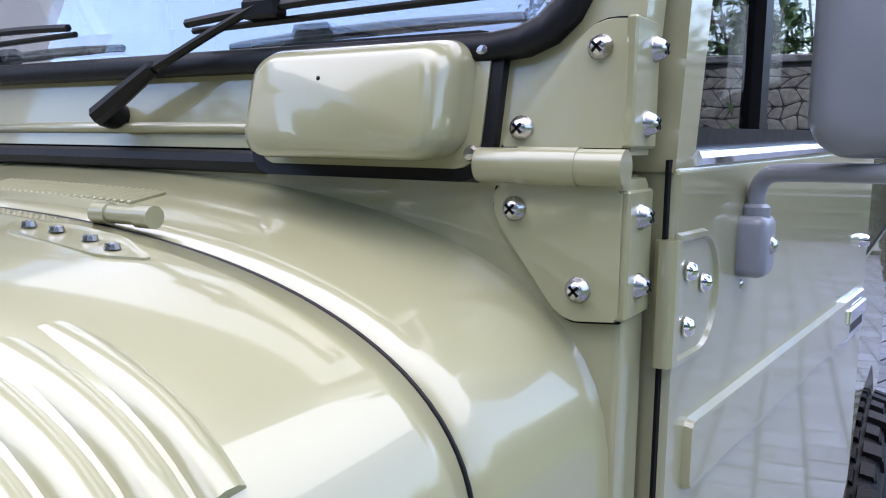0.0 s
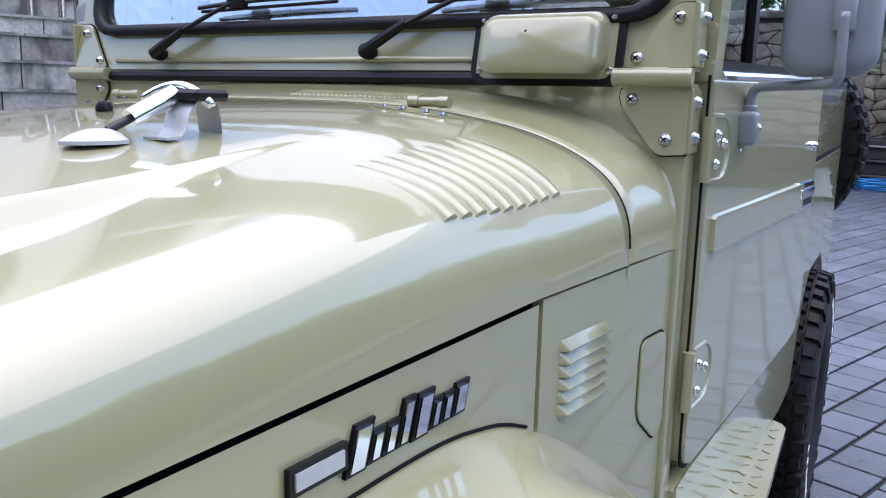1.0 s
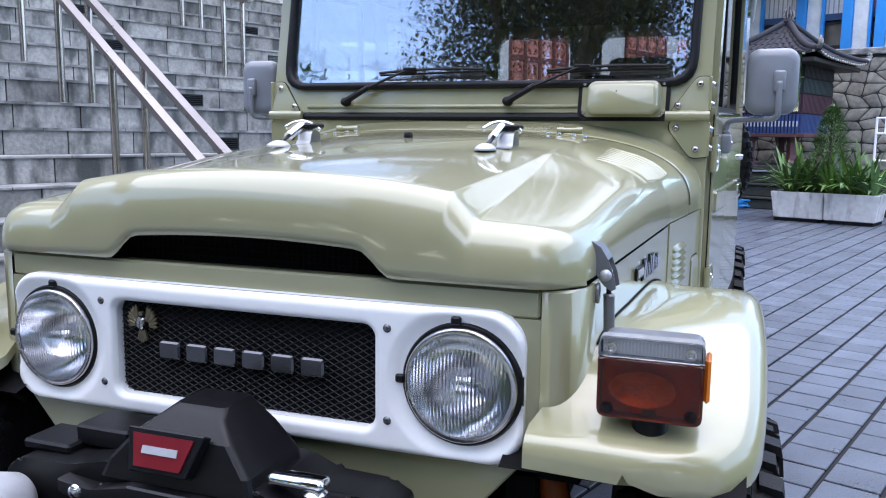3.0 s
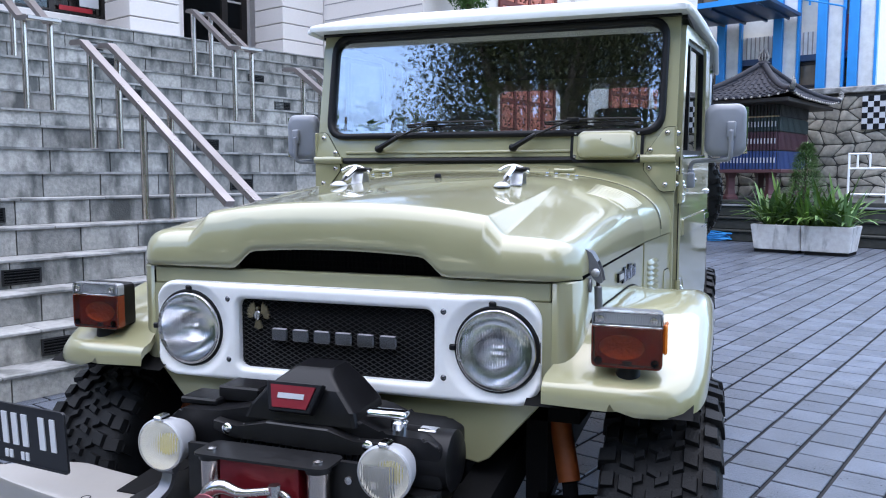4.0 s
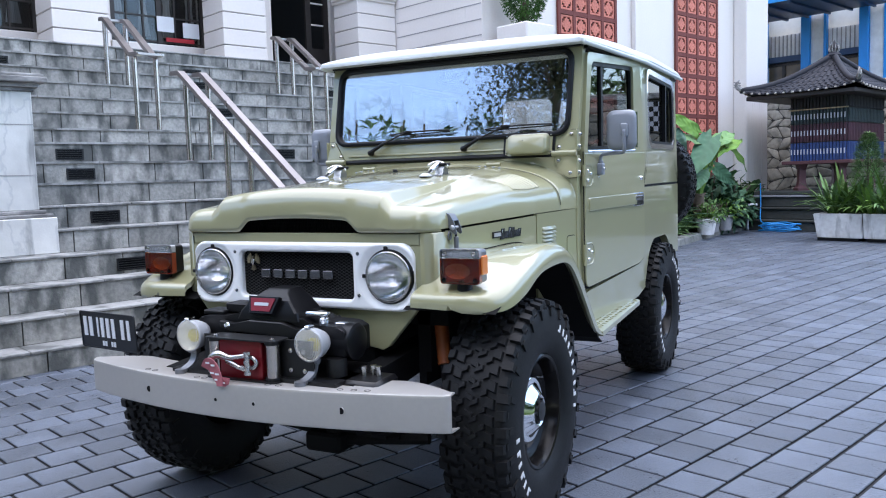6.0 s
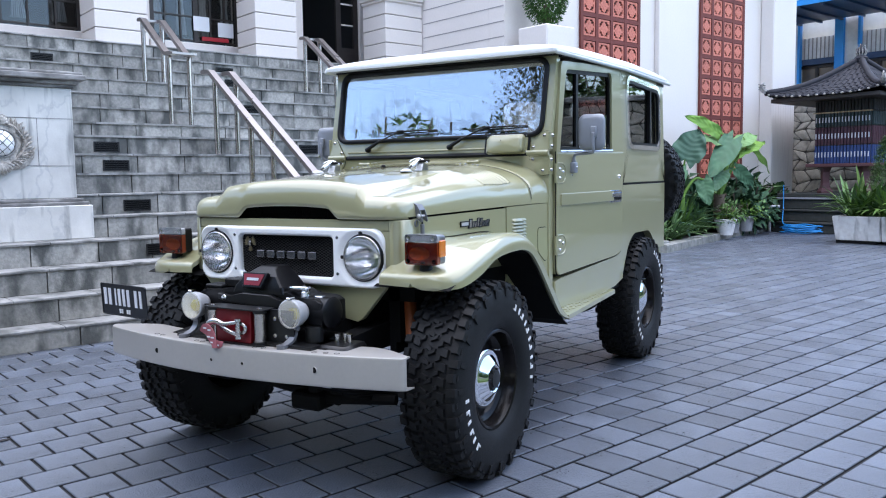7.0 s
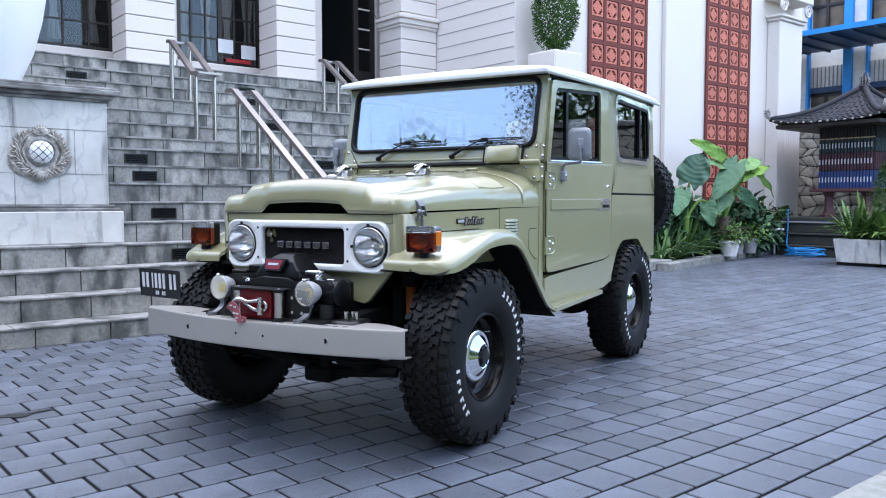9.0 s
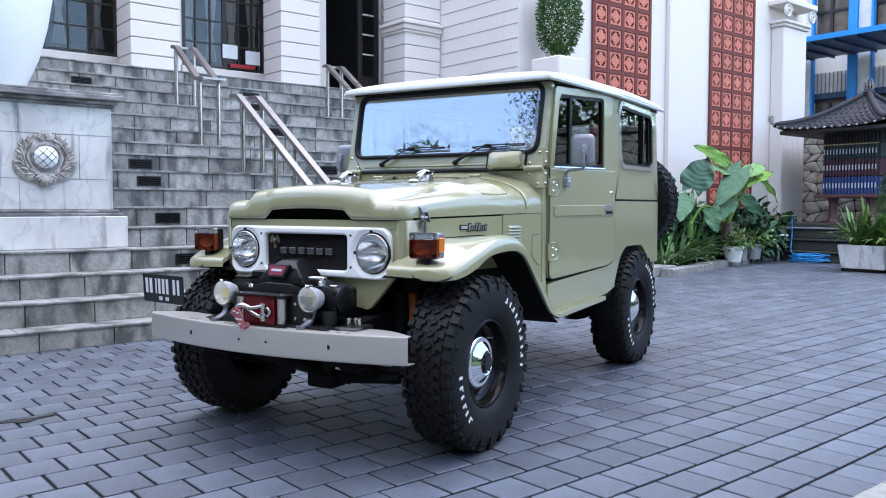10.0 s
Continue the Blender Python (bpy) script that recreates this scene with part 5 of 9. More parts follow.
    def slab(y0, y1, z0, z1, th, slant=0.0):
        bm = B()
        rings(bm, [[(sx * (side_x(y) + o), y + slant * (z - z0), z) for o, z in ((0, z0), (th, z0), (th, z1), (0, z1))] for y in (y0, y1)])
        return bm
    badge = cp("nameplate", slab(0.148, 0.214, 1.004, 1.028, 0.005), BLACK_PLASTIC, None, "plain black and silver nameplate bars")
    cp("nameplate_bar", slab(0.153, 0.208, 1.009, 1.023, 0.007), ZINC, badge)
    for y0_, y1_, z0_, z1_ in ((0.212, 0.238, 0.998, 1.034), (0.240, 0.258, 1.0, 1.022), (0.260, 0.278, 1.0, 1.022), (0.280, 0.298, 1.0, 1.036), (0.302, 0.328, 0.998, 1.034), (0.330, 0.346, 1.0, 1.022), (0.348, 0.366, 1.0, 1.022), (0.368, 0.392, 1.0, 1.026)):
        cp("nameplate_bar", slab(y0_, y1_, z0_ - 0.004, z1_ + 0.002, 0.004, 0.35), BLACK_PLASTIC, badge)
        cp("nameplate_bar", slab(y0_ + 0.004, y1_ - 0.005, z0_, z1_ - 0.002, 0.0065, 0.35), CHROME, badge)

    # side mirror
    bm = B()
    cx, cy, cz = 0.850, 1.11, 1.440
    lp = []
    for y, k in ((0.0, 0.72), (0.006, 0.90), (0.016, 0.985), (0.026, 1.0), (0.036, 1.0), (0.040, 0.965), (0.038, 0.93)):
        lp.append([(sx * (cx + x * k), cy + y, cz + z * (k + 0.05 * (1 - k))) for x, z in rounded(-0.071, 0.071, -0.094, 0.094, 0.036, 6)])
    rings(bm, lp)
    mirror = part("side_mirror", bm, GREY_MIRROR, car, "light grey door mirror on a bent arm", 60)
    cp("mirror_glass", box(B(), sx * cx - 0.06, sx * cx + 0.06, cy + 0.0405, cy + 0.042, cz - 0.083, cz + 0.083), CHROME, mirror)
    bm = B()
    arm = smooth_path([(sx * 0.732, 1.19, 1.288), (sx * 0.732, 1.19, 1.312), (sx * 0.741, 1.185, 1.328), (sx * 0.765, 1.17, 1.332), (sx * 0.83, 1.135, 1.334), (sx * 0.860, 1.112, 1.336), (sx * 0.869, 1.102, 1.348), (sx * 0.869, 1.096, 1.375), (sx * 0.869, 1.096, 1.440)], 5)
    tube(bm, arm, 0.0085, 12)
    part("mirror_arm", bm, GREY_MIRROR, mirror, "bent tubular arm", True)
    box(bm := B(), min(sx * 0.715, sx * 0.748), max(sx * 0.715, sx * 0.748), 1.165, 1.215, 1.232, 1.29, 0.008, 2)
    part("mirror_bracket", bm, GREY_MIRROR, mirror, smooth=50)
    turned(bm := B(), [(0.013, 0.0), (0.013, 0.010), (0.010, 0.013)], (sx * 0.732, 1.19, 1.288), (0, 0, 1), 14)
    part("bracket_collar", bm, GREY_MIRROR, mirror, smooth=40)
    for z_ in (1.222, 1.262):
        turned(bm := B(), [(0, 0.006), (0.005, 0.005), (0.0085, 0.001), (0.0085, -0.004)], (sx * (0.748 if z_ > 1.24 else 0.719), 1.19, z_), (sx, 0, 0), 12)
        part("bracket_screw", bm, STEEL, mirror, smooth=50)
    box(bm := B(), min(sx * 0.712, sx * 0.719), max(sx * 0.712, sx * 0.719), 1.155, 1.22, 1.205, 1.298, 0.003, 1)
    part("bracket_pad", bm, BLACK_RUBBER, mirror)
    box(bm := B(), sx * 0.869 - 0.016, sx * 0.869 + 0.016, 1.092, 1.112, 1.410, 1.470, 0.006, 2)
    part("mirror_clamp", bm, GREY_MIRROR, mirror, smooth=50)

# the whole front stands a little back
front.location.y = 0.018
for ob in list(car.children):
    if ob.name.split(".")[0] == "headlamp":
        ob.location.y = 0.018

# ---- wheels ----
def wheel_mesh_parts():
    """Tyre carcass, tread blocks, sidewall marks, rim, cap: built at the origin, axis along +x outward."""
    w = 0.135
    prof = [(0.205, -0.105), (0.225, -0.125), (0.27, -0.138), (0.33, -0.138), (0.372, -0.130), (0.393, -0.118), (0.399, -0.10), (0.402, 0.0), (0.399, 0.10), (0.393, 0.118), (0.372, 0.130), (0.33, 0.138), (0.27, 0.138), (0.225, 0.125), (0.205, 0.105)]
    tyre = turned(B(), prof, (0, 0, 0), (1, 0, 0), 72, cap=False)
    blocks = B()
    N_ = 46
    rt = random.Random(2)

    def block(x0, x1, a0, a1, r0, r1, skew=0.0, notch=True):
        lo, hi = [], []
        c = 0.0035
        for x, a in ((x0, a0), (x1, a0 + skew), (x1, a1 + skew), (x0, a1)):
            lo.append((x, math.cos(a) * r0, math.sin(a) * r0))
        xm, am = (x0 + x1) / 2, (a0 + a1 + skew) / 2
        for x, a in ((x0, a0), (x1, a0 + skew), (x1, a1 + skew), (x0, a1)):
            xx, aa = x + (c if x < xm else -c), a + ((c / r1) if a < am else -(c / r1))
            edge = 0.0 if abs(xx) < 0.1 else (abs(xx) - 0.1) * 0.28
            hi.append((xx, math.cos(aa) * (r1 - edge), math.sin(aa) * (r1 - edge)))
        rings(blocks, [lo, hi])
    for i in range(N_):
        a = 2 * math.pi * i / N_
        p = 2 * math.pi / N_
        for s in (-1, 1):
            off = p * (0.0 if s > 0 else 0.5)
            # shoulder lug, over the edge
            d = 0.010 if i % 2 else 0.0
            block(s * 0.092, s * (0.136 - d), a + off, a + off + p * 0.66, 0.388, TYRE_R, 0.0)
            block(s * 0.126, s * (0.141 - d), a + off + p * 0.05, a + off + p * 0.55, 0.348 + d, 0.392, 0.0)
            # intermediate hooked blocks
            block(s * 0.050, s * 0.086, a + off + p * 0.25, a + off + p * 0.92, 0.398, TYRE_R, s * 0.02)
            block(s * 0.030, s * 0.056, a + off - p * 0.02, a + off + p * 0.36, 0.398, TYRE_R, -s * 0.02)
        block(-0.026, 0.008, a + p * 0.10, a + p * 0.50, 0.398, TYRE_R, 0.03)
        block(-0.008, 0.026, a + p * 0.60, a + p * 0.98, 0.398, TYRE_R, -0.03)
    marks = []
    for a0, n in ((radians(62), 10), (radians(222), 6)):
        for i in range(n):
            a = a0 - i * radians(8.2)
            for rr0, rr1, da in ((0.300, 0.328, 2.4),):
                lo = [(0.1385, math.cos(t) * r, math.sin(t) * r) for t, r in ((a, rr0), (a + radians(da), rr0), (a + radians(da), rr1), (a, rr1))]
                hi = [(0.1405, y, z) for _, y, z in lo]
                marks.append(B())
                rings(marks[-1], [lo, hi])
            if i % 2 == 0:
                lo = [(0.1385, math.cos(t) * r, math.sin(t) * r) for t, r in ((a + radians(2.4), 0.3), (a + radians(5), 0.3), (a + radians(5), 0.307), (a + radians(2.4), 0.307))]
                rings(marks[-1], [lo, [(0.1405, y, z) for _, y, z in lo]])
    rim = turned(B(), [(0.205, -0.105), (0.198, -0.10), (0.190, -0.02), (0.196, 0.10), (0.208, 0.110), (0.214, 0.104), (0.214, 0.11), (0.206, 0.116), (0.196, 0.112), (0.186, 0.095), (0.180, 0.06), (0.166, 0.05), (0.158, 0.044), (0.15, 0.03), (0.135, 0.028), (0.12, 0.04), (0.10, 0.042), (0.0, 0.042)], (0, 0, 0), (1, 0, 0), 64, cap=False)
    return tyre, blocks, marks, rim


tyre_bm, block_bm, mark_bm, rim_bm = wheel_mesh_parts()
RIM_PAINT = material("dark_steel_wheel", (0.007, 0.006, 0.006), rough=0.2, spec=0.14, coat=0.0, var=0.2, bump=0.02)


made = {}
for sx in (-1, 1):
    for y, kind in ((0.0, "front"), (AXLE_R, "rear")):
        spin = {(1, 0.0): 0, (-1, 0.0): 40, (1, AXLE_R): 8, (-1, AXLE_R): 70}[(sx, y)]
        m = Matrix.Translation((0.734 if sx > 0 and y < 1 else sx * 0.702, y + (-0.012 if y < 1 else 0.02), 0.401)) @ Matrix.Diagonal((0.92, 0.975, 0.975, 1)) @ (Matrix.Identity(4) if sx > 0 else Matrix.Rotation(math.pi, 4, "Z")) @ Matrix.Rotation(radians(spin), 4, "X")
        if not made:
            made["tyre"] = part("wheel", tyre_bm, TYRE, car, "black mud-terrain tyre with raised white marks", True)
            made["tread"] = part("tread", block_bm, TYRE, made["tyre"], smooth=25)
            for mk in mark_bm:
                part("sidewall_mark", mk, LETTER_WHITE, made["tyre"])
            made["rim"] = part("rim", rim_bm, RIM_PAINT, made["tyre"], "dark painted steel rim", 35)
            wheel = made["tyre"]
            wheel.matrix_basis = m
        else:
            wheel = copy_thing(made["tyre"], Matrix.Identity(4))
            wheel.matrix_basis = m
            for ch in list(wheel.children):
                if ch.name.split(".")[0] not in ("tread", "sidewall_mark", "rim"):
                    bpy.data.objects.remove(ch)
        if sx > 0:
            if kind == "front":
                bm = turned(B(), [(0.128, 0.040), (0.129, 0.054), (0.121, 0.068), (0.112, 0.071), (0.104, 0.067), (0.094, 0.072), (0.066, 0.098), (0.058, 0.102), (0.052, 0.098), (0.048, 0.094)], (0, 0, 0), (1, 0, 0), 48, cap=False)
                part("hub_cap", bm, CHROME, wheel, "chrome hub ring", 60)
                bm = turned(B(), [(0.05, 0.06), (0.05, 0.096), (0.038, 0.100), (0.036, 0.112), (0.020, 0.114), (0, 0.114)], (0, 0, 0), (1, 0, 0), 32, cap=False)
                for i in range(6):
                    a = math.pi * i / 3
                    cyl(bm, (0.096, 0.041 * math.cos(a), 0.041 * math.sin(a)), (0.108, 0.041 * math.cos(a), 0.041 * math.sin(a)), 0.008, seg=6)
                part("locking_hub", bm, BLACK_STEEL, wheel, "dark locking hub with bolts", 30)
            else:
                bm = turned(B(), [(0.128, 0.040), (0.129, 0.056), (0.118, 0.074), (0.106, 0.077), (0.09, 0.090), (0.06, 0.104), (0.03, 0.111), (0, 0.113)], (0, 0, 0), (1, 0, 0), 48, cap=False)
                part("hub_cap", bm, CHROME, wheel, "domed chrome hub cap", 60)
            cyl(bm := B(), (0.06, 0.135 * math.cos(0.9), 0.135 * math.sin(0.9)), (0.085, 0.135 * math.cos(0.9), 0.135 * math.sin(0.9)), 0.004, seg=8)
            part("valve", bm, STEEL, wheel)
# spare wheel on the tailgate
m = Matrix.Translation((0.455, 3.19, 1.16)) @ Matrix.Rotation(math.pi / 2, 4, "Z") @ Matrix.Rotation(radians(20), 4, "X")
spare = copy_thing(made["tyre"], m)
for ch in list(spare.children):
    if ch.name.split(".")[0] not in ("tread", "sidewall_mark", "rim"):
        bpy.data.objects.remove(ch)
cp("spare_carrier", box(B(), 0.30, 0.55, 3.03, 3.16, 1.06, 1.26, 0.01, 1), BLACK_STEEL)

# ---- off-road car: bumper, winch, lamps, plate ----
def bump_y(x):
    return -0.672 + 0.118 * (abs(x) / 0.765) ** 2


bm = B()
lp = []
for i in range(81):
    x = 0.765 * math.sin(math.pi / 2 * (i / 40 - 1))
    y = bump_y(x) + 0.010 * max(0.0, (abs(x) - 0.743) / 0.022) ** 2
    e = max(0, (abs(x) - 0.743) / 0.022)
    c = 0.012
    fl = 0.17 - 0.13 * max(0.0, (abs(x) - 0.55) / 0.207) ** 1.5
    x -= 0.030
    lp.append([(x, y + fl, 0.587), (x, y + c, 0.5875), (x, y + 0.003, 0.584), (x, y, 0.576), (x, y, 0.476), (x, y + 0.003, 0.468), (x, y + c, 0.465), (x, y + 0.06, 0.465), (x, y + 0.06, 0.470), (x, y + 0.008, 0.471), (x, y + 0.008, 0.580), (x, y + fl, 0.582)])
rings(bm, lp)
bumper = cp("bumper", bm, BUMPER, label="satin silver steel channel bumper", smooth=35)
for x, r in ((-0.402, 0.011), (-0.072, 0.006), (0.085, 0.006), (0.400, 0.011)):
    turned(bm := B(), [(r * 1.15, -0.001), (r * 1.05, 0.0015), (r, 0.0005), (r * 0.98, -0.004)], (x, bump_y(x + 0.03), 0.528), (0, -1, 0), 18, cap=False)
    cp("hole_rim", bm, BUMPER, bumper, smooth=40)
    turned(bm := B(), [(r, 0.0006), (0, 0.0007)], (x, bump_y(x + 0.03), 0.528), (0, -1, 0), 18)
    cp("bumper_hole", bm, UNDER, bumper, "dark bolt hole")
# black rings that paint the shaded outline of embossed circles
for x in (-0.44, -0.399, -0.182, -0.147, 0.121, 0.162, 0.382, 0.428, 0.472):
    turned(bm := B(), [(0.0105, 0.0), (0.0105, 0.0008), (0.0085, 0.0008), (0.0085, 0.0)], (x, bump_y(x + 0.03) + 0.030, 0.5874), (0, 0, 1), 16, cap=False)
    cp("emboss_outline", bm, UNDER, bumper)

# registration plate, its characters as plain bars
bm = B()
prism(bm, rounded(-0.163, 0.163, -0.068, 0.068, 0.008, 3), "y", -0.0015, 0.0015)
PL = Matrix.Translation((-0.603, -0.632, 0.720)) @ Matrix.Rotation(radians(-7), 4, "Z") @ Matrix.Rotation(radians(3), 4, "X")
plate = part("number_plate", bm, PLATE_BLACK, car, "black plate with plain white bars", m=PL)
bm = B()
loop_frame(bm, rounded(-0.163, 0.163, -0.068, 0.068, 0.008, 3), rounded(-0.159, 0.159, -0.064, 0.064, 0.006, 3), "y", -0.004, 0.0)
part("plate_rim", bm, PLATE_BLACK, plate)
for x, w in ((-0.132, 0.020), (-0.098, 0.020), (-0.056, 0.009), (-0.028, 0.018), (0.004, 0.018), (0.036, 0.018), (0.090, 0.018), (0.124, 0.016)):
    box(bm := B(), x - w / 2, x + w / 2, -0.004, -0.0015, -0.024, 0.048)
    part("plate_bar", bm, PLATE_WHITE, plate)
for x in (-0.03, -0.015, 0.022, 0.037):
    box(bm := B(), x - 0.005, x + 0.005, -0.004, -0.0015, -0.056, -0.038)
    part("plate_bar", bm, PLATE_WHITE, plate)
box(bm := B(), -0.655, -0.555, -0.625, -0.57, 0.588, 0.592)
box(bm, -0.650, -0.560, -0.628, -0.622, 0.588, 0.665)
cp("plate_bracket", bm, BLACK_STEEL, plate)

# spot lamps on curved stems
for x in (-0.264, 0.248):
    c = (x, -0.555, 0.714)
    ax = (0, -1, 0.02)
    turned(bm := B(), [(0.0, -0.06), (0.02, -0.058), (0.038, -0.045), (0.05, -0.015), (0.054, 0.012), (0.056, 0.018), (0.056, 0.026), (0.052, 0.029)], c, ax, 40, cap=False)
    fog = cp("spot_lamp", bm, ZINC, None, "small round grey spot lamp", 40)
    turned(bm := B(), [(0.0, -0.02), (0.02, -0.015), (0.04, 0.005), (0.051, 0.022)], c, ax, 32, cap=False)
    cp("lamp_bowl", bm, SPOT_BOWL, fog, smooth=True)
    bm = B()
    turned(bm, [(0.0, 0.004), (0.014, 0.006), (0.020, 0.010), (0.022, 0.004)], (c[0] + 0.006, c[1], c[2]), ax, 24, cap=False)
    cp("yellow_centre", bm, YELLOW, fog, "yellow inner reflector", True)
    bm = B()
    lp = []
    for i in range(121):
        px = -0.0512 + 0.1024 * i / 120
        zm = math.sqrt(max(0.0514 ** 2 - px * px, 1e-8))
        row = []
        for k in range(11):
            pz = zm * math.sin(math.pi * (k / 10 - 0.5))
            row.append((c[0] + px, c[1] - 0.027 - 0.012 * math.sqrt(max(0, 1 - (px * px + pz * pz) / 0.052 ** 2)) - 0.0008 * math.sin(px * 1150) * min(1.0, zm / 0.02), c[2] + pz))
        lp.append(row)
    rings(bm, lp, closed=False)
    cp("lamp_lens", bm, SPOT_LENS, fog, smooth=True).visible_shadow = False
    box(bm := B(), c[0] - 0.01, c[0] + 0.01, c[1] - 0.034, c[1] + 0.0, c[2] + 0.053, c[2] + 0.064, 0.003, 1)
    cp("rim_clip", bm, CHROME, fog)
    path = smooth_path([(x + 0.002, -0.560, 0.664), (x + 0.003, -0.560, 0.640), (x, -0.572, 0.616), (x - 0.008, -0.596, 0.600), (x - 0.014, -0.615, 0.594)], 4)
    lp = []
    for k, p in enumerate(path):
        w = 0.012 + 0.004 * k / (len(path) - 1)
        d = (path[min(k + 1, len(path) - 1)] - path[max(k - 1, 0)]).normalized()
        n = Vector((0, d.z, -d.y)) * 0.006
        lp.append([p + Vector((w, 0, 0)) - n, p + Vector((w, 0, 0)) + n, p - Vector((w, 0, 0)) + n, p - Vector((w, 0, 0)) - n])
    rings(bm := B(), lp)
    cyl(bm, (x - 0.014, -0.615, 0.587), (x - 0.014, -0.615, 0.602), 0.019, seg=16)
    cyl(bm, (x - 0.018, -0.56, 0.660), (x + 0.022, -0.56, 0.660), 0.012, seg=12)
    cp("lamp_stem", bm, LATCH_GREY, fog, "curved grey steel stem", 40)

# winch
bm = B()
prism(bm, fillet([(-0.305, 0.70), (-0.30, 0.752), (-0.27, 0.772), (-0.17, 0.775), (-0.10, 0.79), (0.16, 0.785), (0.21, 0.765), (0.30, 0.762), (0.335, 0.748), (0.335, 0.66), (-0.305, 0.66)], 0.008, 2), "y", -0.50, -0.34, 0.006, 2)
winch = cp("winch", bm, BLACK_PLASTIC, None, "black electric winch behind the bumper", 30)
bm = B()
lp = []
for z, x0, x1, y0 in ((0.772, -0.105, 0.158, -0.510), (0.800, -0.092, 0.150, -0.506), (0.838, -0.060, 0.112, -0.488), (0.862, -0.030, 0.080, -0.46), (0.872, -0.020, 0.068, -0.435)):
    q = rounded(x0, x1, y0, -0.36, 0.010, 2)
    lp.append([(x, y, z) for x, y in q])
rings(bm, lp)
cp("winch_cover", bm, BLACK_PLASTIC, winch, "faceted black control box", 18)
bm = B()
PB = Matrix.Translation((0.014, -0.508, 0.824)) @ Matrix.Rotation(radians(-24), 4, "X")
prism(bm, [(-0.066, 0.030), (0.066, 0.030), (0.048, -0.032), (-0.048, -0.032)], "y", -0.008, 0.012, 0.002, 1)
bmesh.ops.transform(bm, matrix=PB, verts=bm.verts)
cp("badge_frame", bm, BLACK_PLASTIC, winch)
bm = B()
prism(bm, [(-0.052, 0.022), (0.052, 0.022), (0.039, -0.024), (-0.039, -0.024)], "y", -0.011, -0.007)
bmesh.ops.transform(bm, matrix=PB, verts=bm.verts)
cp("red_badge", bm, RED, winch, "plain red badge plate")
bm = B()
box(bm, -0.030, 0.030, -0.0125, -0.0105, -0.005, 0.006)
bmesh.ops.transform(bm, matrix=PB, verts=bm.verts)
cp("badge_bar", bm, ZINC, winch)
cyl(bm := B(), (-0.12, -0.46, 0.70), (0.17, -0.46, 0.70), 0.052, seg=24)
cp("drum", bm, UNDER, winch, smooth=40)
for i in range(18):
    x = -0.105 + i * 0.0155
    tube(bm := B(), [(x, -0.46 - 0.055 * math.cos(t), 0.70 + 0.055 * math.sin(t)) for t in [math.pi * (k / 8) - 0.6 for k in range(9)]], 0.0075, 6)
    cp("rope_turn", bm, BLACK_PLASTIC, winch, smooth=True)
bm = B()
prism(bm, [(-0.17, 0.765), (-0.11, 0.752), (-0.04, 0.772), (0.10, 0.770), (0.16, 0.748), (0.235, 0.758), (0.235, 0.735), (0.15, 0.722), (-0.12, 0.728), (-0.17, 0.742)], "y", -0.527, -0.50, 0.003, 1)
cp("winch_yoke", bm, BLACK_STEEL, winch, smooth=30)
for x, z in ((-0.135, 0.748), (0.19, 0.745)):
    turned(bm := B(), [(0, 0.006), (0.005, 0.006), (0.010, 0.004), (0.012, 0)], (x, -0.527, z), (0, -1, 0), 14)
    cp("winch_bolt", bm, CHROME, winch, smooth=40)
cyl(bm := B(), (0.16, -0.44, 0.705), (0.345, -0.44, 0.705), 0.062, seg=28)
cyl(bm, (0.345, -0.44, 0.705), (0.352, -0.44, 0.705), 0.062, 0.05, seg=28)
cp("winch_motor", bm, BLACK_PLASTIC, winch, smooth=40)
cyl(bm := B(), (-0.30, -0.44, 0.69), (-0.16, -0.44, 0.69), 0.055, seg=28)
cp("gear_housing", bm, BLACK_PLASTIC, winch, smooth=40)
bm = B()
box(bm, -0.295, -0.20, -0.47, -0.39, 0.772, 0.788, 0.004, 1)
box(bm, -0.215, -0.11, -0.44, -0.36, 0.778, 0.812, 0.004, 1)
cp("solenoid_cover", bm, BLACK_PLASTIC, winch)
box(bm := B(), 0.165, 0.255, -0.485, -0.452, 0.788, 0.806, 0.008, 2)
lever = cp("clutch_lever", bm, CHROME, winch, "chrome clutch lever", 50)
turned(bm := B(), [(0.018, 0), (0.018, 0.02), (0.012, 0.026), (0, 0.026)], (0.235, -0.468, 0.763), (0, 0, 1), 16)
cp("lever_boss", bm, CHROME, winch, smooth=40)
cp("cable_end", box(B(), 0.27, 0.31, -0.46, -0.43, 0.762, 0.768, 0.002, 1), CHROME, winch)
# mounting plate and fairlead
cp("winch_tray", box(B(), -0.33, 0.36, -0.60, -0.30, 0.585, 0.60), BLACK_STEEL, winch)
cp("tray_front", box(B(), -0.20, 0.26, -0.572, -0.560, 0.59, 0.725), BLACK_STEEL, winch)
for x in (0.17, 0.225):
    for z in (0.625, 0.69):
        turned(bm := B(), [(0, 0.005), (0.008, 0.004), (0.009, 0)], (x, -0.572, z), (0, -1, 0), 8)
        cp("tray_bolt", bm, STEEL, winch)
bm = B()
prism(bm, rounded(-0.098, 0.082, 0.588, 0.72, 0.010, 3), "y", -0.612, -0.572, 0.004, 2)
cp("fairlead", bm, RED, winch, "dark red fairlead plate", 40)
for z in (0.723, 0.588):
    prism(bm := B(), rounded(-0.150, 0.150, -0.632, -0.545, 0.018, 3), "z", z, z + 0.005)
    cp("fairlead_plate", bm, BLACK_STEEL, winch)
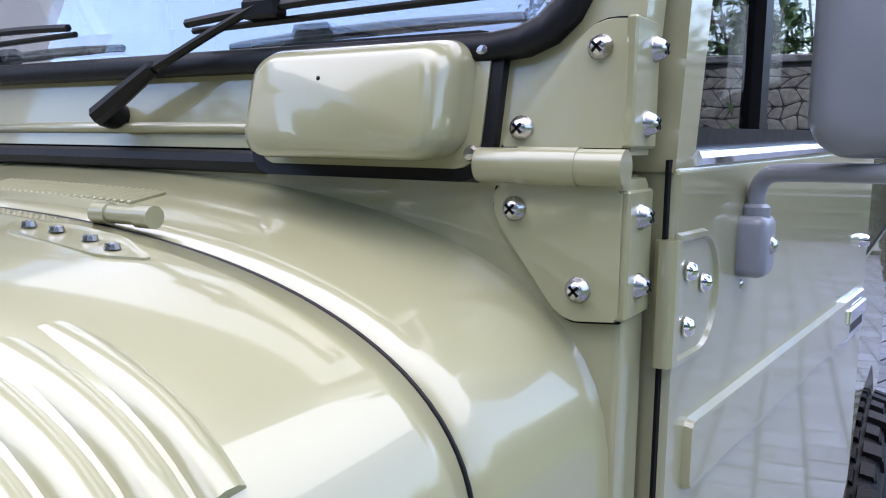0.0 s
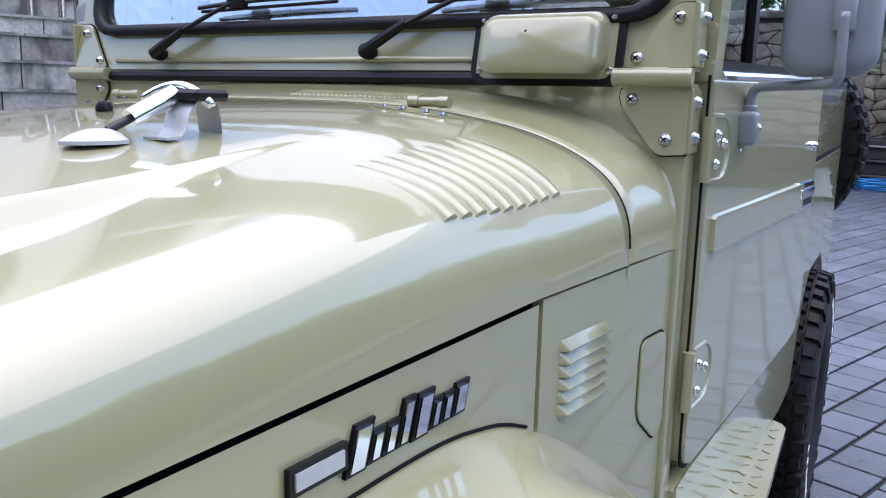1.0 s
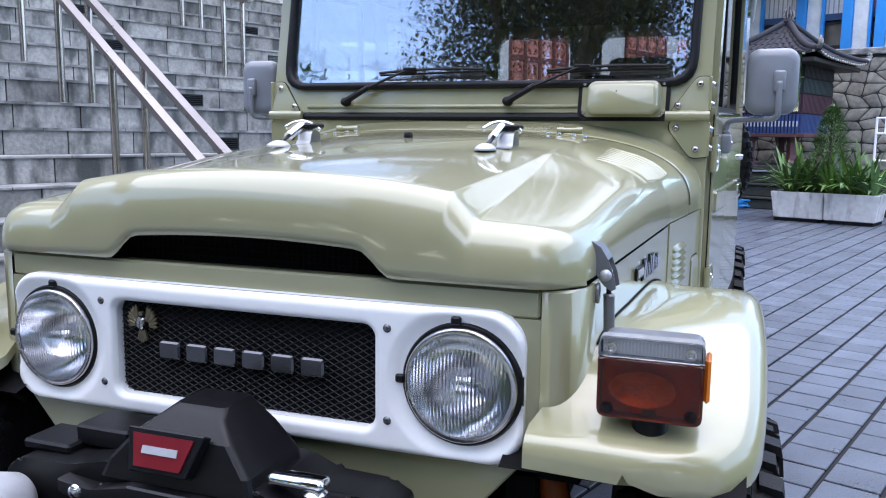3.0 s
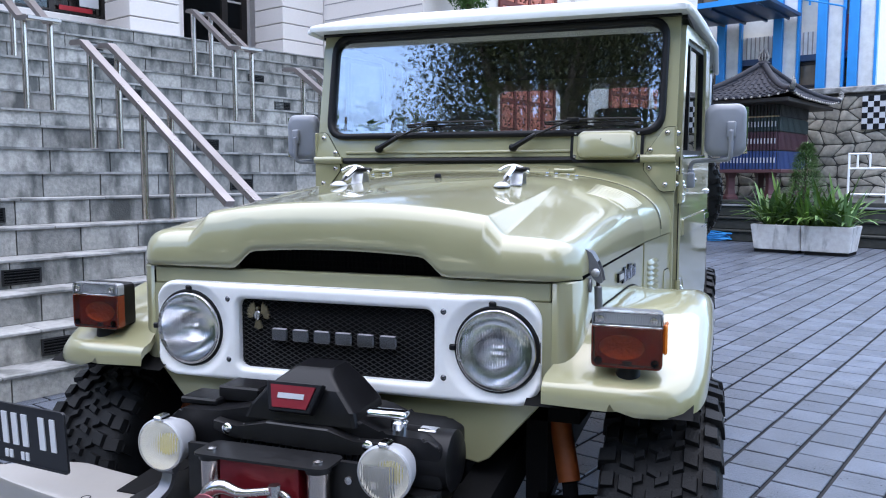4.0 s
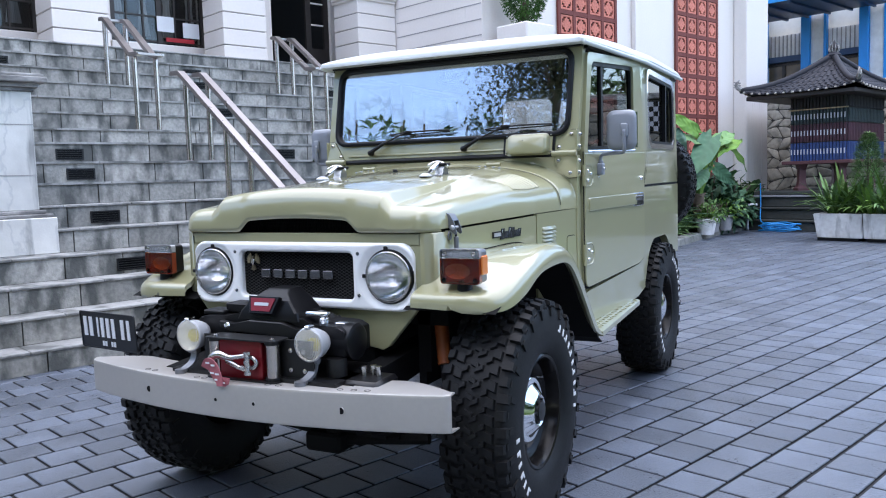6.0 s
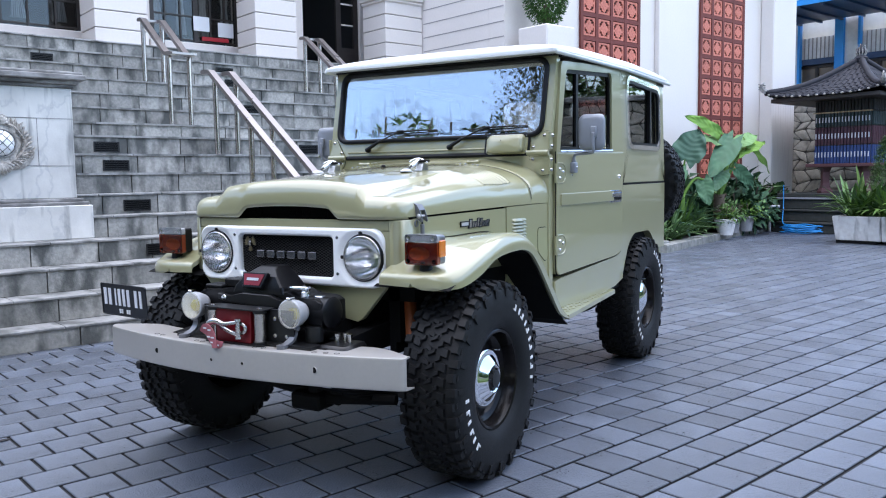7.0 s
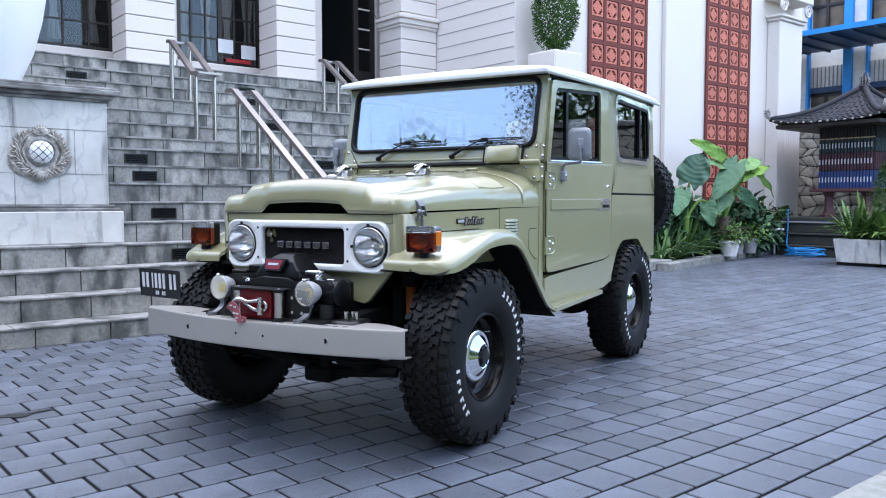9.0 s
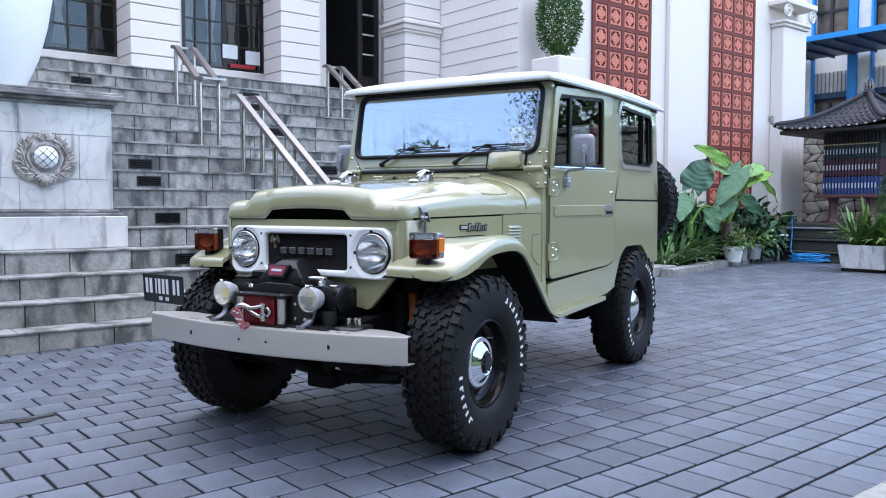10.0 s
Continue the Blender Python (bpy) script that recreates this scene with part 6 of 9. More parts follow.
for x in (-0.122, 0.118):
    cyl(bm := B(), (x, -0.60, 0.603), (x, -0.60, 0.712), 0.0225, seg=24)
    cp("roller", bm, POST_STEEL, winch, "polished steel roller", 40)
    for z0, z1 in ((0.712, 0.722), (0.594, 0.603)):
        cyl(bm := B(), (x, -0.60, z0), (x, -0.60, z1), 0.026, seg=20)
        cp("roller_cap", bm, BLACK_STEEL, winch, smooth=40)
    turned(bm := B(), [(0.010, 0), (0.010, 0.004), (0, 0.006)], (x, -0.60, 0.728), (0, 0, 1), 8)
    cp("roller_bolt", bm, STEEL, winch)
# clevis hook and strap
bm = B()
tube(bm, smooth_path([(0.040, -0.640, 0.678), (0.005, -0.645, 0.672), (-0.030, -0.648, 0.668), (-0.062, -0.650, 0.676), (-0.088, -0.652, 0.668), (-0.104, -0.652, 0.644), (-0.100, -0.652, 0.618), (-0.082, -0.652, 0.604)], 3), [0.008] * 6 + [0.011, 0.012, 0.013, 0.014, 0.015, 0.016, 0.016, 0.016, 0.015, 0.014, 0.013, 0.012, 0.010, 0.008, 0.006, 0.005], 10)
tube(bm, [(0.040, -0.640, 0.630), (0.005, -0.645, 0.640), (-0.035, -0.648, 0.660)], [0.008, 0.009, 0.011], 8)
hook = cp("winch_hook", bm, STEEL, winch, "forged grey clevis hook", True)
cyl(bm := B(), (0.048, -0.645, 0.622), (0.048, -0.645, 0.686), 0.008, seg=12)
cyl(bm, (0.048, -0.645, 0.682), (0.048, -0.645, 0.692), 0.012, seg=8)
cyl(bm, (0.048, -0.645, 0.615), (0.048, -0.645, 0.625), 0.012, seg=8)
cp("clevis_pin", bm, STEEL, winch, smooth=40)
tube(bm := B(), [(0.05 + 0.022 * math.cos(t), -0.63, 0.653 + 0.018 * math.sin(t)) for t in [2 * math.pi * i / 16 for i in range(16)]], 0.008, 8, closed=True)
cp("cable_eye", bm, STEEL, winch, smooth=True)


def webbing(pts, w, name, label):
    """A folded strip of webbing along a path."""
    path = smooth_path(pts, 4)
    lp = []
    for i, p in enumerate(path):
        d = (path[min(i + 1, len(path) - 1)] - path[max(i - 1, 0)]).normalized()
        n = Vector((d.z, 0.25, -d.x)) * w
        lp.append([p + n, p - n, p - n + Vector((0, 0.003, 0)), p + n + Vector((0, 0.003, 0))])
    rings(bm := B(), lp)
    strap = cp(name, bm, STRAP, winch, label, 60)
    for i in (len(path) // 4, len(path) // 2, 3 * len(path) // 4):
        p = path[i]
        box(bm := B(), p.x - 0.008, p.x + 0.008, p.y - 0.004, p.y - 0.003, p.z - 0.003, p.z + 0.003)
        part("strap_mark", bm, PLATE_WHITE, strap)


webbing([(-0.108, -0.672, 0.630), (-0.092, -0.676, 0.652), (-0.068, -0.678, 0.646), (-0.050, -0.680, 0.618), (-0.042, -0.682, 0.578)], 0.017, "hook_strap", "faded red webbing strap")
webbing([(-0.094, -0.668, 0.640), (-0.078, -0.672, 0.618), (-0.058, -0.675, 0.598), (-0.030, -0.676, 0.590), (-0.024, -0.674, 0.606)], 0.015, "strap_fold", "folded end of the strap")

# ---- off-road car: underside ----
for sx in (-1, 1):
    bm = B()
    rings(bm, [[(sx * 0.32, y, z), (sx * 0.40, y, z), (sx * 0.40, y, z + 0.10), (sx * 0.32, y, z + 0.10)] for y, z in ((-0.56, 0.49), (-0.2, 0.52), (0.2, 0.56), (1.0, 0.52), (2.0, 0.54), (3.0, 0.55))])
    cp("chassis_rail", bm, UNDER)
    for ya in (0.0, AXLE_R):
        bm = B()
        for k in range(5):
            L = 0.56 - k * 0.09
            rings(bm, [[(sx * 0.345, ya + t * L, 0.335 - k * 0.011 + 0.10 * abs(t) ** 2 * (L / 0.56) ** 2), (sx * 0.405, ya + t * L, 0.335 - k * 0.011 + 0.10 * abs(t) ** 2 * (L / 0.56) ** 2), (sx * 0.405, ya + t * L, 0.344 - k * 0.011 + 0.10 * abs(t) ** 2 * (L / 0.56) ** 2), (sx * 0.345, ya + t * L, 0.344 - k * 0.011 + 0.10 * abs(t) ** 2 * (L / 0.56) ** 2)] for t in [-1 + 2 * i / 12 for i in range(13)]])
        cp("leaf_spring", bm, UNDER, None, "black leaf spring pack")
    # orange damper in the wheel arch
    cyl(bm := B(), (sx * 0.485, -0.10, 0.76), (sx * 0.53, -0.16, 0.58), 0.026, seg=16)
    dm = cp("damper", bm, ORANGE, None, "rusty orange damper tube", 40)
    cyl(bm := B(), (sx * 0.53, -0.16, 0.58), (sx * 0.55, -0.18, 0.42), 0.018, seg=12)
    cp("damper_rod", bm, UNDER, dm)
    cyl(bm := B(), (sx * 0.45, 0.0, 0.40), (sx * 0.66, 0.0, 0.40), 0.07, 0.10, seg=20)
    cp("steering_knuckle", bm, UNDER)
    cp("inner_guard", box(B(), min(sx * 0.43, sx * 0.46), max(sx * 0.43, sx * 0.46), -0.17, 0.9, 0.50, 0.86), UNDER)
for ya in (0.0, AXLE_R):
    cyl(bm := B(), (-0.62, ya, 0.40), (0.62, ya, 0.40), 0.042, seg=16)
    ax = cp("axle", bm, UNDER)
    turned(bm := B(), [(0.05, -0.10), (0.12, -0.07), (0.145, 0.0), (0.12, 0.07), (0.05, 0.10)], (0.12 if ya == 0 else 0.0, ya - 0.03, 0.40), (0, 1, 0), 20)
    cp("differential", bm, UNDER, ax, smooth=40)
tube(bm := B(), [(-0.6, -0.22, 0.36), (0.6, -0.22, 0.36)], 0.018, 10)
cp("track_rod", bm, UNDER)
tube(bm := B(), [(-0.45, -0.30, 0.40), (0.25, -0.28, 0.31)], 0.026, 10)
cp("steering_damper", bm, UNDER)
bm = B()
box(bm, 0.05, 0.20, -0.36, -0.24, 0.27, 0.34, 0.01, 1)
tube(bm, [(0.18, -0.30, 0.31), (0.50, -0.24, 0.33)], 0.022, 8)
box(bm, 0.13, 0.18, -0.34, -0.30, 0.30, 0.52, 0.006, 1)
cp("steering_linkage", bm, UNDER)
cp("radiator", box(B(), -0.30, 0.30, -0.26, -0.22, 0.56, 1.02), UNDER)
cp("engine", box(B(), -0.24, 0.24, -0.1, 0.8, 0.45, 0.9, 0.02, 1), UNDER)
cp("gearbox", box(B(), -0.16, 0.16, 0.8, 1.7, 0.36, 0.55, 0.03, 1), UNDER)
cp("fuel_tank", box(B(), 0.2, 0.6, 1.2, 1.75, 0.42, 0.56, 0.03, 1), UNDER)
bm = B()
for i, (x, y) in enumerate(((0.385, -0.47), (0.41, -0.45), (0.435, -0.46))):
    cyl(bm, (x, y, 0.585), (x, y, 0.622), 0.010, seg=10)
    cyl(bm, (x, y, 0.622), (x, y, 0.632), 0.012, seg=6)
cp("steering_bolt", bm, STEEL)
bm = B()
box(bm, 0.28, 0.48, -0.55, -0.40, 0.53, 0.60, 0.012, 1)
cyl(bm, (0.30, -0.50, 0.60), (0.30, -0.50, 0.66), 0.035, seg=18)
cp("steering_box", bm, BLACK_STEEL, smooth=40)

# ---- off-road car: cabin ----
cp("cabin_floor", box(B(), -0.62, 0.62, 1.02, 2.95, 0.62, 0.70), INTERIOR)
bm = B()
prism(bm, fillet([(1.01, 1.10), (1.01, 1.36), (1.10, 1.385), (1.22, 1.34), (1.24, 1.12)], 0.03), "x", -0.645, 0.645)
cp("dashboard", bm, INTERIOR, label="black dashboard", smooth=40)
for x in (-0.35, 0.35):
    bm = B()
    box(bm, x - 0.24, x + 0.24, 1.52, 1.98, 0.86, 1.02, 0.04, 2)
    seat = cp("front_seat", bm, SEAT_GREY, None, "grey vinyl front seat", 40)
    bm = B()
    box(bm, x - 0.23, x + 0.23, 1.94, 2.06, 0.98, 1.42, 0.04, 2)
    for v in bm.verts:
        v.co.y += 0.2 * (v.co.z - 1.0)
    cp("backrest", bm, SEAT_GREY, seat, smooth=40)
    box(bm := B(), x - 0.12, x + 0.12, 2.06, 2.14, 1.44, 1.60, 0.035, 2)
    cp("headrest", bm, SEAT_GREY, seat, smooth=40)
bm = B()
tube(bm, [Vector((0.33, 1.38, 1.32)) + Matrix.Rotation(radians(35), 3, "X") @ Vector((0.19 * math.cos(t), 0, 0.19 * math.sin(t))) for t in [2 * math.pi * i / 32 for i in range(32)]], 0.012, 8, closed=True)
for a in (0.5, math.pi - 0.5, -math.pi / 2):
    tube(bm, [(0.33, 1.38, 1.32), Vector((0.33, 1.38, 1.32)) + Matrix.Rotation(radians(35), 3, "X") @ Vector((0.18 * math.cos(a), 0, 0.18 * math.sin(a)))], 0.008, 6)
tube(bm, [(0.33, 1.38, 1.32), (0.33, 1.15, 1.2)], 0.025, 8)
cp("steering_wheel", bm, BLACK_PLASTIC, smooth=True)
cp("rear_bench", box(B(), -0.55, 0.55, 2.45, 2.85, 0.85, 1.15, 0.04, 2), SEAT_GREY)
bm = B()
box(bm, -0.09, 0.09, 1.10, 1.13, 1.72, 1.78, 0.015, 2)
cp("inner_mirror", bm, BLACK_PLASTIC)

# ---- steps, slab by slab ----
stairs = empty("stairs", "wide flight of weathered grey stone steps", "stairs", SITE, kind="structure")
core = B()
for k in range(1, STEPS + 1):
    y1 = step_y(k + 1) + 0.1 if k < STEPS else step_y(16) + 0.3
    box(core, -9.0, RET_X - 0.01, step_y(k) + 0.02, y1, -0.1 if k == 1 else step_z(k - 1) - 0.05, step_z(k) - 0.02)
part("core", core, MORTAR, stairs)
rng = random.Random(5)
riser_far, tread_far = B(), B()
for k in range(1, STEPS + 1):
    z0 = 0.0 if k == 1 else step_z(k - 1)
    h = step_z(k) - z0 - 0.02
    L = 0.5
    x = -9.0 + rng.random() * 0.4
    while x < RET_X - 0.05:
        l = min(L + rng.uniform(-0.06, 0.06), RET_X - 0.02 - x)
        near = -0.7 < x < 4.6
        bm = B() if near else riser_far
        j = rng.uniform(-0.003, 0.003)
        box(bm, x, x + l - 0.010, step_y(k) + j, step_y(k) + 0.03, z0 + 0.001, z0 + h - 0.001)
        if near:
            part("riser_slab", bm, STAIR, stairs)
        x += l
    if k <= 6 or k == 16:
        x = -9.0 + rng.random() * 0.4
        d = (step_y(k + 1) - step_y(k) + 0.02) if k < STEPS else 0.4
        while x < RET_X - 0.05:
            l = min(0.62 + rng.uniform(-0.05, 0.05), RET_X - 0.02 - x)
            near = -1.6 < x < 3.6
            bm = B() if near else tread_far
            box(bm, x, x + l - 0.005, step_y(k) - 0.018, step_y(k) + d - 0.02, step_z(k) - 0.02, step_z(k) + rng.uniform(-0.001, 0.001), 0.004, 1)
            if near:
                part("tread_slab", bm, NOSING, stairs)
            x += l
    else:
        x = -9.0
        while x < RET_X - 0.05:
            l = min(0.62, RET_X - 0.02 - x)
            near = -0.7 < x < 6.0
            bm = B() if near else tread_far
            box(bm, x, x + l - 0.005, step_y(k) - 0.018, step_y(k) + 0.28 + (0.6 if k == 9 else 0), step_z(k) - 0.02, step_z(k))
            if near:
                part("tread_slab", bm, NOSING, stairs)
            x += l
tagged(part("riser_slabs", riser_far, STAIR, stairs), kind="stuff")
tagged(part("tread_slabs", tread_far, NOSING, stairs), kind="stuff")

# ---- portico windows, door and small things ----
def sp(name, bm, mat, parent, label="", smooth=False):
    return part(name, bm, mat, parent, label, smooth)


def window_unit(x0, x1, z0, z1, y, sign=False):
    e = empty("window", "dark timber window with small panes and tied white curtains", "window", SITE, "portico windows", "structure")
    sp("sill", box(B(), x0 - 0.05, x1 + 0.05, y - 0.12, y + 0.02, z0 - 0.14, z0, 0.01, 1), WALL_WHITE, e)
    for a, b, c, d in ((x0, x0 + 0.07, z0, z1), (x1 - 0.07, x1, z0, z1)):
        sp("window_frame", box(B(), a, b, y + 0.02, y + 0.1, c, d), DARK_WOOD, e)
    n = 6
    for i in range(1, n):
        x = x0 + (x1 - x0) * i / n
        w = 0.035 if i == 3 else 0.012
        sp("mullion", box(B(), x - w, x + w, y + 0.03, y + 0.075, z0, z1), DARK_WOOD, e)
    z = z0 + 0.06
    while z < z1:
        sp("glazing_bar", box(B(), x0 + 0.07, x1 - 0.07, y + 0.034, y + 0.07, z - 0.012, z + 0.012), DARK_WOOD, e)
        z += 0.36
    pn = sp("pane", box(B(), x0 + 0.07, x1 - 0.07, y + 0.05, y + 0.054, z0, z1), PANE_GLASS, e)
    pn.visible_shadow = False
    for k in range(4):
        cx = x0 + (x1 - x0) * (k + 0.5) / 4
        bm = B()
        lp = []
        for zz, w in ((z0 + 0.15, 0.10), (z0 + 0.55, 0.05), (z0 + 0.62, 0.045), (z0 + 0.9, 0.08), (z0 + 1.6, 0.14), (z1, 0.15)):
            lp.append([(cx + w * (-1 + 2 * i / 24), y + 0.16 + 0.014 * math.sin(i * 1.9), zz) for i in range(25)] + [(cx + w * (1 - 2 * i / 24), y + 0.18 + 0.014 * math.sin((24 - i) * 1.9), zz) for i in range(25)])
        rings(bm, lp)
        sp("curtain", bm, CURTAIN, e, "tied white curtain", True)
    return e


window_unit(-0.4, 1.72, TOP + 0.3, 7.0, BACK_Y)
window_unit(2.67, 4.12, TOP + 0.3, 7.0, BACK_Y)
for x, z in ((3.48, TOP + 0.62), (3.88, TOP + 0.56)):
    tagged(part("paper_notice", box(B(), x - 0.13, x + 0.13, BACK_Y + 0.012, BACK_Y + 0.016, z - 0.11, z + 0.11), PLATE_WHITE, m=SITE), "white paper notice taped to the window", "notice", "notices")
tagged(part("red_sign", box(B(), 3.48, 3.92, BACK_Y + 0.008, BACK_Y + 0.014, TOP + 0.37, TOP + 0.43), material("red_sign", (0.4, 0.02, 0.03), rough=0.5), m=SITE), "narrow red sign strip on the window", "sign")
dr = empty("door_1", "dark doorway with a glazed timber leaf standing open", "door", SITE, kind="structure")
sp("door_frame", box(B(), 6.44, 6.54, BACK_Y - 0.02, BACK_Y + 0.1, TOP, 6.2), WALL_WHITE, dr)
bm = B()
loop_frame(bm, [(5.98, TOP + 0.02), (6.44, TOP + 0.02), (6.44, 5.6), (5.98, 5.6)], [(6.08, TOP + 0.5), (6.34, TOP + 0.5), (6.34, 5.45), (6.08, 5.45)], "y", BACK_Y + 0.05, BACK_Y + 0.1)
sp("door_leaf", bm, DARK_WOOD, dr, "dark timber glazed door leaf")
for i in range(5):
    z = TOP + 0.9 + i * 0.36
    sp("glazing_bar", box(B(), 6.08, 6.34, BACK_Y + 0.06, BACK_Y + 0.09, z - 0.012, z + 0.012), WALL_WHITE, dr)
turned(bm := B(), [(0.10, 0), (0.105, 0.02), (0.13, 0.85), (0.15, 1.0), (0.16, 1.02), (0.14, 1.02), (0.12, 0.9), (0, 0.9)], (6.62, 8.75, TOP), (0, 0, 1), 28)
tagged(part("floor_vase", bm, GREY_MIRROR, None, smooth=40, m=SITE), "tall pale grey floor vase beside the doorway", "vase")
rv = random.Random(8)
bm = B()
for i in range(22):
    a, t = rv.uniform(0, 6.28), rv.uniform(0.1, 0.4)
    tube(bm, [(6.62, 8.75, TOP + 1.0), (6.62 + t * 0.5 * math.cos(a), 8.75 + t * 0.5 * math.sin(a), TOP + 1.3), (6.62 + t * math.cos(a), 8.75 + t * math.sin(a), TOP + 1.3 + rv.uniform(0.2, 0.5))], 0.006, 4)
tagged(part("dry_branches", bm, BARK, m=SITE), "bunch of dry twigs in the tall vase", "twigs")
# capital band on the corner pier
cb = empty("pier_capital", "white moulded capital on the corner pier", "capital", SITE, kind="structure")
for z0, z1, o in ((4.14, 4.19, 0.03), (4.19, 4.28, 0.06), (4.28, 4.34, 0.10)):
    sp("moulding", box(B(), 6.2 - o, 6.985, 7.9 - o, 8.55, z0, z1, 0.01, 1), WALL_WHITE, cb)

# ---- vents and handrails on the steps ----
def step_vent(x, k):
    e = empty("step_vent", "small dark louvred vent set in a step riser", "vent", SITE, "step vents")
    y, z = step_y(k), step_z(k) - 0.115
    sp("back", box(B(), x - 0.125, x + 0.125, y - 0.002, y + 0.004, z - 0.052, z + 0.052), UNDER, e)
    bm = B()
    loop_frame(bm, [(x - 0.125, z - 0.052), (x + 0.125, z - 0.052), (x + 0.125, z + 0.052), (x - 0.125, z + 0.052)], [(x - 0.112, z - 0.04), (x + 0.112, z - 0.04), (x + 0.112, z + 0.04), (x - 0.112, z + 0.04)], "y", y - 0.012, y - 0.002)
    sp("vent_frame", bm, BLACK_STEEL, e)
    for i in range(4):
        zz = z - 0.028 + i * 0.019
        bm = B()
        box(bm, x - 0.112, x + 0.112, y - 0.010, y - 0.002, zz - 0.003, zz + 0.003)
        sp("vent_slat", bm, BLACK_STEEL, e)


for x, ks in ((0.75, (2, 4, 6, 8, 9, 15)), (3.08, (7, 9, 12, 14, 15)), (5.14, (9, 12, 14)), (-1.55, (13, 15))):
    for k in ks:
        step_vent(x, k)


def bar(bm, a, b, w, h):
    """A flat bar from a to b."""
    d, r, up = frame_axes(Vector(b) - Vector(a))
    rings(bm, [[Vector(p) + r * (sx * w / 2) + up * (sz * h / 2) for sx, sz in ((-1, -1), (1, -1), (1, 1), (-1, 1))] for p in (a, b)])
    return bm


def handrail(x, posts, path, label):
    e = empty("handrail", label, "handrail", SITE, "step handrails")
    for dx in (0.0, 0.24):
        for y, z0, z1 in posts:
            cyl(bm := B(), (x + dx, y, z0), (x + dx, y, z1), 0.028, seg=16)
            sp("post", bm, POST_STEEL, e, smooth=40)
            turned(bm := B(), [(0.042, 0), (0.042, 0.004), (0.03, 0.008)], (x + dx, y, z0), (0, 0, 1), 16)
            sp("post_foot", bm, RAIL_STEEL, e)
        for a, b in zip(path, path[1:]):
            bar(bm := B(), (x + dx, *a), (x + dx, *b), 0.072, 0.045)
            sp("rail_bar", bm, RAIL_STEEL, e)
    for y, z in (path[0], path[-1]):
        if posts[0][2] > 2.9 or (y, z) == path[0]:
            box(bm := B(), x - 0.03, x + 0.27, y - 0.03, y + 0.03, z - 0.012, z + 0.012)
            sp("end_bar", bm, RAIL_STEEL, e)


for x in (-0.48, 1.82, 4.12):
    y0, y1 = step_y(13) + 0.10, step_y(10) + 0.10
    z0, z1 = step_z(13), step_z(10)
    handrail(x, [(y0, z0, z0 + 0.74), (y1, z1, z1 + 0.80)], [(y0 + 0.08, z0 + 0.77), (y0 - 0.02, z0 + 0.76), (y1 + 0.06, z1 + 0.83), (y1 - 0.14, z1 + 0.815)], "double brushed steel handrail on the upper steps")
for x in (1.86, 4.16):
    y0, y1 = step_y(8) + 0.10, step_y(5) + 0.10
    z0, z1 = step_z(8), step_z(5)
    handrail(x, [(y0, z0, 2.29), (y1, z1, 1.78)], [(y0 + 0.27, 2.39), (y0 + 0.10, 2.38), (3.25, 1.075)], "double brushed steel handrail on the lower steps")

# ---- pedestal with wreath emblem and great white pot ----
ped = empty("pedestal", "veined white stone pedestal with weathered cornice", "pedestal", SITE)
PY = 4.22
for nm, x0, x1, y0, z0, z1, mat in (("plinth", -2.6, 0.27, PY, step_z(4), 1.02, MARBLE), ("shaft", -2.5, 0.17, PY + 0.10, 1.08, 2.02, MARBLE)):
    sp(nm, box(B(), x0, x1, y0, PY + 1.75, z0, z1, 0.006, 1), mat, ped)
for z0, z1, o in ((1.02, 1.05, -0.02), (1.05, 1.08, -0.06)):
    sp("base_moulding", box(B(), -2.6 - o, 0.27 + o, PY - o, PY + 1.75, z0, z1, 0.008, 2), CORNICE, ped)
for z0, z1, o in ((2.02, 2.05, 0.02), (2.05, 2.085, 0.05), (2.085, 2.13, 0.10), (2.13, 2.155, 0.08)):
    sp("cornice", box(B(), -2.5 - o, 0.17 + o, PY + 0.10 - o, PY + 1.75, z0, z1, 0.008, 2), CORNICE, ped)
for x, z0, z1 in ((-0.62, 1.08, 1.36), (-0.12, 1.36, 1.76), (-0.62, 1.76, 2.02)):
    sp("slab_joint", box(B(), x - 0.003, x + 0.003, PY + 0.097, PY + 0.1, z0, z1), CORNICE, ped)
for z in (1.36, 1.76):
    sp("slab_joint", box(B(), -2.5, 0.17, PY + 0.0972, PY + 0.1, z - 0.003, z + 0.003), CORNICE, ped)
# dark second tone puts the shade of carved crevices into the stone's colour
WREATH = material("carved_stone", (0.74, 0.69, 0.62), rough=0.7, second=(0.10, 0.088, 0.075), grain=55, blotch=14, bump=0.3, bump_scale=80)
EC = Vector((-0.41, PY + 0.10, 1.545))
em = empty("wall_emblem", "carved stone wreath round a white latticed globe", "emblem", SITE)
bm = B()
pear = []
for i in range(72):
    a = 2 * math.pi * i / 72
    k = 0.150 + 0.045 * max(0.0, math.sin(a)) ** 4 + 0.03 * max(0.0, -math.sin(a)) ** 3 + 0.006 * math.cos(6 * a)
    pear.append((k * math.cos(a), k * math.sin(a)))
rings(bm, [[EC + Vector((x * k, -d, z * k)) for x, z in pear] for d, k in ((0.001, 1.02), (0.030, 1.0), (0.042, 0.95), (0.036, 0.86), (0.034, 0.72))])
sp("cartouche", bm, WREATH, em, smooth=40)
turned(bm := B(), [(0.124, 0.030), (0.123, 0.048), (0.116, 0.055), (0.109, 0.050), (0.107, 0.0)], EC, (0, -1, 0), 40, cap=False)
sp("ring", bm, CORNICE, em, smooth=50)
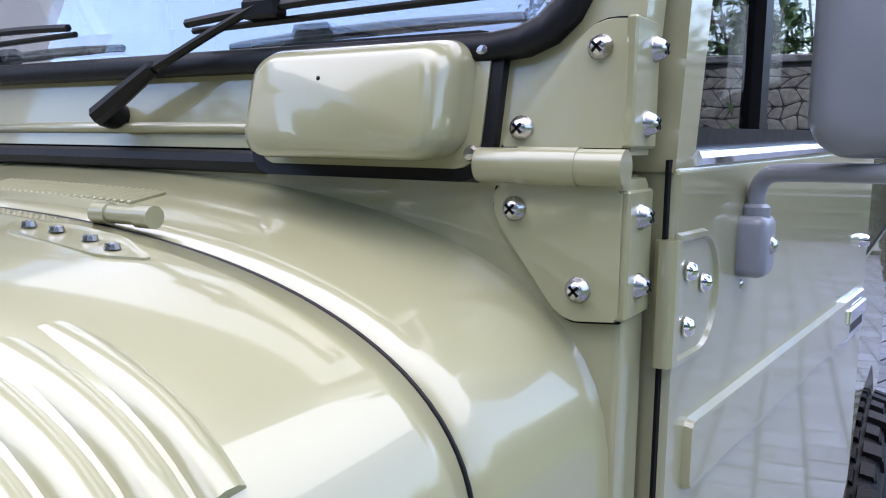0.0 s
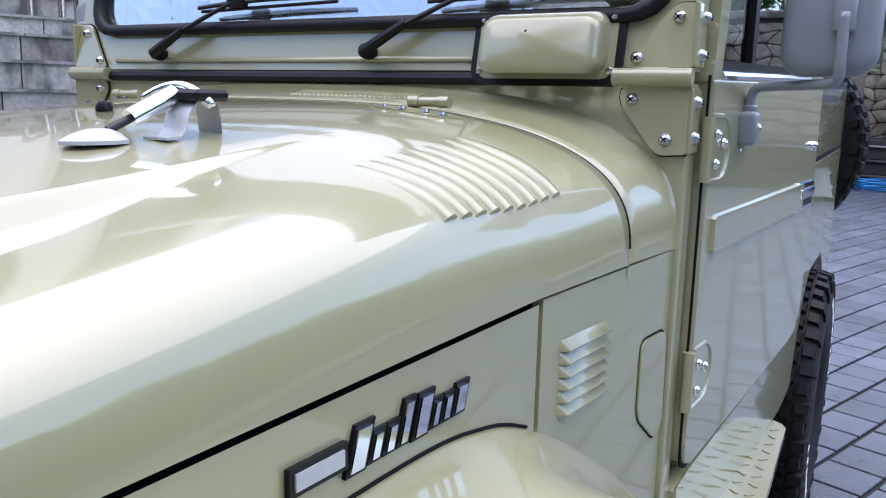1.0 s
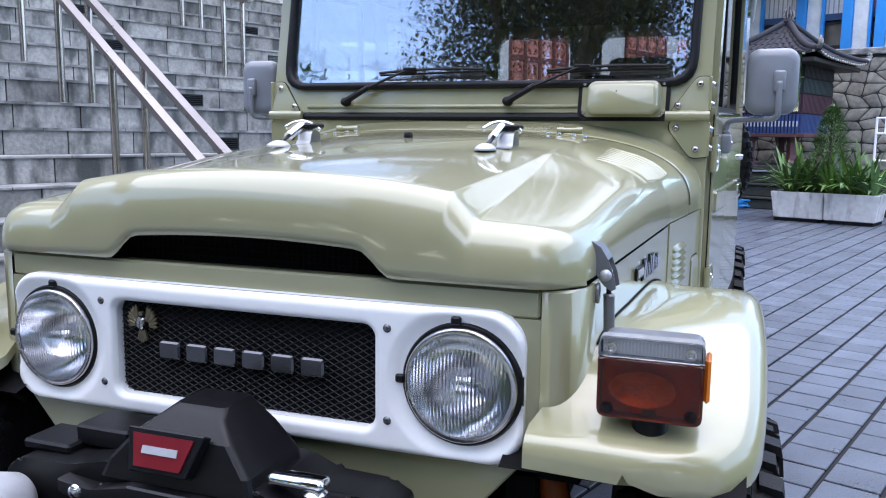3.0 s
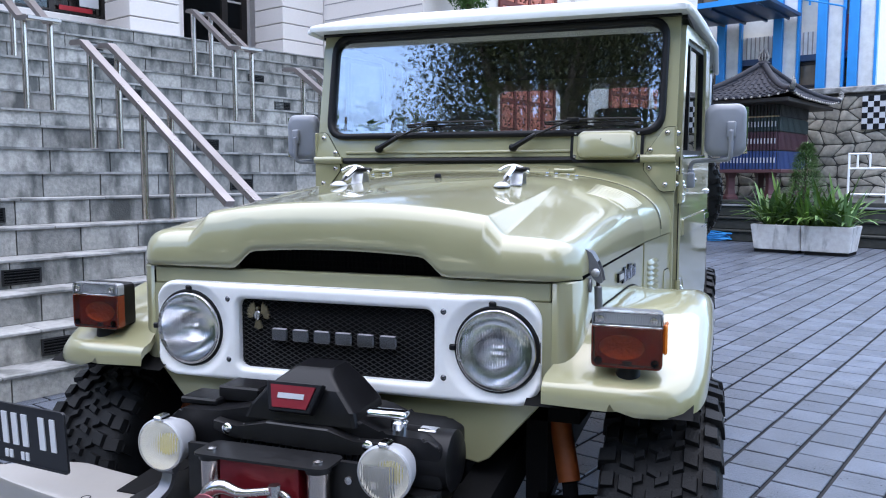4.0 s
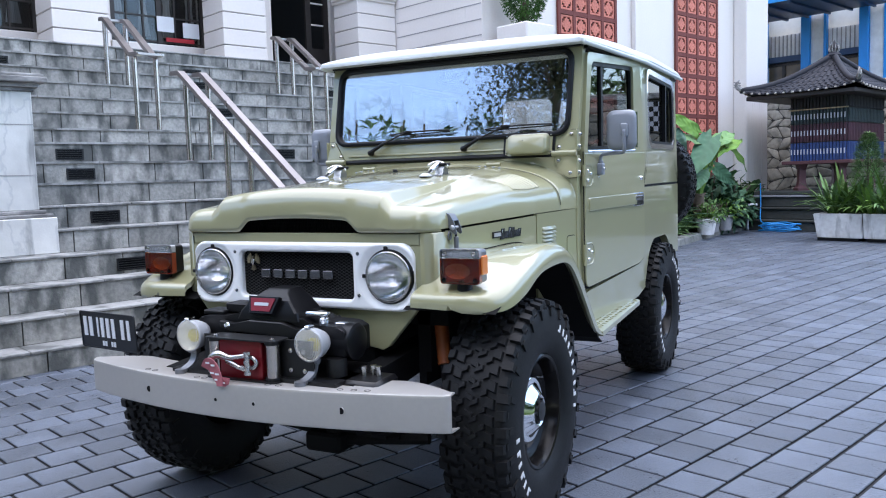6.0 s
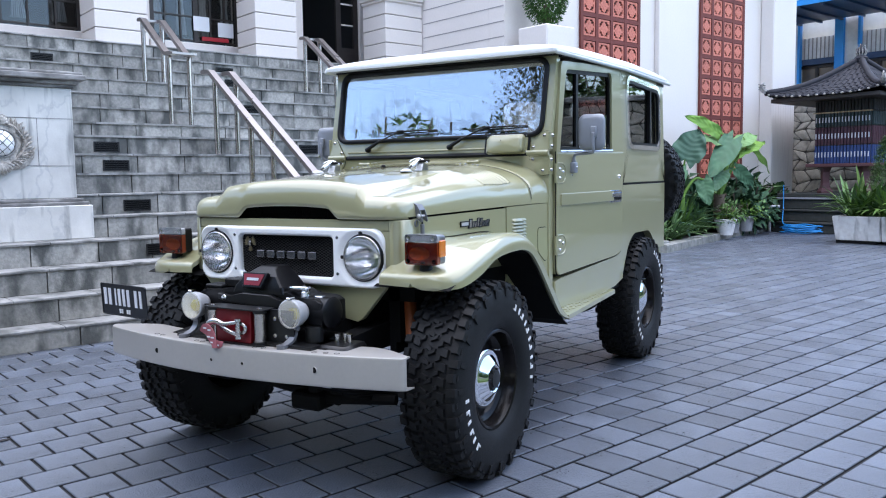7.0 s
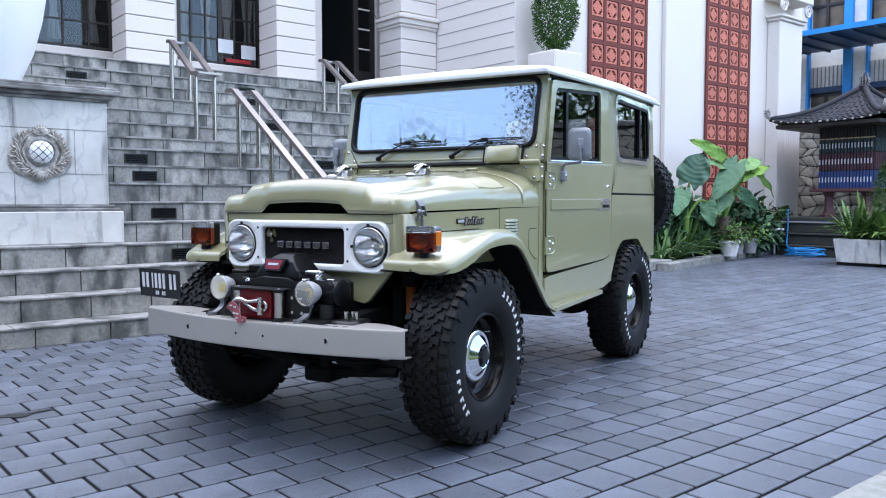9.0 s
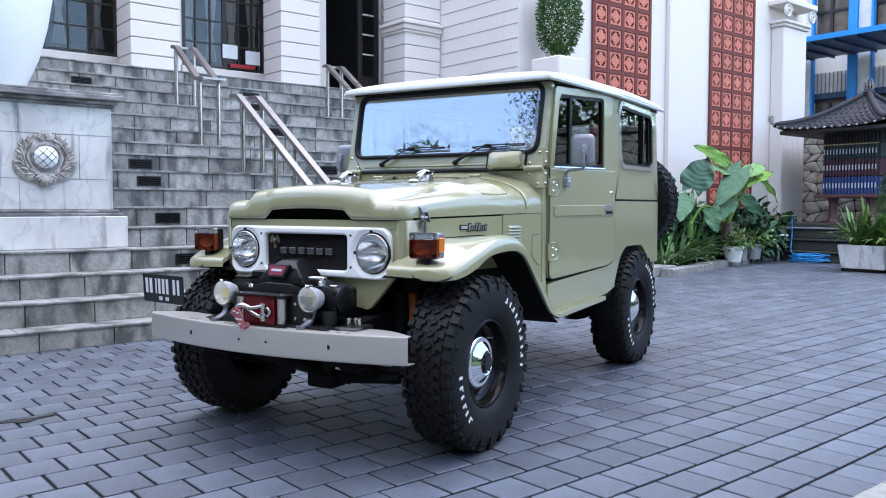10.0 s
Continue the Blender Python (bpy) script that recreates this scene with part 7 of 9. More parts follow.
turned(bm := B(), [(0.108, 0.0), (0.105, 0.04), (0.09, 0.075), (0.06, 0.098), (0.03, 0.106), (0, 0.108)], EC, (0, -1, 0), 36, cap=False)
sp("globe", bm, WHITE_PAINT, em, "milky white globe", True)
bm = B()
for k in (-0.05, 0.0, 0.05):
    for s in (-1, 1):
        pts = []
        for i in range(17):
            t = -0.105 + 0.21 * i / 16
            x, z = (t + s * k) * 0.7071, (s * t - k) * 0.7071
            r = math.hypot(x, z)
            if r < 0.106:
                pts.append(EC + Vector((x, -0.004 - 0.108 * math.sqrt(max(0, 1 - (r / 0.108) ** 2)) ** 0.8, z)))
        if len(pts) > 2:
            tube(bm, pts, 0.0028, 5)
sp("lattice", bm, BLACK_STEEL, em)
rw = random.Random(21)


def carved_leaf(c, d, L, w, lift):
    """A ridged leaf blade standing off the wall."""
    n = Vector((-d.z, 0, d.x)) * w
    bm = B()
    lp = []
    for t, k, h in ((0.0, 0.25, 0.004), (0.25, 0.9, 0.016), (0.5, 1.0, 0.022), (0.78, 0.6, 0.016), (1.0, 0.06, 0.008)):
        p = c + d * (L * t) + Vector((0, -lift * t, 0))
        lp.append([p - n * k, p + Vector((0, -h, 0)), p + n * k, p + Vector((0, 0.010, 0))])
    rings(bm, lp)
    sp("carved_leaf", bm, WREATH, em, smooth=40)


for side in (-1, 1):
    for i in range(13):
        t = i / 12
        ang = radians(-62 + 112 * t)
        c = EC + Vector((side * 0.178 * math.cos(ang), -0.012, 0.170 * math.sin(ang)))
        for turn, L in ((0.45, 0.075), (1.15, 0.085), (1.75, 0.06)):
            a2 = ang + turn + rw.uniform(-0.18, 0.18)
            d = Vector((side * math.cos(a2), 0, math.sin(a2)))
            carved_leaf(c + Vector((0, -0.012 * rw.random(), 0)), d, L * rw.uniform(0.8, 1.15), 0.017, rw.uniform(0.0, 0.03))
    # smooth band curling up from the lower shell
    pts = smooth_path([EC + Vector((side * x, -0.016, z)) for x, z in ((0.06, -0.205), (0.13, -0.185), (0.195, -0.14), (0.24, -0.085), (0.262, -0.03))], 5)
    lp = []
    for k, p in enumerate(pts):
        w = 0.034 * math.sin(math.pi * (0.12 + 0.84 * k / (len(pts) - 1)))
        n = Vector((side * 0.6, 0, -0.8))
        lp.append([p - n * w, p + Vector((0, -0.022, 0)), p + n * w, p + Vector((0, 0.016, 0))])
    rings(bm := B(), lp)
    sp("scroll", bm, WREATH, em, smooth=60)
    tube(bm := B(), [EC + Vector((side * (0.055 + 0.028 * (1 - i / 22) * math.cos(i * 0.42)), -0.03, -0.150 + 0.028 * (1 - i / 22) * math.sin(i * 0.42))) for i in range(20)], 0.008, 6)
    sp("volute", bm, WREATH, em, smooth=True)
for dz, s_, R_ in ((0.150, 1, 0.085), (-0.150, -1, 0.105)):
    for i in range(9):
        a = radians(-72 + 144 * i / 8)
        c = EC + Vector((0, -0.030, dz))
        tip = c + Vector((math.sin(a) * R_ * 0.9, -0.004, s_ * math.cos(a) * R_))
        tube(bm := B(), [c, c.lerp(tip, 0.6) + Vector((0, -0.022, 0)), tip], [0.007, 0.015, 0.010], 8)
        sp("shell_rib", bm, WREATH, em, smooth=True)
turned(bm := B(), [(0.40, 0.0), (0.42, 0.05), (0.46, 0.12), (0.56, 0.35), (0.64, 0.65), (0.70, 1.0), (0.72, 1.4), (0.66, 1.8), (0.55, 2.0), (0, 2.0)], (-0.84, PY + 0.86, 2.155), (0, 0, 1), 64)
tagged(part("great_pot", bm, WHITE_PAINT, None, smooth=50, m=SITE), "huge smooth white pot on the pedestal", "pot")

# ---- terracotta screens on the front wall ----
def screen(x0, z0, cols, rows_, s):
    e = empty("terracotta_screen", "tall screen of red terracotta openwork tiles", "screen", SITE, "terracotta screens", "structure")
    y = WALL_Y
    # near-black sheet on the wall, painting the shade inside the openwork
    sp("shade_sheet", box(B(), x0, x0 + cols * s, y - 0.012, y - 0.003, z0, z0 + rows_ * s), material("screen_shadow", (0.022, 0.008, 0.007), rough=0.9), e)
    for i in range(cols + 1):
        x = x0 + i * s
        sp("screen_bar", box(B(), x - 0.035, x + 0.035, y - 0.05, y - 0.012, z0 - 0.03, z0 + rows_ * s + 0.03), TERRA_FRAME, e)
    # one tile with carved openwork
    bm = B()
    h = s / 2 - 0.045
    loop_frame(bm, [(-h, -h), (h, -h), (h, h), (-h, h)], [(-h + 0.03, -h + 0.03), (h - 0.03, -h + 0.03), (h - 0.03, h - 0.03), (-h + 0.03, h - 0.03)], "y", -0.038, -0.013)
    # four-lobed flower held by four webs
    q = []
    for i in range(48):
        t = 2 * math.pi * i / 48
        r = 0.103 + 0.016 * math.cos(4 * t) + 0.014 * math.cos(12 * t)
        q.append((r * math.cos(t), r * math.sin(t)))
    prism(bm, q, "y", -0.036, -0.013)
    for k in range(4):
        a = radians(90 * k)
        for px, pz, r in ((0.050, 0.0, 0.024), (0.106, 0.106, 0.020)):
            cx, cz = px * math.cos(a) - pz * math.sin(a), px * math.sin(a) + pz * math.cos(a)
            prism(bm, [(cx + r * math.cos(t), cz + r * math.sin(t)) for t in [2 * math.pi * i / 8 for i in range(8)]], "y", -0.039, -0.013)
    me = bpy.data.meshes.new("tile")
    bmesh.ops.recalc_face_normals(bm, faces=bm.faces[:])
    bm.to_mesh(me)
    bm.free()
    me.materials.append(TERRACOTTA)
    for j in range(rows_):
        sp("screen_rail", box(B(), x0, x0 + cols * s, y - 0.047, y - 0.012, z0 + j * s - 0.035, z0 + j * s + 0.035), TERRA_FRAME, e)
        for i in range(cols):
            t = new("tile", me)
            t.parent = e
            t.matrix_basis = Matrix.Translation((x0 + (i + 0.5) * s, y, z0 + (j + 0.5) * s))


screen(8.78, 1.15, 4, 13, 0.395)
screen(12.39, 1.15, 4, 13, 0.395)
for x0, x1 in ((7.9, 8.3), (10.9, 11.9)):
    tagged(part("pilaster", box(B(), x0, x1, WALL_Y - 0.10, WALL_Y - 0.003, 0.0, 8.5, 0.01, 1), WALL_WHITE, m=SITE), "flat white pilaster on the front wall", "pilaster", "wall pilasters", "structure")
col = empty("column", "white square column with a carved scroll capital", "column", SITE, kind="structure")
sp("shaft", box(B(), 14.75, 15.75, WALL_Y - 0.30, WALL_Y - 0.003, 0.0, 5.05, 0.02, 1), WALL_WHITE, col)
for i in range(9):
    x = 14.82 + i * 0.108
    sp("flute", box(B(), x - 0.02, x + 0.02, WALL_Y - 0.305, WALL_Y - 0.298, 0.4, 2.9, 0.004, 1), WALL_WHITE, col)
for z0, z1, o in ((5.05, 5.12, 0.04), (5.12, 5.18, 0.08), (5.5, 5.62, 0.16)):
    sp("capital_band", box(B(), 14.75 - o, 15.75 + o, WALL_Y - 0.30 - o, WALL_Y - 0.003, z0, z1, 0.015, 1), WALL_WHITE, col)
for x in (14.72, 15.78):
    tube(bm := B(), [(x + 0.16 * (1 - i / 40) * math.cos(i * 0.35), WALL_Y - 0.40, 5.34 + 0.16 * (1 - i / 40) * math.sin(i * 0.35)) for i in range(34)], 0.03, 6)
    sp("scroll", bm, WALL_WHITE, col, smooth=True)

# ---- clipped bush on a white block ----
blk = part("planter_block", box(B(), 7.1, 7.74, 5.12, 5.72, 0.0, 3.46, 0.02, 1), WALL_WHITE, m=SITE)
tagged(blk, "tall white plinth carrying a clipped bush", "plinth", kind="structure")


def leaf_quad(bm, c, d, n, L, w, fold=0.25, curl=0.15):
    """A pointed leaf of two folded halves from its stem end."""
    d = d.normalized()
    s = d.cross(n)
    if s.length < 1e-4:
        s = Vector((1, 0, 0))
    s.normalize()
    up = s.cross(d)
    a, t = c, c + d * L - up * (curl * L)
    m1 = c + d * (L * 0.45) + up * (0.04 * L)
    l_, r_ = m1 + s * w + up * (fold * w), m1 - s * w + up * (fold * w)
    va, vm, vt, vl, vr = (bm.verts.new(p) for p in (a, m1, t, l_, r_))
    bm.faces.new((va, vl, vm))
    bm.faces.new((vm, vl, vt))
    bm.faces.new((va, vm, vr))
    bm.faces.new((vm, vt, vr))


def raw_part(name, bm, mat, parent, label="", kind="", m=None):
    me = bpy.data.meshes.new(name)
    bm.to_mesh(me)
    bm.free()
    me.materials.append(mat)
    ob = new(name, me)
    if parent:
        ob.parent = parent
    if m is not None:
        ob.matrix_basis = m
    return tagged(ob, label, kind=kind)


def rnd_dir(r):
    while True:
        v = Vector((r.uniform(-1, 1), r.uniform(-1, 1), r.uniform(-1, 1)))
        if 0.1 < v.length < 1:
            return v.normalized()


top = empty("topiary", "dense green bush clipped to a tall dome", "bush", SITE)
cyl(bm := B(), (7.42, 5.42, 3.44), (7.42, 5.42, 3.8), 0.05, seg=10)
sp("trunk", bm, BARK, top)
rt = random.Random(4)
bm = B()
for i in range(6500):
    d = rnd_dir(rt)
    z = d.z
    R = 0.40 * (1.0 - 0.25 * max(z, 0)) * (0.86 + 0.18 * noise.noise(d * 3.0))
    q = rt.uniform(0.72, 1.03)
    c = Vector((7.42, 5.42, 4.16)) + Vector((d.x * R * q, d.y * R * q, z * 0.72 * q))
    leaf_quad(bm, c, (d + rnd_dir(rt) * 0.8 + Vector((0, 0, 0.2))), d, rt.uniform(0.04, 0.075), 0.011)
raw_part("crown", bm, TOPIARY, top)

# ---- planting bed, kerb, pots ----
KERB_LINE = [(8.6, 4.08), (9.6, 4.36), (11.0, 4.72), (12.4, 5.03), (13.8, 5.22), (15.4, 5.42)]
bm = B()
rings(bm, [[(x, y + 0.05, -0.01), (x, y + 0.05, 0.06), (x, WALL_Y - 0.004, 0.10), (x, WALL_Y - 0.004, -0.01)] for x, y in KERB_LINE])
tagged(part("planting_bed", bm, SOIL, m=SITE), "dark soil bed along the white wall", "bed", kind="structure")
kb = empty("kerb", "low grey stone kerb round the planting bed", "kerb", SITE, kind="structure")
rk = random.Random(6)
for (xa, ya), (xb, yb) in zip(KERB_LINE, KERB_LINE[1:]):
    n = max(1, round(math.hypot(xb - xa, yb - ya) / 0.35))
    for i in range(n):
        a, b = Vector((xa + (xb - xa) * i / n, ya + (yb - ya) * i / n, 0)), Vector((xa + (xb - xa) * (i + 0.97) / n, ya + (yb - ya) * (i + 0.97) / n, 0))
        d = (b - a).normalized()
        nn = Vector((-d.y, d.x, 0)) * 0.16
        h = 0.12 + rk.uniform(-0.006, 0.006)
        bm = B()
        rings(bm, [[p - nn * 0.3, p - nn * 0.3 + Vector((0, 0, h - 0.012)), p - nn * 0.22 + Vector((0, 0, h)), p + nn + Vector((0, 0, h)), p + nn] for p in (a, b)])
        sp("kerb_stone", bm, KERB, kb)
# low step where the kerb meets the steps
tagged(part("kerb_step", box(B(), 8.2, 9.0, 4.25, 5.8, 0.0, 0.16, 0.01, 1), KERB, m=SITE), "low grey stone step beside the planting bed", "step", kind="structure")


def strap_plant(x, y, z, n, L, w, mat, seed, label, name="strap_leaf_plant", lean_=0.9):
    """A rosette of arching strap leaves."""
    r = random.Random(seed)
    e = empty(name, label, "plant", SITE, "bed plants")
    bm = B()
    for i in range(n):
        a = r.uniform(0, 6.283)
        l_ = L * r.uniform(0.6, 1.1)
        out = Vector((math.cos(a), math.sin(a), 0))
        s = Vector((-out.y, out.x, 0))
        tilt = r.uniform(0.25, lean_)
        prev = None
        for k in range(7):
            t = k / 6
            p = Vector((x, y, z)) + out * (0.03 + l_ * t * tilt) + Vector((0, 0, l_ * (t * (1.15 - 0.55 * tilt) - 0.62 * tilt * t * t)))
            ww = w * (0.5 + 1.3 * t) * (1 - t ** 3) + 0.001
            cur = [bm.verts.new(p - s * ww + Vector((0, 0, ww * 0.4))), bm.verts.new(p), bm.verts.new(p + s * ww + Vector((0, 0, ww * 0.4)))]
            if prev:
                bm.faces.new((prev[0], prev[1], cur[1], cur[0]))
                bm.faces.new((prev[1], prev[2], cur[2], cur[1]))
            prev = cur
    raw_part("foliage", bm, mat, e)
    return e


def big_leaf(bm, base, tip_dir, L, w, up, ruffle, r):
    """A broad arrow-shaped leaf blade with waved rim."""
    d = tip_dir.normalized()
    s = d.cross(up).normalized()
    n = s.cross(d)
    N1, N2 = 40, 8
    grid = []
    for i in range(N1 + 1):
        t = i / N1
        width = w * (math.sin(math.pi * min(1, 0.18 + t * 0.82)) ** 0.75) * (1.0 if t > 0.15 else 0.8)
        row = []
        for j in range(-N2, N2 + 1):
            q = j / N2
            notch = -0.22 * L * (abs(q) ** 1.2) * (1 - t) ** 2
            wave = ruffle * w * math.sin(t * 16 + j * 0.5) * abs(q) ** 2 + 0.035 * w * math.cos(t * 44 - abs(q) * 11) * (1 - (2 * abs(q) - 1) ** 2)
            p = base + d * (L * t + notch) + s * (width * q) + n * (0.16 * w * abs(q) + wave - 0.22 * L * t * t)
            row.append(bm.verts.new(p))
        grid.append(row)
    for a, b in zip(grid, grid[1:]):
        for k in range(2 * N2):
            bm.faces.new((a[k], a[k + 1], b[k + 1], b[k]))


def elephant_ear(stem, leaves, label, seed):
    """stem: foot and head of the thick stem; leaves: blade base and tip as (x, y, z), half width, material."""
    r = random.Random(seed)
    e = empty("elephant_ear_plant", label, "plant", SITE, "broad-leaved plants")
    foot, head = Vector(stem[0]), Vector(stem[1])
    tube(bm := B(), smooth_path([foot, foot.lerp(head, 0.5) + Vector((0.03, 0.0, 0)), head], 5), 0.055, 10)
    sp("stem", bm, stem[2], e, smooth=True)
    for base, tip, w, mat in leaves:
        base, tip = Vector(base), Vector(tip)
        mid = head.lerp(base, 0.55) + Vector((0, 0, 0.12))
        path = smooth_path([head - Vector((0, 0, 0.05)), mid, base], 6)
        tube(bm := B(), path, [0.032 - 0.018 * i / (len(path) - 1) for i in range(len(path))], 8)
        sp("stalk", bm, LEAF_BRIGHT, e, smooth=True)
        bm = B()
        face = Vector((-0.78, -0.48, 0.38)) + rnd_dir(r) * 0.25
        big_leaf(bm, base, tip - base, (tip - base).length, w, face, 0.13, r)
        lf = raw_part("leaf_blade", bm, mat, e)
        lf.data.polygons.foreach_set("use_smooth", [True] * len(lf.data.polygons))
    return e


elephant_ear(((10.30, 4.95, 0.06), (10.40, 4.95, 0.85), LEAF_BRIGHT), [((10.40, 4.9, 1.45), (10.56, 4.75, 2.0), 0.29, LEAF_BLUE), ((9.75, 5.2, 1.62), (9.30, 5.1, 1.85), 0.17, LEAF), ((10.1, 4.8, 1.30), (9.60, 4.6, 0.95), 0.15, LEAF_DARK), ((10.75, 4.75, 1.10), (10.5, 4.5, 0.72), 0.15, LEAF_DARK), ((10.0, 5.1, 1.45), (9.65, 5.0, 1.72), 0.16, LEAF_DARK)], "tall elephant-ear plant with broad blue-green leaves", 3)
elephant_ear(((11.62, 4.98, 0.06), (11.66, 4.98, 0.80), BARK), [((11.90, 4.85, 1.84), (10.85, 4.6, 1.30), 0.21, LEAF_DARK), ((11.68, 5.0, 1.92), (10.72, 4.9, 2.25), 0.14, LEAF_BRIGHT), ((11.68, 5.0, 1.76), (10.94, 4.85, 1.92), 0.15, LEAF), ((12.22, 4.9, 1.58), (13.08, 4.85, 1.97), 0.19, LEAF_BRIGHT), ((12.45, 4.85, 1.72), (13.5, 4.75, 1.28), 0.15, LEAF_BRIGHT), ((12.1, 4.9, 1.74), (12.75, 4.8, 2.02), 0.15, LEAF), ((11.9, 4.8, 1.30), (12.35, 4.6, 0.95), 0.13, LEAF_DARK), ((11.5, 4.8, 1.25), (10.95, 4.6, 1.0), 0.14, LEAF_DARK)], "tall elephant-ear plant with bright ruffled leaves", 9)
rp = random.Random(31)
for i, (x, y, n, L, w, mat) in enumerate(((9.15, 4.62, 44, 0.75, 0.018, LEAF), (9.7, 4.75, 54, 0.85, 0.02, LEAF), (10.25, 4.92, 60, 0.9, 0.022, LEAF_BRIGHT), (9.9, 5.3, 50, 1.3, 0.03, LEAF_DARK), (10.5, 5.35, 44, 1.5, 0.035, LEAF_DARK), (11.2, 5.15, 54, 0.8, 0.02, LEAF), (11.0, 5.45, 40, 1.6, 0.04, LEAF), (12.0, 5.35, 40, 0.9, 0.03, LEAF_DARK), (12.7, 5.45, 44, 0.8, 0.03, LEAF), (9.3, 5.4, 44, 1.2, 0.03, LEAF_DARK))):
    strap_plant(x, y, 0.08, n, L, w, mat, 50 + i, "clump of arching green strap leaves in the bed")


def leafy_shrub(x, y, z, R, H, n, mat, seed, label, L=0.16, w=0.05, cat="shrub", group="bed shrubs", name="shrub", m=SITE):
    r = random.Random(seed)
    e = empty(name, label, cat, m, group)
    for i in range(5):
        a = i * 1.256 + r.uniform(-0.3, 0.3)
        tube(bm := B(), smooth_path([(x, y, z), (x + 0.3 * R * math.cos(a), y + 0.3 * R * math.sin(a), z + H * 0.4), (x + 0.7 * R * math.cos(a), y + 0.7 * R * math.sin(a), z + H * 0.8)], 4), [0.014 * R + 0.006] * 9, 5)
        sp("stem", bm, BARK, e)
    bm = B()
    for i in range(n):
        d = rnd_dir(r)
        d.z = abs(d.z)
        q = r.uniform(0.35, 1.0) * (0.8 + 0.4 * noise.noise(d * 2.2 + Vector((seed, 0, 0))))
        c = Vector((x + d.x * R * q, y + d.y * R * q, z + H * (0.15 + 0.85 * d.z * q)))
        leaf_quad(bm, c, d * 0.7 + rnd_dir(r) * 0.7 - Vector((0, 0, 0.25)), Vector((0, 0, 1)) + d * 0.5, L * r.uniform(0.6, 1.2), w * r.uniform(0.7, 1.2))
    raw_part("crown", bm, mat, e)
    return e


for i, (x, y, R, H, mat) in enumerate(((12.9, 5.35, 0.55, 0.9, LEAF_DARK), (13.6, 5.5, 0.65, 1.05, LEAF_DARK), (14.4, 5.55, 0.6, 1.0, LEAF), (13.2, 5.55, 0.5, 1.3, LEAF_DARK), (14.9, 5.6, 0.5, 0.7, LEAF_DARK), (12.2, 5.55, 0.45, 0.9, LEAF), (10.5, 5.55, 0.6, 1.35, LEAF_DARK), (11.2, 5.6, 0.55, 1.3, LEAF_DARK), (9.9, 5.6, 0.5, 1.2, LEAF_DARK))):
    leafy_shrub(x, y, 0.08, R * 1.1, H, 620, mat, 70 + i, "broad-leaved dark green shrub against the wall", 0.30, 0.085)
# palm trunk with fibre collar
tr = empty("palm_stub", "short rough palm trunk among the plants", "palm", SITE)
cyl(bm := B(), (11.70, 5.0, 0.05), (11.69, 5.0, 0.82), 0.115, 0.095, seg=12)
sp("trunk", bm, BARK, tr, smooth=40)
for i in range(15):
    a, z = i * 2.4, 0.15 + i * 0.045
    bar(bm := B(), (11.73, 5.0, z), (11.73 + 0.14 * math.cos(a), 5.0 + 0.14 * math.sin(a), z + 0.09), 0.05, 0.012)
    sp("leaf_base", bm, BARK, tr)
for i, (x, y, r0, mat) in enumerate(((11.45, 4.78, 0.19, CONCRETE), (12.05, 4.98, 0.15, POT_GREY), (12.55, 5.0, 0.17, POT_GREY), (13.1, 5.05, 0.17, BLACK_PLASTIC))):
    turned(bm := B(), [(r0 * 0.7, 0.0), (r0 * 0.95, 0.24), (r0 * 1.05, 0.25), (r0 * 1.05, 0.29), (r0 * 0.92, 0.29), (r0 * 0.85, 0.22), (0, 0.22)], (x, y - 0.06, 0.09), (0, 0, 1), 24)
    tagged(part("flower_pot", bm, mat, None, smooth=40, m=SITE), ("pale concrete", "mid grey clay", "mid grey clay", "black plastic")[i] + " flower pot on the bed's edge", "pot", "flower pots")
    leafy_shrub(x, y - 0.06, 0.28, 0.26, 0.42, 160, LEAF if i % 2 else LEAF_BRIGHT, 90 + i, "small leafy potted plant", 0.13, 0.03, "plant", "potted plants", "potted_plant")

# ---- long concrete planter ----
pl = empty("planter", "pair of pale concrete troughs end to end", "planter", SITE)
for y0, y1 in ((2.275, 3.05), (1.5, 2.26)):
    bm = B()
    cy = (y0 + y1) / 2
    lp = []
    for z, o in ((0.05, -0.05), (0.44, 0.0), (0.46, 0.004), (0.46, -0.06), (0.30, -0.07)):
        e0, e1 = (0.0, o) if y1 < 2.27 else (o, 0.0)
        lp.append([(12.3 + sx * (0.32 + o), (y1 + e0) if sy > 0 else (y0 - e1), z) for sx, sy in ((-1, -1), (1, -1), (1, 1), (-1, 1))])
    rings(bm, lp)
    bmesh.ops.bevel(bm, geom=bm.edges[:], offset=0.01, segments=2, affect="EDGES")
    sp("trough", bm, CONCRETE, pl, smooth=40)
    sp("soil", box(B(), 12.06, 12.54, y0 + 0.07, y1 - 0.07, 0.3, 0.42), SOIL, pl)
    sp("foot", box(B(), 12.02, 12.58, y0 + 0.06, y1 - 0.06, 0.0, 0.052), UNDER, pl)
for i in range(10):
    strap_plant(12.3 + rp.uniform(-0.14, 0.14), 1.62 + i * 0.145, 0.41, 30, 0.98 + rp.uniform(-0.12, 0.14), 0.026, LEAF_BRIGHT if i % 3 else LEAF, 120 + i, "arching green strap leaves filling the concrete trough", "trough_plant")
con = empty("conifer", "small bushy conifer in the concrete trough", "conifer", SITE)
rc = random.Random(17)
cyl(bm := B(), (12.35, 2.32, 0.4), (12.35, 2.32, 1.7), 0.03, 0.01, seg=8)
sp("trunk", bm, BARK, con)
bm = B()
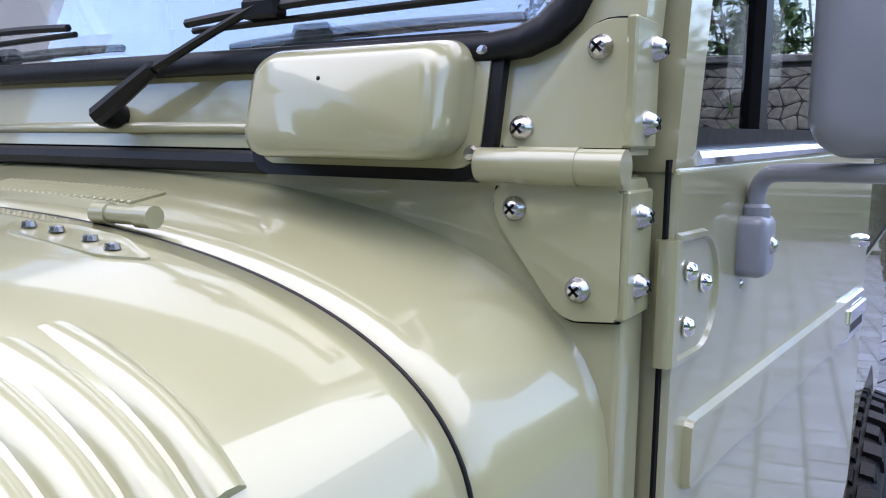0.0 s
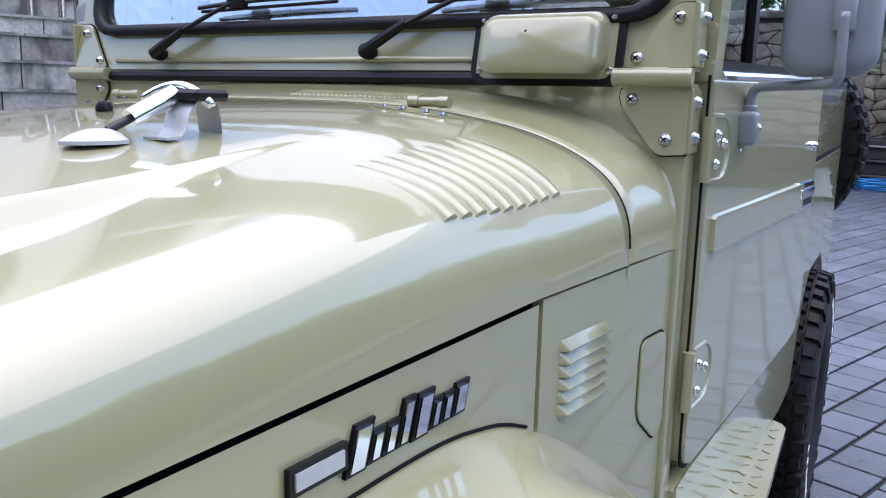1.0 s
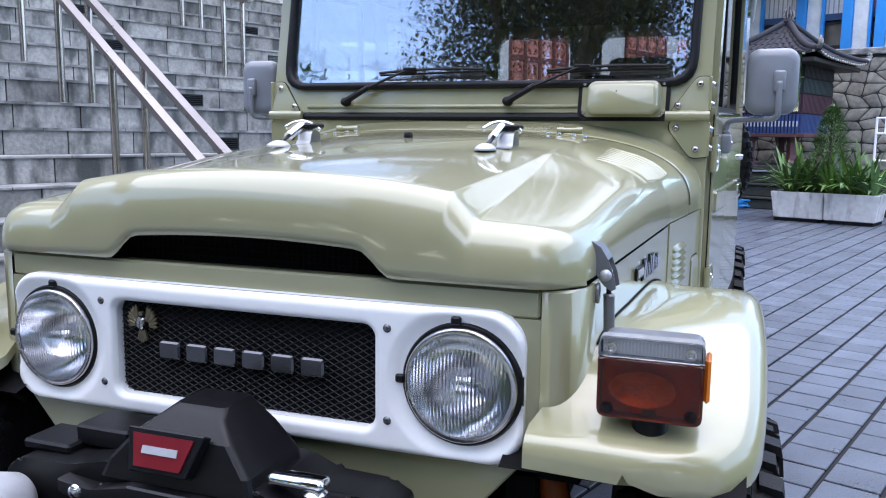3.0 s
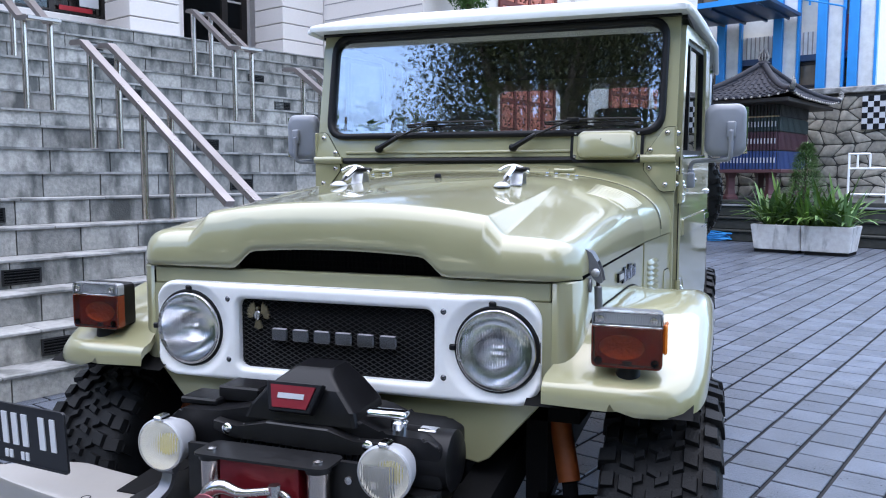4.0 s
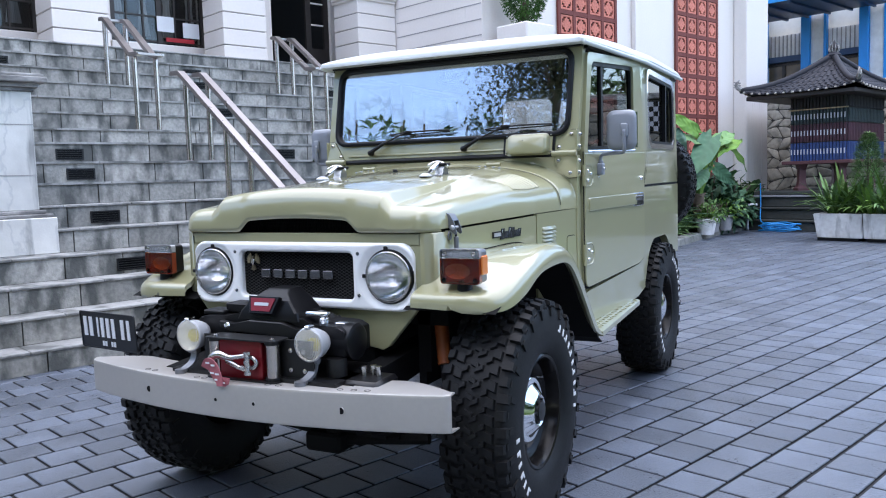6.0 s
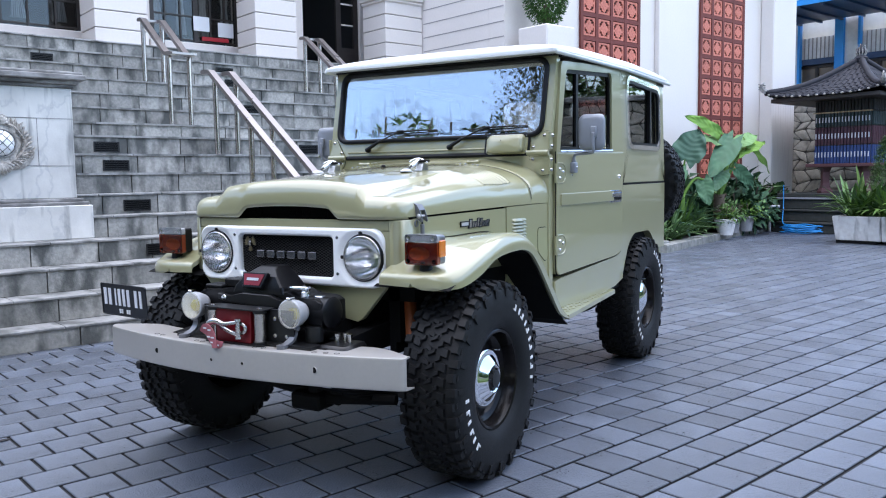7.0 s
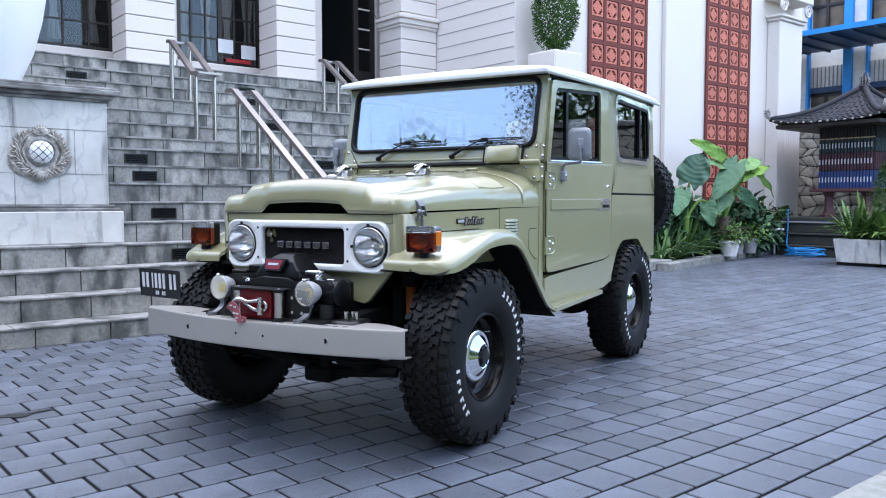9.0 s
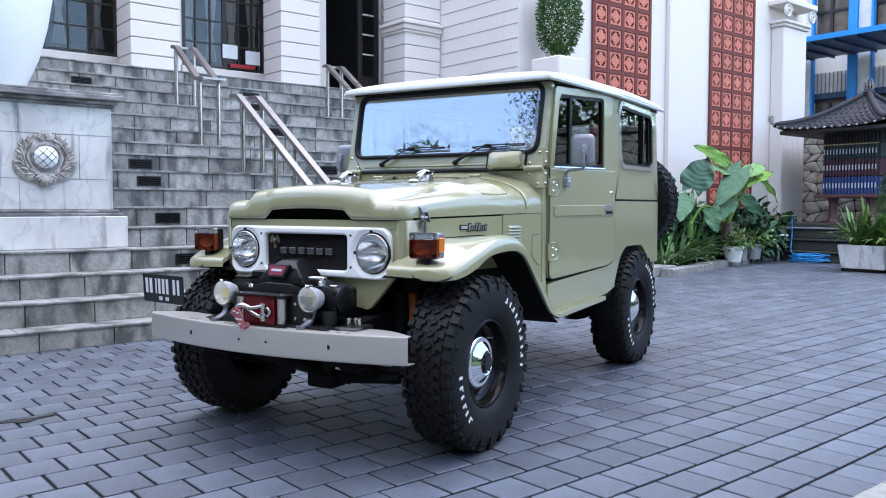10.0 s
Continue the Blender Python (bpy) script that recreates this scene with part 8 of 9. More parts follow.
for i in range(3200):
    t = rc.random() ** 0.8
    z = 0.8 + 0.95 * t
    a = rc.uniform(0, 6.283)
    R = (0.36 * (1 - t) ** 0.7 + 0.03) * (0.85 + 0.3 * noise.noise(Vector((math.cos(a) * 2, math.sin(a) * 2, z * 5))))
    q = rc.uniform(0.5, 1.05)
    c = Vector((12.35 + R * q * math.cos(a), 2.32 + R * q * math.sin(a), z))
    leaf_quad(bm, c, Vector((math.cos(a), math.sin(a), 0.5)) + rnd_dir(rc) * 0.5, Vector((0, 0, 1)), rc.uniform(0.06, 0.11), 0.009)
raw_part("crown", bm, CONIFER_LEAF, con)

# ---- blue hose coil ----
bm = B()
pts = []
for i in range(140):
    a = i * 0.28
    pts.append((13.6 + (0.20 + 0.05 * math.sin(i * 0.37)) * math.cos(a), 4.35 + (0.34 + 0.08 * math.sin(i * 0.21)) * math.sin(a), 0.02 + 0.0011 * i + 0.012 * math.sin(i * 0.9)))
tube(bm, pts, 0.012, 6)
tube(bm, smooth_path([pts[-1], (13.75, 4.8, 0.2), (14.0, 4.92, 0.5), (14.05, 4.95, 0.8), (14.05, 4.95, 0.95)], 5), 0.012, 6)
tagged(part("garden_hose", bm, BLUE_HOSE, None, smooth=True, m=SITE), "coiled bright blue garden hose on the paving", "hose")
# bent tap pipe
tube(bm := B(), smooth_path([(13.7, 5.05, 0.0), (13.7, 5.05, 0.45), (13.72, 5.0, 0.52), (13.8, 4.9, 0.52)], 5), 0.03, 8)
tagged(part("standpipe", bm, ZINC, None, smooth=True, m=SITE), "short grey bent standpipe by the bed", "pipe")

# ---- shrine with clay tile roof ----
shr = empty("shrine", "small raised shrine with dark tile roof and striped panels", "shrine", SITE)
MAROON = material("maroon_paint", (0.10, 0.038, 0.04), rough=0.6, var=0.2, bump=0.08)
SX0, SX1, SY0, SY1 = 14.36, 16.3, 3.38, 4.52
TERRACE = material("dark_mossy_stone", (0.055, 0.055, 0.05), rough=0.8, second=(0.022, 0.026, 0.02), grain=14, blotch=3, bump=0.35, bump_scale=40)
for x0, z0, z1 in ((13.84, 0.0, 0.22), (14.0, 0.22, 0.46), (14.12, 0.46, 0.70)):
    sp("terrace_tier", box(B(), x0, 17.4, -4.0, 5.1, z0, z1 - 0.04, 0.015, 1), TERRACE, shr)
    sp("tier_cap", box(B(), x0 - 0.05, 17.4, -4.0, 5.12, z1 - 0.04, z1, 0.01, 1), POT_GREY if z1 > 0.6 else TERRACE, shr)
sp("terrace_top", box(B(), 14.07, 17.4, -4.0, 5.1, 0.70, 0.78, 0.01, 1), TERRACE, shr)
for x in (SX0 + 0.1, SX1 - 0.1):
    for y in (SY0 + 0.15, SY1 - 0.22):
        turned(bm := B(), [(0.16, 0.0), (0.16, 0.05), (0.11, 0.1), (0.09, 0.2), (0.09, 0.42), (0.12, 0.5), (0.14, 0.56)], (x, y, 0.78), (0, 0, 1), 4)
        sp("leg", bm, MAROON, shr)
sp("body_floor", box(B(), SX0 - 0.1, SX1, SY0 - 0.1, SY1 + 0.1, 1.30, 1.37, 0.01, 1), MAROON, shr)
sp("body", box(B(), SX0 + 0.03, SX1 - 0.03, SY0 + 0.03, SY1 - 0.03, 1.37, 2.62), DARK_WOOD, shr)
bands = [(1.37, 1.72, material("blue_panel", (0.022, 0.05, 0.16), rough=0.6, var=0.3)), (1.74, 2.08, material("maroon_panel", (0.06, 0.02, 0.03), rough=0.6, var=0.3)), (2.10, 2.36, material("green_panel", (0.02, 0.036, 0.036), rough=0.6, var=0.3)), (2.38, 2.60, material("black_panel", (0.010, 0.012, 0.014), rough=0.6, var=0.3))]
n = 17
for z0, z1, mat in bands:
    for i in range(n):
        y = SY0 + 0.03 + (SY1 - SY0 - 0.06) * (i + 0.5) / n
        sp("slat", box(B(), SX0 - 0.005, SX0 + 0.03, y - 0.025, y + 0.025, z0, z1, 0.005, 1), mat, shr)
        if z0 < 2.3:
            sp("pale_mark", box(B(), SX0 - 0.009, SX0 - 0.005, y - 0.011, y + 0.011, (z0 + z1) / 2 - 0.05, (z0 + z1) / 2 + 0.05), CURTAIN, shr)
    for i in range(24):
        x = SX0 + 0.03 + (SX1 - SX0 - 0.06) * (i + 0.5) / 24
        sp("slat", box(B(), x - 0.03, x + 0.03, SY0 - 0.005, SY0 + 0.03, z0, z1), mat, shr)
sp("gilt_rail", box(B(), SX0 - 0.02, SX0 + 0.0, SY0, SY1, 2.36, 2.385), GOLD, shr)
# flared hip roof: eaves ring to ridge
APEX = Vector((15.2, 3.98, 3.46))
EAVE = [Vector((13.72, 5.22, 2.68)), Vector((13.72, 2.98, 2.68)), Vector((17.0, 2.98, 2.68)), Vector((17.0, 5.22, 2.68))]
sp("eave_board", box(B(), 13.8, 16.9, 3.06, 5.14, 2.60, 2.68, 0.01, 1), DARK_WOOD, shr)


def roof_pt(a, b, s, t):
    """s along the eave 0..1, t up the slope 0..1."""
    e = a.lerp(b, s)
    e.z += 0.10 * (2 * s - 1) ** 4
    p = e.lerp(APEX, t)
    p.z -= 0.16 * math.sin(math.pi * t) * (1 - 0.3 * t)
    return p


for q in range(4):
    a, b = EAVE[q], EAVE[(q + 1) % 4]
    bm = B()
    NS, NT = 20, 12
    rows = []
    for j in range(NT + 1):
        rows.append([roof_pt(a, b, i / NS, j / NT) for i in range(NS + 1)])
    rings(bm, rows, closed=False)
    sp("roof_slope", bm, ROOF_TILE, shr)
    L = (b - a).length
    nt = int(L / 0.115)
    d = (b - a).normalized()
    for j in range(9):
        t0, t1 = j / 9, (j + 1.25) / 9
        lo, hi = 0.0, 1.0
        cnt = max(1, int(nt * (1 - t0)))
        if t1 > 1:
            t1 = 1.0
        bm = B()
        for i in range(cnt):
            s = (i + 0.5) / cnt
            p0, p1 = roof_pt(a, b, s, t0), roof_pt(a, b, s, min(t1, 0.99))
            w = 0.045
            lp = []
            for p, h in ((p0, 0.034), (p1, 0.012)):
                lp.append([p + d * (w * math.cos(k * math.pi / 4)) + Vector((0, 0, h * math.sin(k * math.pi / 4) + 0.005)) for k in range(5)])
            rings(bm, lp, closed=False)
            bm.faces.new([v for v in list(bm.verts)[-10:-5]])
        sp("tile_course", bm, ROOF_TILE, shr)
    nend = int(L / 0.15)
    for i in range(nend):
        p = roof_pt(a, b, (i + 0.5) / nend, 0.0) + Vector((0, 0, 0.012))
        out_ = Vector((d.y, -d.x, 0))
        out_ = out_ if out_.dot(p - APEX) > 0 else -out_
        cyl(bm := B(), p - out_ * 0.03, p + out_ * 0.02, 0.019, seg=8)
        sp("eave_tile_end", bm, WREATH, shr)
    hip = [roof_pt(a, b, 0.0, j / 10) + Vector((0, 0, 0.03)) for j in range(11)]
    tube(bm := B(), hip, [0.06] * 11, 8)
    sp("hip_ridge", bm, ROOF_TILE, shr, smooth=True)
    bm = B()
    e0 = roof_pt(a, b, 0.0, 0.0)
    outd = (e0 - APEX)
    outd.z = 0
    outd.normalize()
    tube(bm, smooth_path([e0 - outd * 0.15 + Vector((0, 0, 0.04)), e0 + outd * 0.02 + Vector((0, 0, 0.07)), e0 + outd * 0.08 + Vector((0, 0, 0.16)), e0 + outd * 0.02 + Vector((0, 0, 0.24))], 4), [0.05] * 6 + [0.045, 0.04, 0.035, 0.03, 0.02, 0.015, 0.01], 6)
    for k in range(3):
        tube(bm, [e0 + Vector((0, 0, 0.08 + 0.05 * k)), e0 + outd * 0.14 + Vector((0, 0, 0.10 + 0.05 * k))], [0.02, 0.006], 5)
    sp("roof_finial", bm, CORNICE, shr, "carved pale roof-end ornament")
turned(bm := B(), [(0.12, -0.05), (0.14, 0.02), (0.07, 0.08), (0.1, 0.14), (0.05, 0.22), (0, 0.32)], APEX, (0, 0, 1), 10)
sp("roof_crown", bm, ROOF_TILE, shr)
for i in range(10):
    a = i * 0.628
    tube(bm := B(), smooth_path([APEX + Vector((0.04 * math.cos(a), 0.04 * math.sin(a), 0.05)), APEX + Vector((0.10 * math.cos(a), 0.10 * math.sin(a), 0.13)), APEX + Vector((0.06 * math.cos(a), 0.06 * math.sin(a), 0.24 + 0.06 * (i % 2)))], 4), [0.016, 0.016, 0.015, 0.014, 0.012, 0.011, 0.009, 0.007, 0.005], 6)
    sp("crown_leaf", bm, CORNICE, shr, smooth=True)

# ---- rubble wall behind ----
rub = empty("rubble_wall", "brown rubble stone wall with a flat coping", "wall", SITE, kind="structure")
WX = 17.5
sp("core", box(B(), WX, WX + 0.4, -7.0, 7.2, 0.0, 3.0), MORTAR, rub)
sp("coping", box(B(), WX - 0.10, WX + 0.5, -7.0, 5.0, 3.0, 3.14, 0.02, 1), CORNICE, rub)
rr = random.Random(12)
far_stones = B()
JJ = {}
s = 0.30
for i in range(-23, 26):
    for j in range(0, 13):
        JJ[i, j] = (i * s + (s / 2 if j % 2 else 0) + rr.uniform(-0.10, 0.10), max(0, j * 0.245 + rr.uniform(-0.075, 0.075)))
for i in range(-23, 25):
    for j in range(0, 12):
        q = [JJ[i, j], JJ[i + 1, j], JJ[i + 1, j + 1], JJ[i, j + 1]]
        cy, cz = sum(p[0] for p in q) / 4, sum(p[1] for p in q) / 4
        if cy > 7.0 or cy < -6.8 or cz > 2.9:
            continue
        near = cy > 2.0
        bm = B() if near else far_stones
        o = fillet([(cy + (p[0] - cy) * 0.93, cz + (p[1] - cz) * 0.92) for p in q], 0.055, 2)
        pr = rr.uniform(0.015, 0.05)
        rings(bm, [[(WX, y, z) for y, z in o], [(WX - pr * 0.7, y, z) for y, z in o], [(WX - pr, cy + (y - cy) * 0.8, cz + (z - cz) * 0.8) for y, z in o]])
        if near:
            sp("stone", bm, RUBBLE, rub, smooth=40)
tagged(part("stones", far_stones, RUBBLE, rub), kind="stuff")
# white tubular stand on the terrace
bm = B()
for y in (1.5, 2.12):
    tube(bm, [(14.3, y, 0.78), (14.3, y, 1.66 if y > 2 else 1.40)], 0.02, 6)
for y0, y1, z in ((1.5, 2.12, 0.92), (1.5, 2.12, 1.38), (1.78, 2.12, 1.64)):
    tube(bm, [(14.3, y0, z), (14.3, y1, z)], 0.02, 6)
for y in (1.78, 1.98):
    tube(bm, [(14.3, y, 1.38), (14.3, y, 1.64)], 0.018, 6)
tagged(part("white_stand", bm, WHITE_PAINT, m=SITE), "white painted metal stand frame on the terrace", "stand")
# checked cloth hung on the rubble wall
ck = empty("checked_cloth", "black and white checked cloth on the rubble wall", "cloth", SITE)
sp("cloth", box(B(), 17.40, 17.41, 1.95, 2.62, 2.22, 2.92), CURTAIN, ck)
for i in range(6):
    for j in range(6):
        if (i + j) % 2:
            y, z = 1.95 + i * 0.112, 2.22 + j * 0.117
            sp("black_square", box(B(), 17.396, 17.40, y, y + 0.112, z, z + 0.117), BLACK_PLASTIC, ck)

# ---- far blue and pale building ----
FX = 22.3
fb = empty("far_building", "pale office building with bright blue posts and dark framed windows", "building", SITE)
TAN_GLASS = material("tan_window_glass", (0.30, 0.22, 0.14), rough=0.1, second=(0.03, 0.03, 0.032), grain=1.6, blotch=0.7, bump=0.0, coat=0.5)
PLASTER = material("rough_white_plaster", (0.80, 0.79, 0.78), rough=0.85, second=(0.55, 0.54, 0.53), grain=6, blotch=2, bump=0.8, bump_scale=14)
BRICK_RED = material("red_tile_cladding", (0.42, 0.13, 0.12), rough=0.75, second=(0.25, 0.07, 0.07), grain=9, blotch=3, bump=0.4, bump_scale=20)
sp("wall", box(B(), FX + 0.35, FX + 6, 3.75, 16, 0, 11.5), CREAM_WALL, fb)
sp("roof", box(B(), FX - 0.4, FX + 6.5, 3.6, 16.5, 11.5, 11.9, 0.03, 1), NAVY_STEEL, fb)
BAYS = ((3.95, 4.25), (4.87, 5.40), (6.03, 7.0), (7.62, 8.95), (9.45, 11.2), (11.6, 13.6))
for z0, z1 in ((2.95, 4.35), (6.25, 7.70), (8.95, 10.4)):
    for a, b in BAYS:
        w = sp("window", box(B(), FX + 0.30, FX + 0.347, a, b, z0, z1), TAN_GLASS, fb)
        n = max(1, round((b - a) / 0.55))
        for k in range(n + 1):
            yy = a + (b - a) * k / n
            sp("window_frame", box(B(), FX + 0.24, FX + 0.30, yy - 0.045, yy + 0.045, z0, z1), DARK_WOOD, w)
        for zz in (z0, z0 + 0.55 * (z1 - z0), z1):
            sp("window_rail", box(B(), FX + 0.245, FX + 0.30, a, b, zz - 0.04, zz + 0.04), DARK_WOOD, w)
    sp("floor_beam", box(B(), FX + 0.1, FX + 0.349, 3.75, 16, z1 + 0.05, z1 + 0.22), NAVY_STEEL, fb)
    band = sp("cladding", box(B(), FX + 0.22, FX + 0.349, 3.75, 16, z1 + 0.22, z1 + 0.86), PLASTER, fb)
    for k in range(58):
        yy = 3.85 + k * 0.12
        sp("cladding_rib", box(B(), FX + 0.195, FX + 0.22, yy - 0.012, yy + 0.012, z1 + 0.23, z1 + 0.85), WALL_GROOVE, band)
for y in (9.25, 7.50, 5.90, 4.74, 3.95, 11.4):
    sp("blue_post", box(B(), FX - 0.12, FX + 0.12, y - 0.12, y + 0.12, 0, 11.4), BLUE_STEEL, fb)
    sp("plaster_pier", box(B(), FX - 0.02, FX + 0.345, y - 0.50, y - 0.122, 0, 11.4, 0.02, 1), PLASTER, fb)
    sp("blue_strip", box(B(), FX - 0.06, FX + 0.10, y - 0.57, y - 0.502, 0, 11.4), BLUE_STEEL, fb)
sp("red_panel", box(B(), FX + 0.10, FX + 0.20, 3.98, 4.22, 4.6, 5.55), BRICK_RED, fb)
can = sp("canopy", box(B(), 19.5, FX - 0.13, 5.28, 10.2, 5.60, 5.68), NAVY_STEEL, fb, "dark blue steel canopy")
sp("fascia", box(B(), 19.46, 19.498, 5.28, 10.2, 5.60, 5.74), BLUE_STEEL, can)
for i in range(8):
    y = 5.6 + i * 0.6
    sp("canopy_beam", box(B(), 19.52, FX - 0.14, y - 0.03, y + 0.03, 5.54, 5.598), NAVY_STEEL, can)
for i in range(5):
    z = 5.75 + i * 0.2
    tube(bm := B(), [(19.5, 5.28, z), (FX - 0.2, 4.15, z - 0.05)], 0.022, 6)
    sp("side_rail", bm, BLUE_STEEL, can)
for p in ((19.5, 5.28), (20.9, 4.72), (FX - 0.2, 4.15)):
    tube(bm := B(), [(*p, 5.62), (*p, 6.6)], 0.03, 6)
    sp("rail_post", bm, BLUE_STEEL, can)

leafy_shrub(20.6, 1.4, 0.0, 1.7, 6.0, 1800, LEAF, 410, "broad evergreen bush beyond the rubble wall", 0.26, 0.07, "bush", "", "tall_bush")

# unseen row, added to keep bright sky out of the door's reflection
for i in range(9):
    leafy_shrub(19.3 + 0.4 * math.sin(i * 2.2), -13.0 + i * 1.6, 0.0, 1.5, 5.6 + 0.5 * math.sin(i * 1.7), 2000, LEAF, 420 + i, "unseen tall evergreen shrub added beyond the rubble wall", 0.42, 0.11, "shrub", "wall shrubs", "wall_shrub")

# ---- grass corner with pale edging ----
bm = B()
pts = fillet([(0.55, -2.33), (14.0, -2.33), (14.0, -16.0), (0.55, -16.0)], [0.25, 0.0, 0.0, 0.25])
prism(bm, pts, "z", -0.01, 0.03)
tagged(part("lawn", bm, LAWN, m=SITE), "short green lawn beside the pale edging", "lawn", kind="structure")
rg = random.Random(44)
bm = B()
for i in range(5200):
    x, y = rg.uniform(0.62, 2.6), rg.uniform(-3.2, -2.37)
    a = rg.uniform(0, 6.28)
    h = rg.uniform(0.025, 0.055)
    d = Vector((math.cos(a), math.sin(a), 0)) * 0.0025
    lean_ = Vector((rg.uniform(-1, 1), rg.uniform(-1, 1), 0)) * h * 0.5
    c = Vector((x, y, 0.03))
    bm.faces.new([bm.verts.new(p) for p in (c - d, c + d, c + lean_ + Vector((0, 0, h)))])
raw_part("grass", bm, GRASS, None, "short green grass at the paving's edge", "stuff", SITE)["category"] = "grass"
ed = empty("edging", "pale concrete edging strip beside the paving", "edging", SITE, kind="structure")
x = -9.0
while x < 14.0:
    sp("edging_slab", box(B(), x, x + 0.594, -2.66 if x < 0.3 else -2.328, -2.135, -0.02, 0.012, 0.006, 1), EDGING, ed)
    x += 0.6
tagged(part("side_paving", box(B(), -14.0, 0.54, -16.0, -2.665, -0.03, 0.0), PAVER, m=SITE), "grey stone paving behind the edging", "pavement", kind="structure")

# ---- forecourt trees and shrubs, some mirrored by the windscreen, some added unseen ----
def tree(x, y, H, R, n, seed, label):
    r = random.Random(seed)
    e = empty("tree", label, "tree", Matrix.Identity(4), "forecourt trees")
    tube(bm := B(), smooth_path([(x, y, 0), (x + 0.1, y, H * 0.25), (x - 0.05, y + 0.1, H * 0.45)], 4), [0.2, 0.19, 0.18, 0.17, 0.16, 0.15, 0.15, 0.14, 0.14], 10)
    sp("trunk", bm, BARK, e, smooth=True)
    tips = []
    for i in range(20):
        a = i * 2.39 + r.uniform(-0.3, 0.3)
        el = r.uniform(0.2, 1.1)
        b = Vector((x - 0.05, y + 0.1, H * (0.38 + 0.08 * r.random())))
        t = Vector((x + R * 0.75 * math.cos(a) * math.cos(el), y + R * 0.75 * math.sin(a) * math.cos(el), H * 0.55 + H * 0.36 * math.sin(el)))
        tube(bm := B(), smooth_path([b, b.lerp(t, 0.5) + Vector((0, 0, -0.1)), t], 4), [0.10, 0.09, 0.08, 0.07, 0.06, 0.05, 0.04, 0.03, 0.02], 6)
        sp("limb", bm, BARK, e, smooth=True)
        tips += [b.lerp(t, k) for k in (0.6, 0.8, 1.0)]
    bm = B()
    for i in range(n):
        t = r.choice(tips)
        c = t + rnd_dir(r) * R * 0.36 * r.random() ** 0.5
        leaf_quad(bm, c, rnd_dir(r) - Vector((0, 0, 0.3)), Vector((0, 0, 1)) + rnd_dir(r) * 0.4, r.uniform(0.08, 0.13), r.uniform(0.022, 0.036))
    raw_part("crown", bm, LEAF_TREE, e)


tree(-1.9, -8.6, 11.6, 3.3, 40000, 1, "spreading broad-leaved tree behind the forecourt")

# out of view, added only to darken the paving and lower steps
tree(6.0, -4.4, 11.5, 4.2, 30000, 7, "unseen tall tree added to shade the paving and lower steps")


def rosette_shrub(x, y, R, H, n, seed, label):
    """A tall dense shrub whose shoots end in rosettes of long leaves."""
    r = random.Random(seed)
    e = empty("tall_shrub", label, "shrub", Matrix.Identity(4), "far shrubs")
    for i in range(7):
        a = i * 0.9 + r.uniform(-0.3, 0.3)
        tube(bm := B(), smooth_path([(x, y, 0), (x + 0.35 * R * math.cos(a), y + 0.35 * R * math.sin(a), H * 0.5), (x + 0.7 * R * math.cos(a), y + 0.7 * R * math.sin(a), H * 0.88)], 4), [0.07 - 0.006 * k for k in range(9)], 6)
        sp("stem", bm, BARK, e)
    bm = B()
    for i in range(n):
        d = rnd_dir(r)
        q = r.uniform(0.45, 1.0)
        c = Vector((x + d.x * R * q, y + d.y * R * q, H * 0.52 + d.z * H * 0.46 * q * (0.86 + 0.28 * noise.noise(Vector((d.x * 3 + seed, d.y * 3, 0))))))
        up = (d + Vector((0, 0, 0.9))).normalized()
        for k in range(9):
            t = rnd_dir(r)
            t = (t - up * t.dot(up)).normalized()
            leaf_quad(bm, c, t + up * r.uniform(0.1, 1.1), up, r.uniform(0.26, 0.42), r.uniform(0.045, 0.07))
    raw_part("crown", bm, LEAF, e)


for i in range(15):
    x = -14.5 + i * 1.75
    rosette_shrub(x, -10.6 + 0.6 * math.sin(i * 1.7), 1.5, 8.05 + 0.35 * math.sin(i * 2.3), 900, 300 + i, "tall dense evergreen shrub across the forecourt")
for i in range(4):
    leafy_shrub(10.2 + 0.5 * math.sin(i * 2.1), -9.0 + i * 1.8, 0.0, 1.6, 7.6 + 0.7 * math.sin(i * 1.3), 3000, LEAF, 330 + i, "tall dense evergreen shrub across the forecourt", 0.5, 0.12, "shrub", "far shrubs", "tall_shrub", Matrix.Identity(4))
# hedge out of view, added so the door mirrors greenery, not sky
for i in range(8):
    leafy_shrub(12.5 + 0.5 * math.sin(i * 2.6), -1.5 + i * 1.9, 0.0, 1.5, 3.6 + 0.4 * math.sin(i * 1.9), 2200, LEAF, 350 + i, "unseen evergreen hedge shrub added along the forecourt", 0.42, 0.11, "shrub", "side shrubs", "hedge_shrub", Matrix.Identity(4))

# ---- paving, piece by piece ----
PAVE_L, PAVE_W = 0.211, 0.211


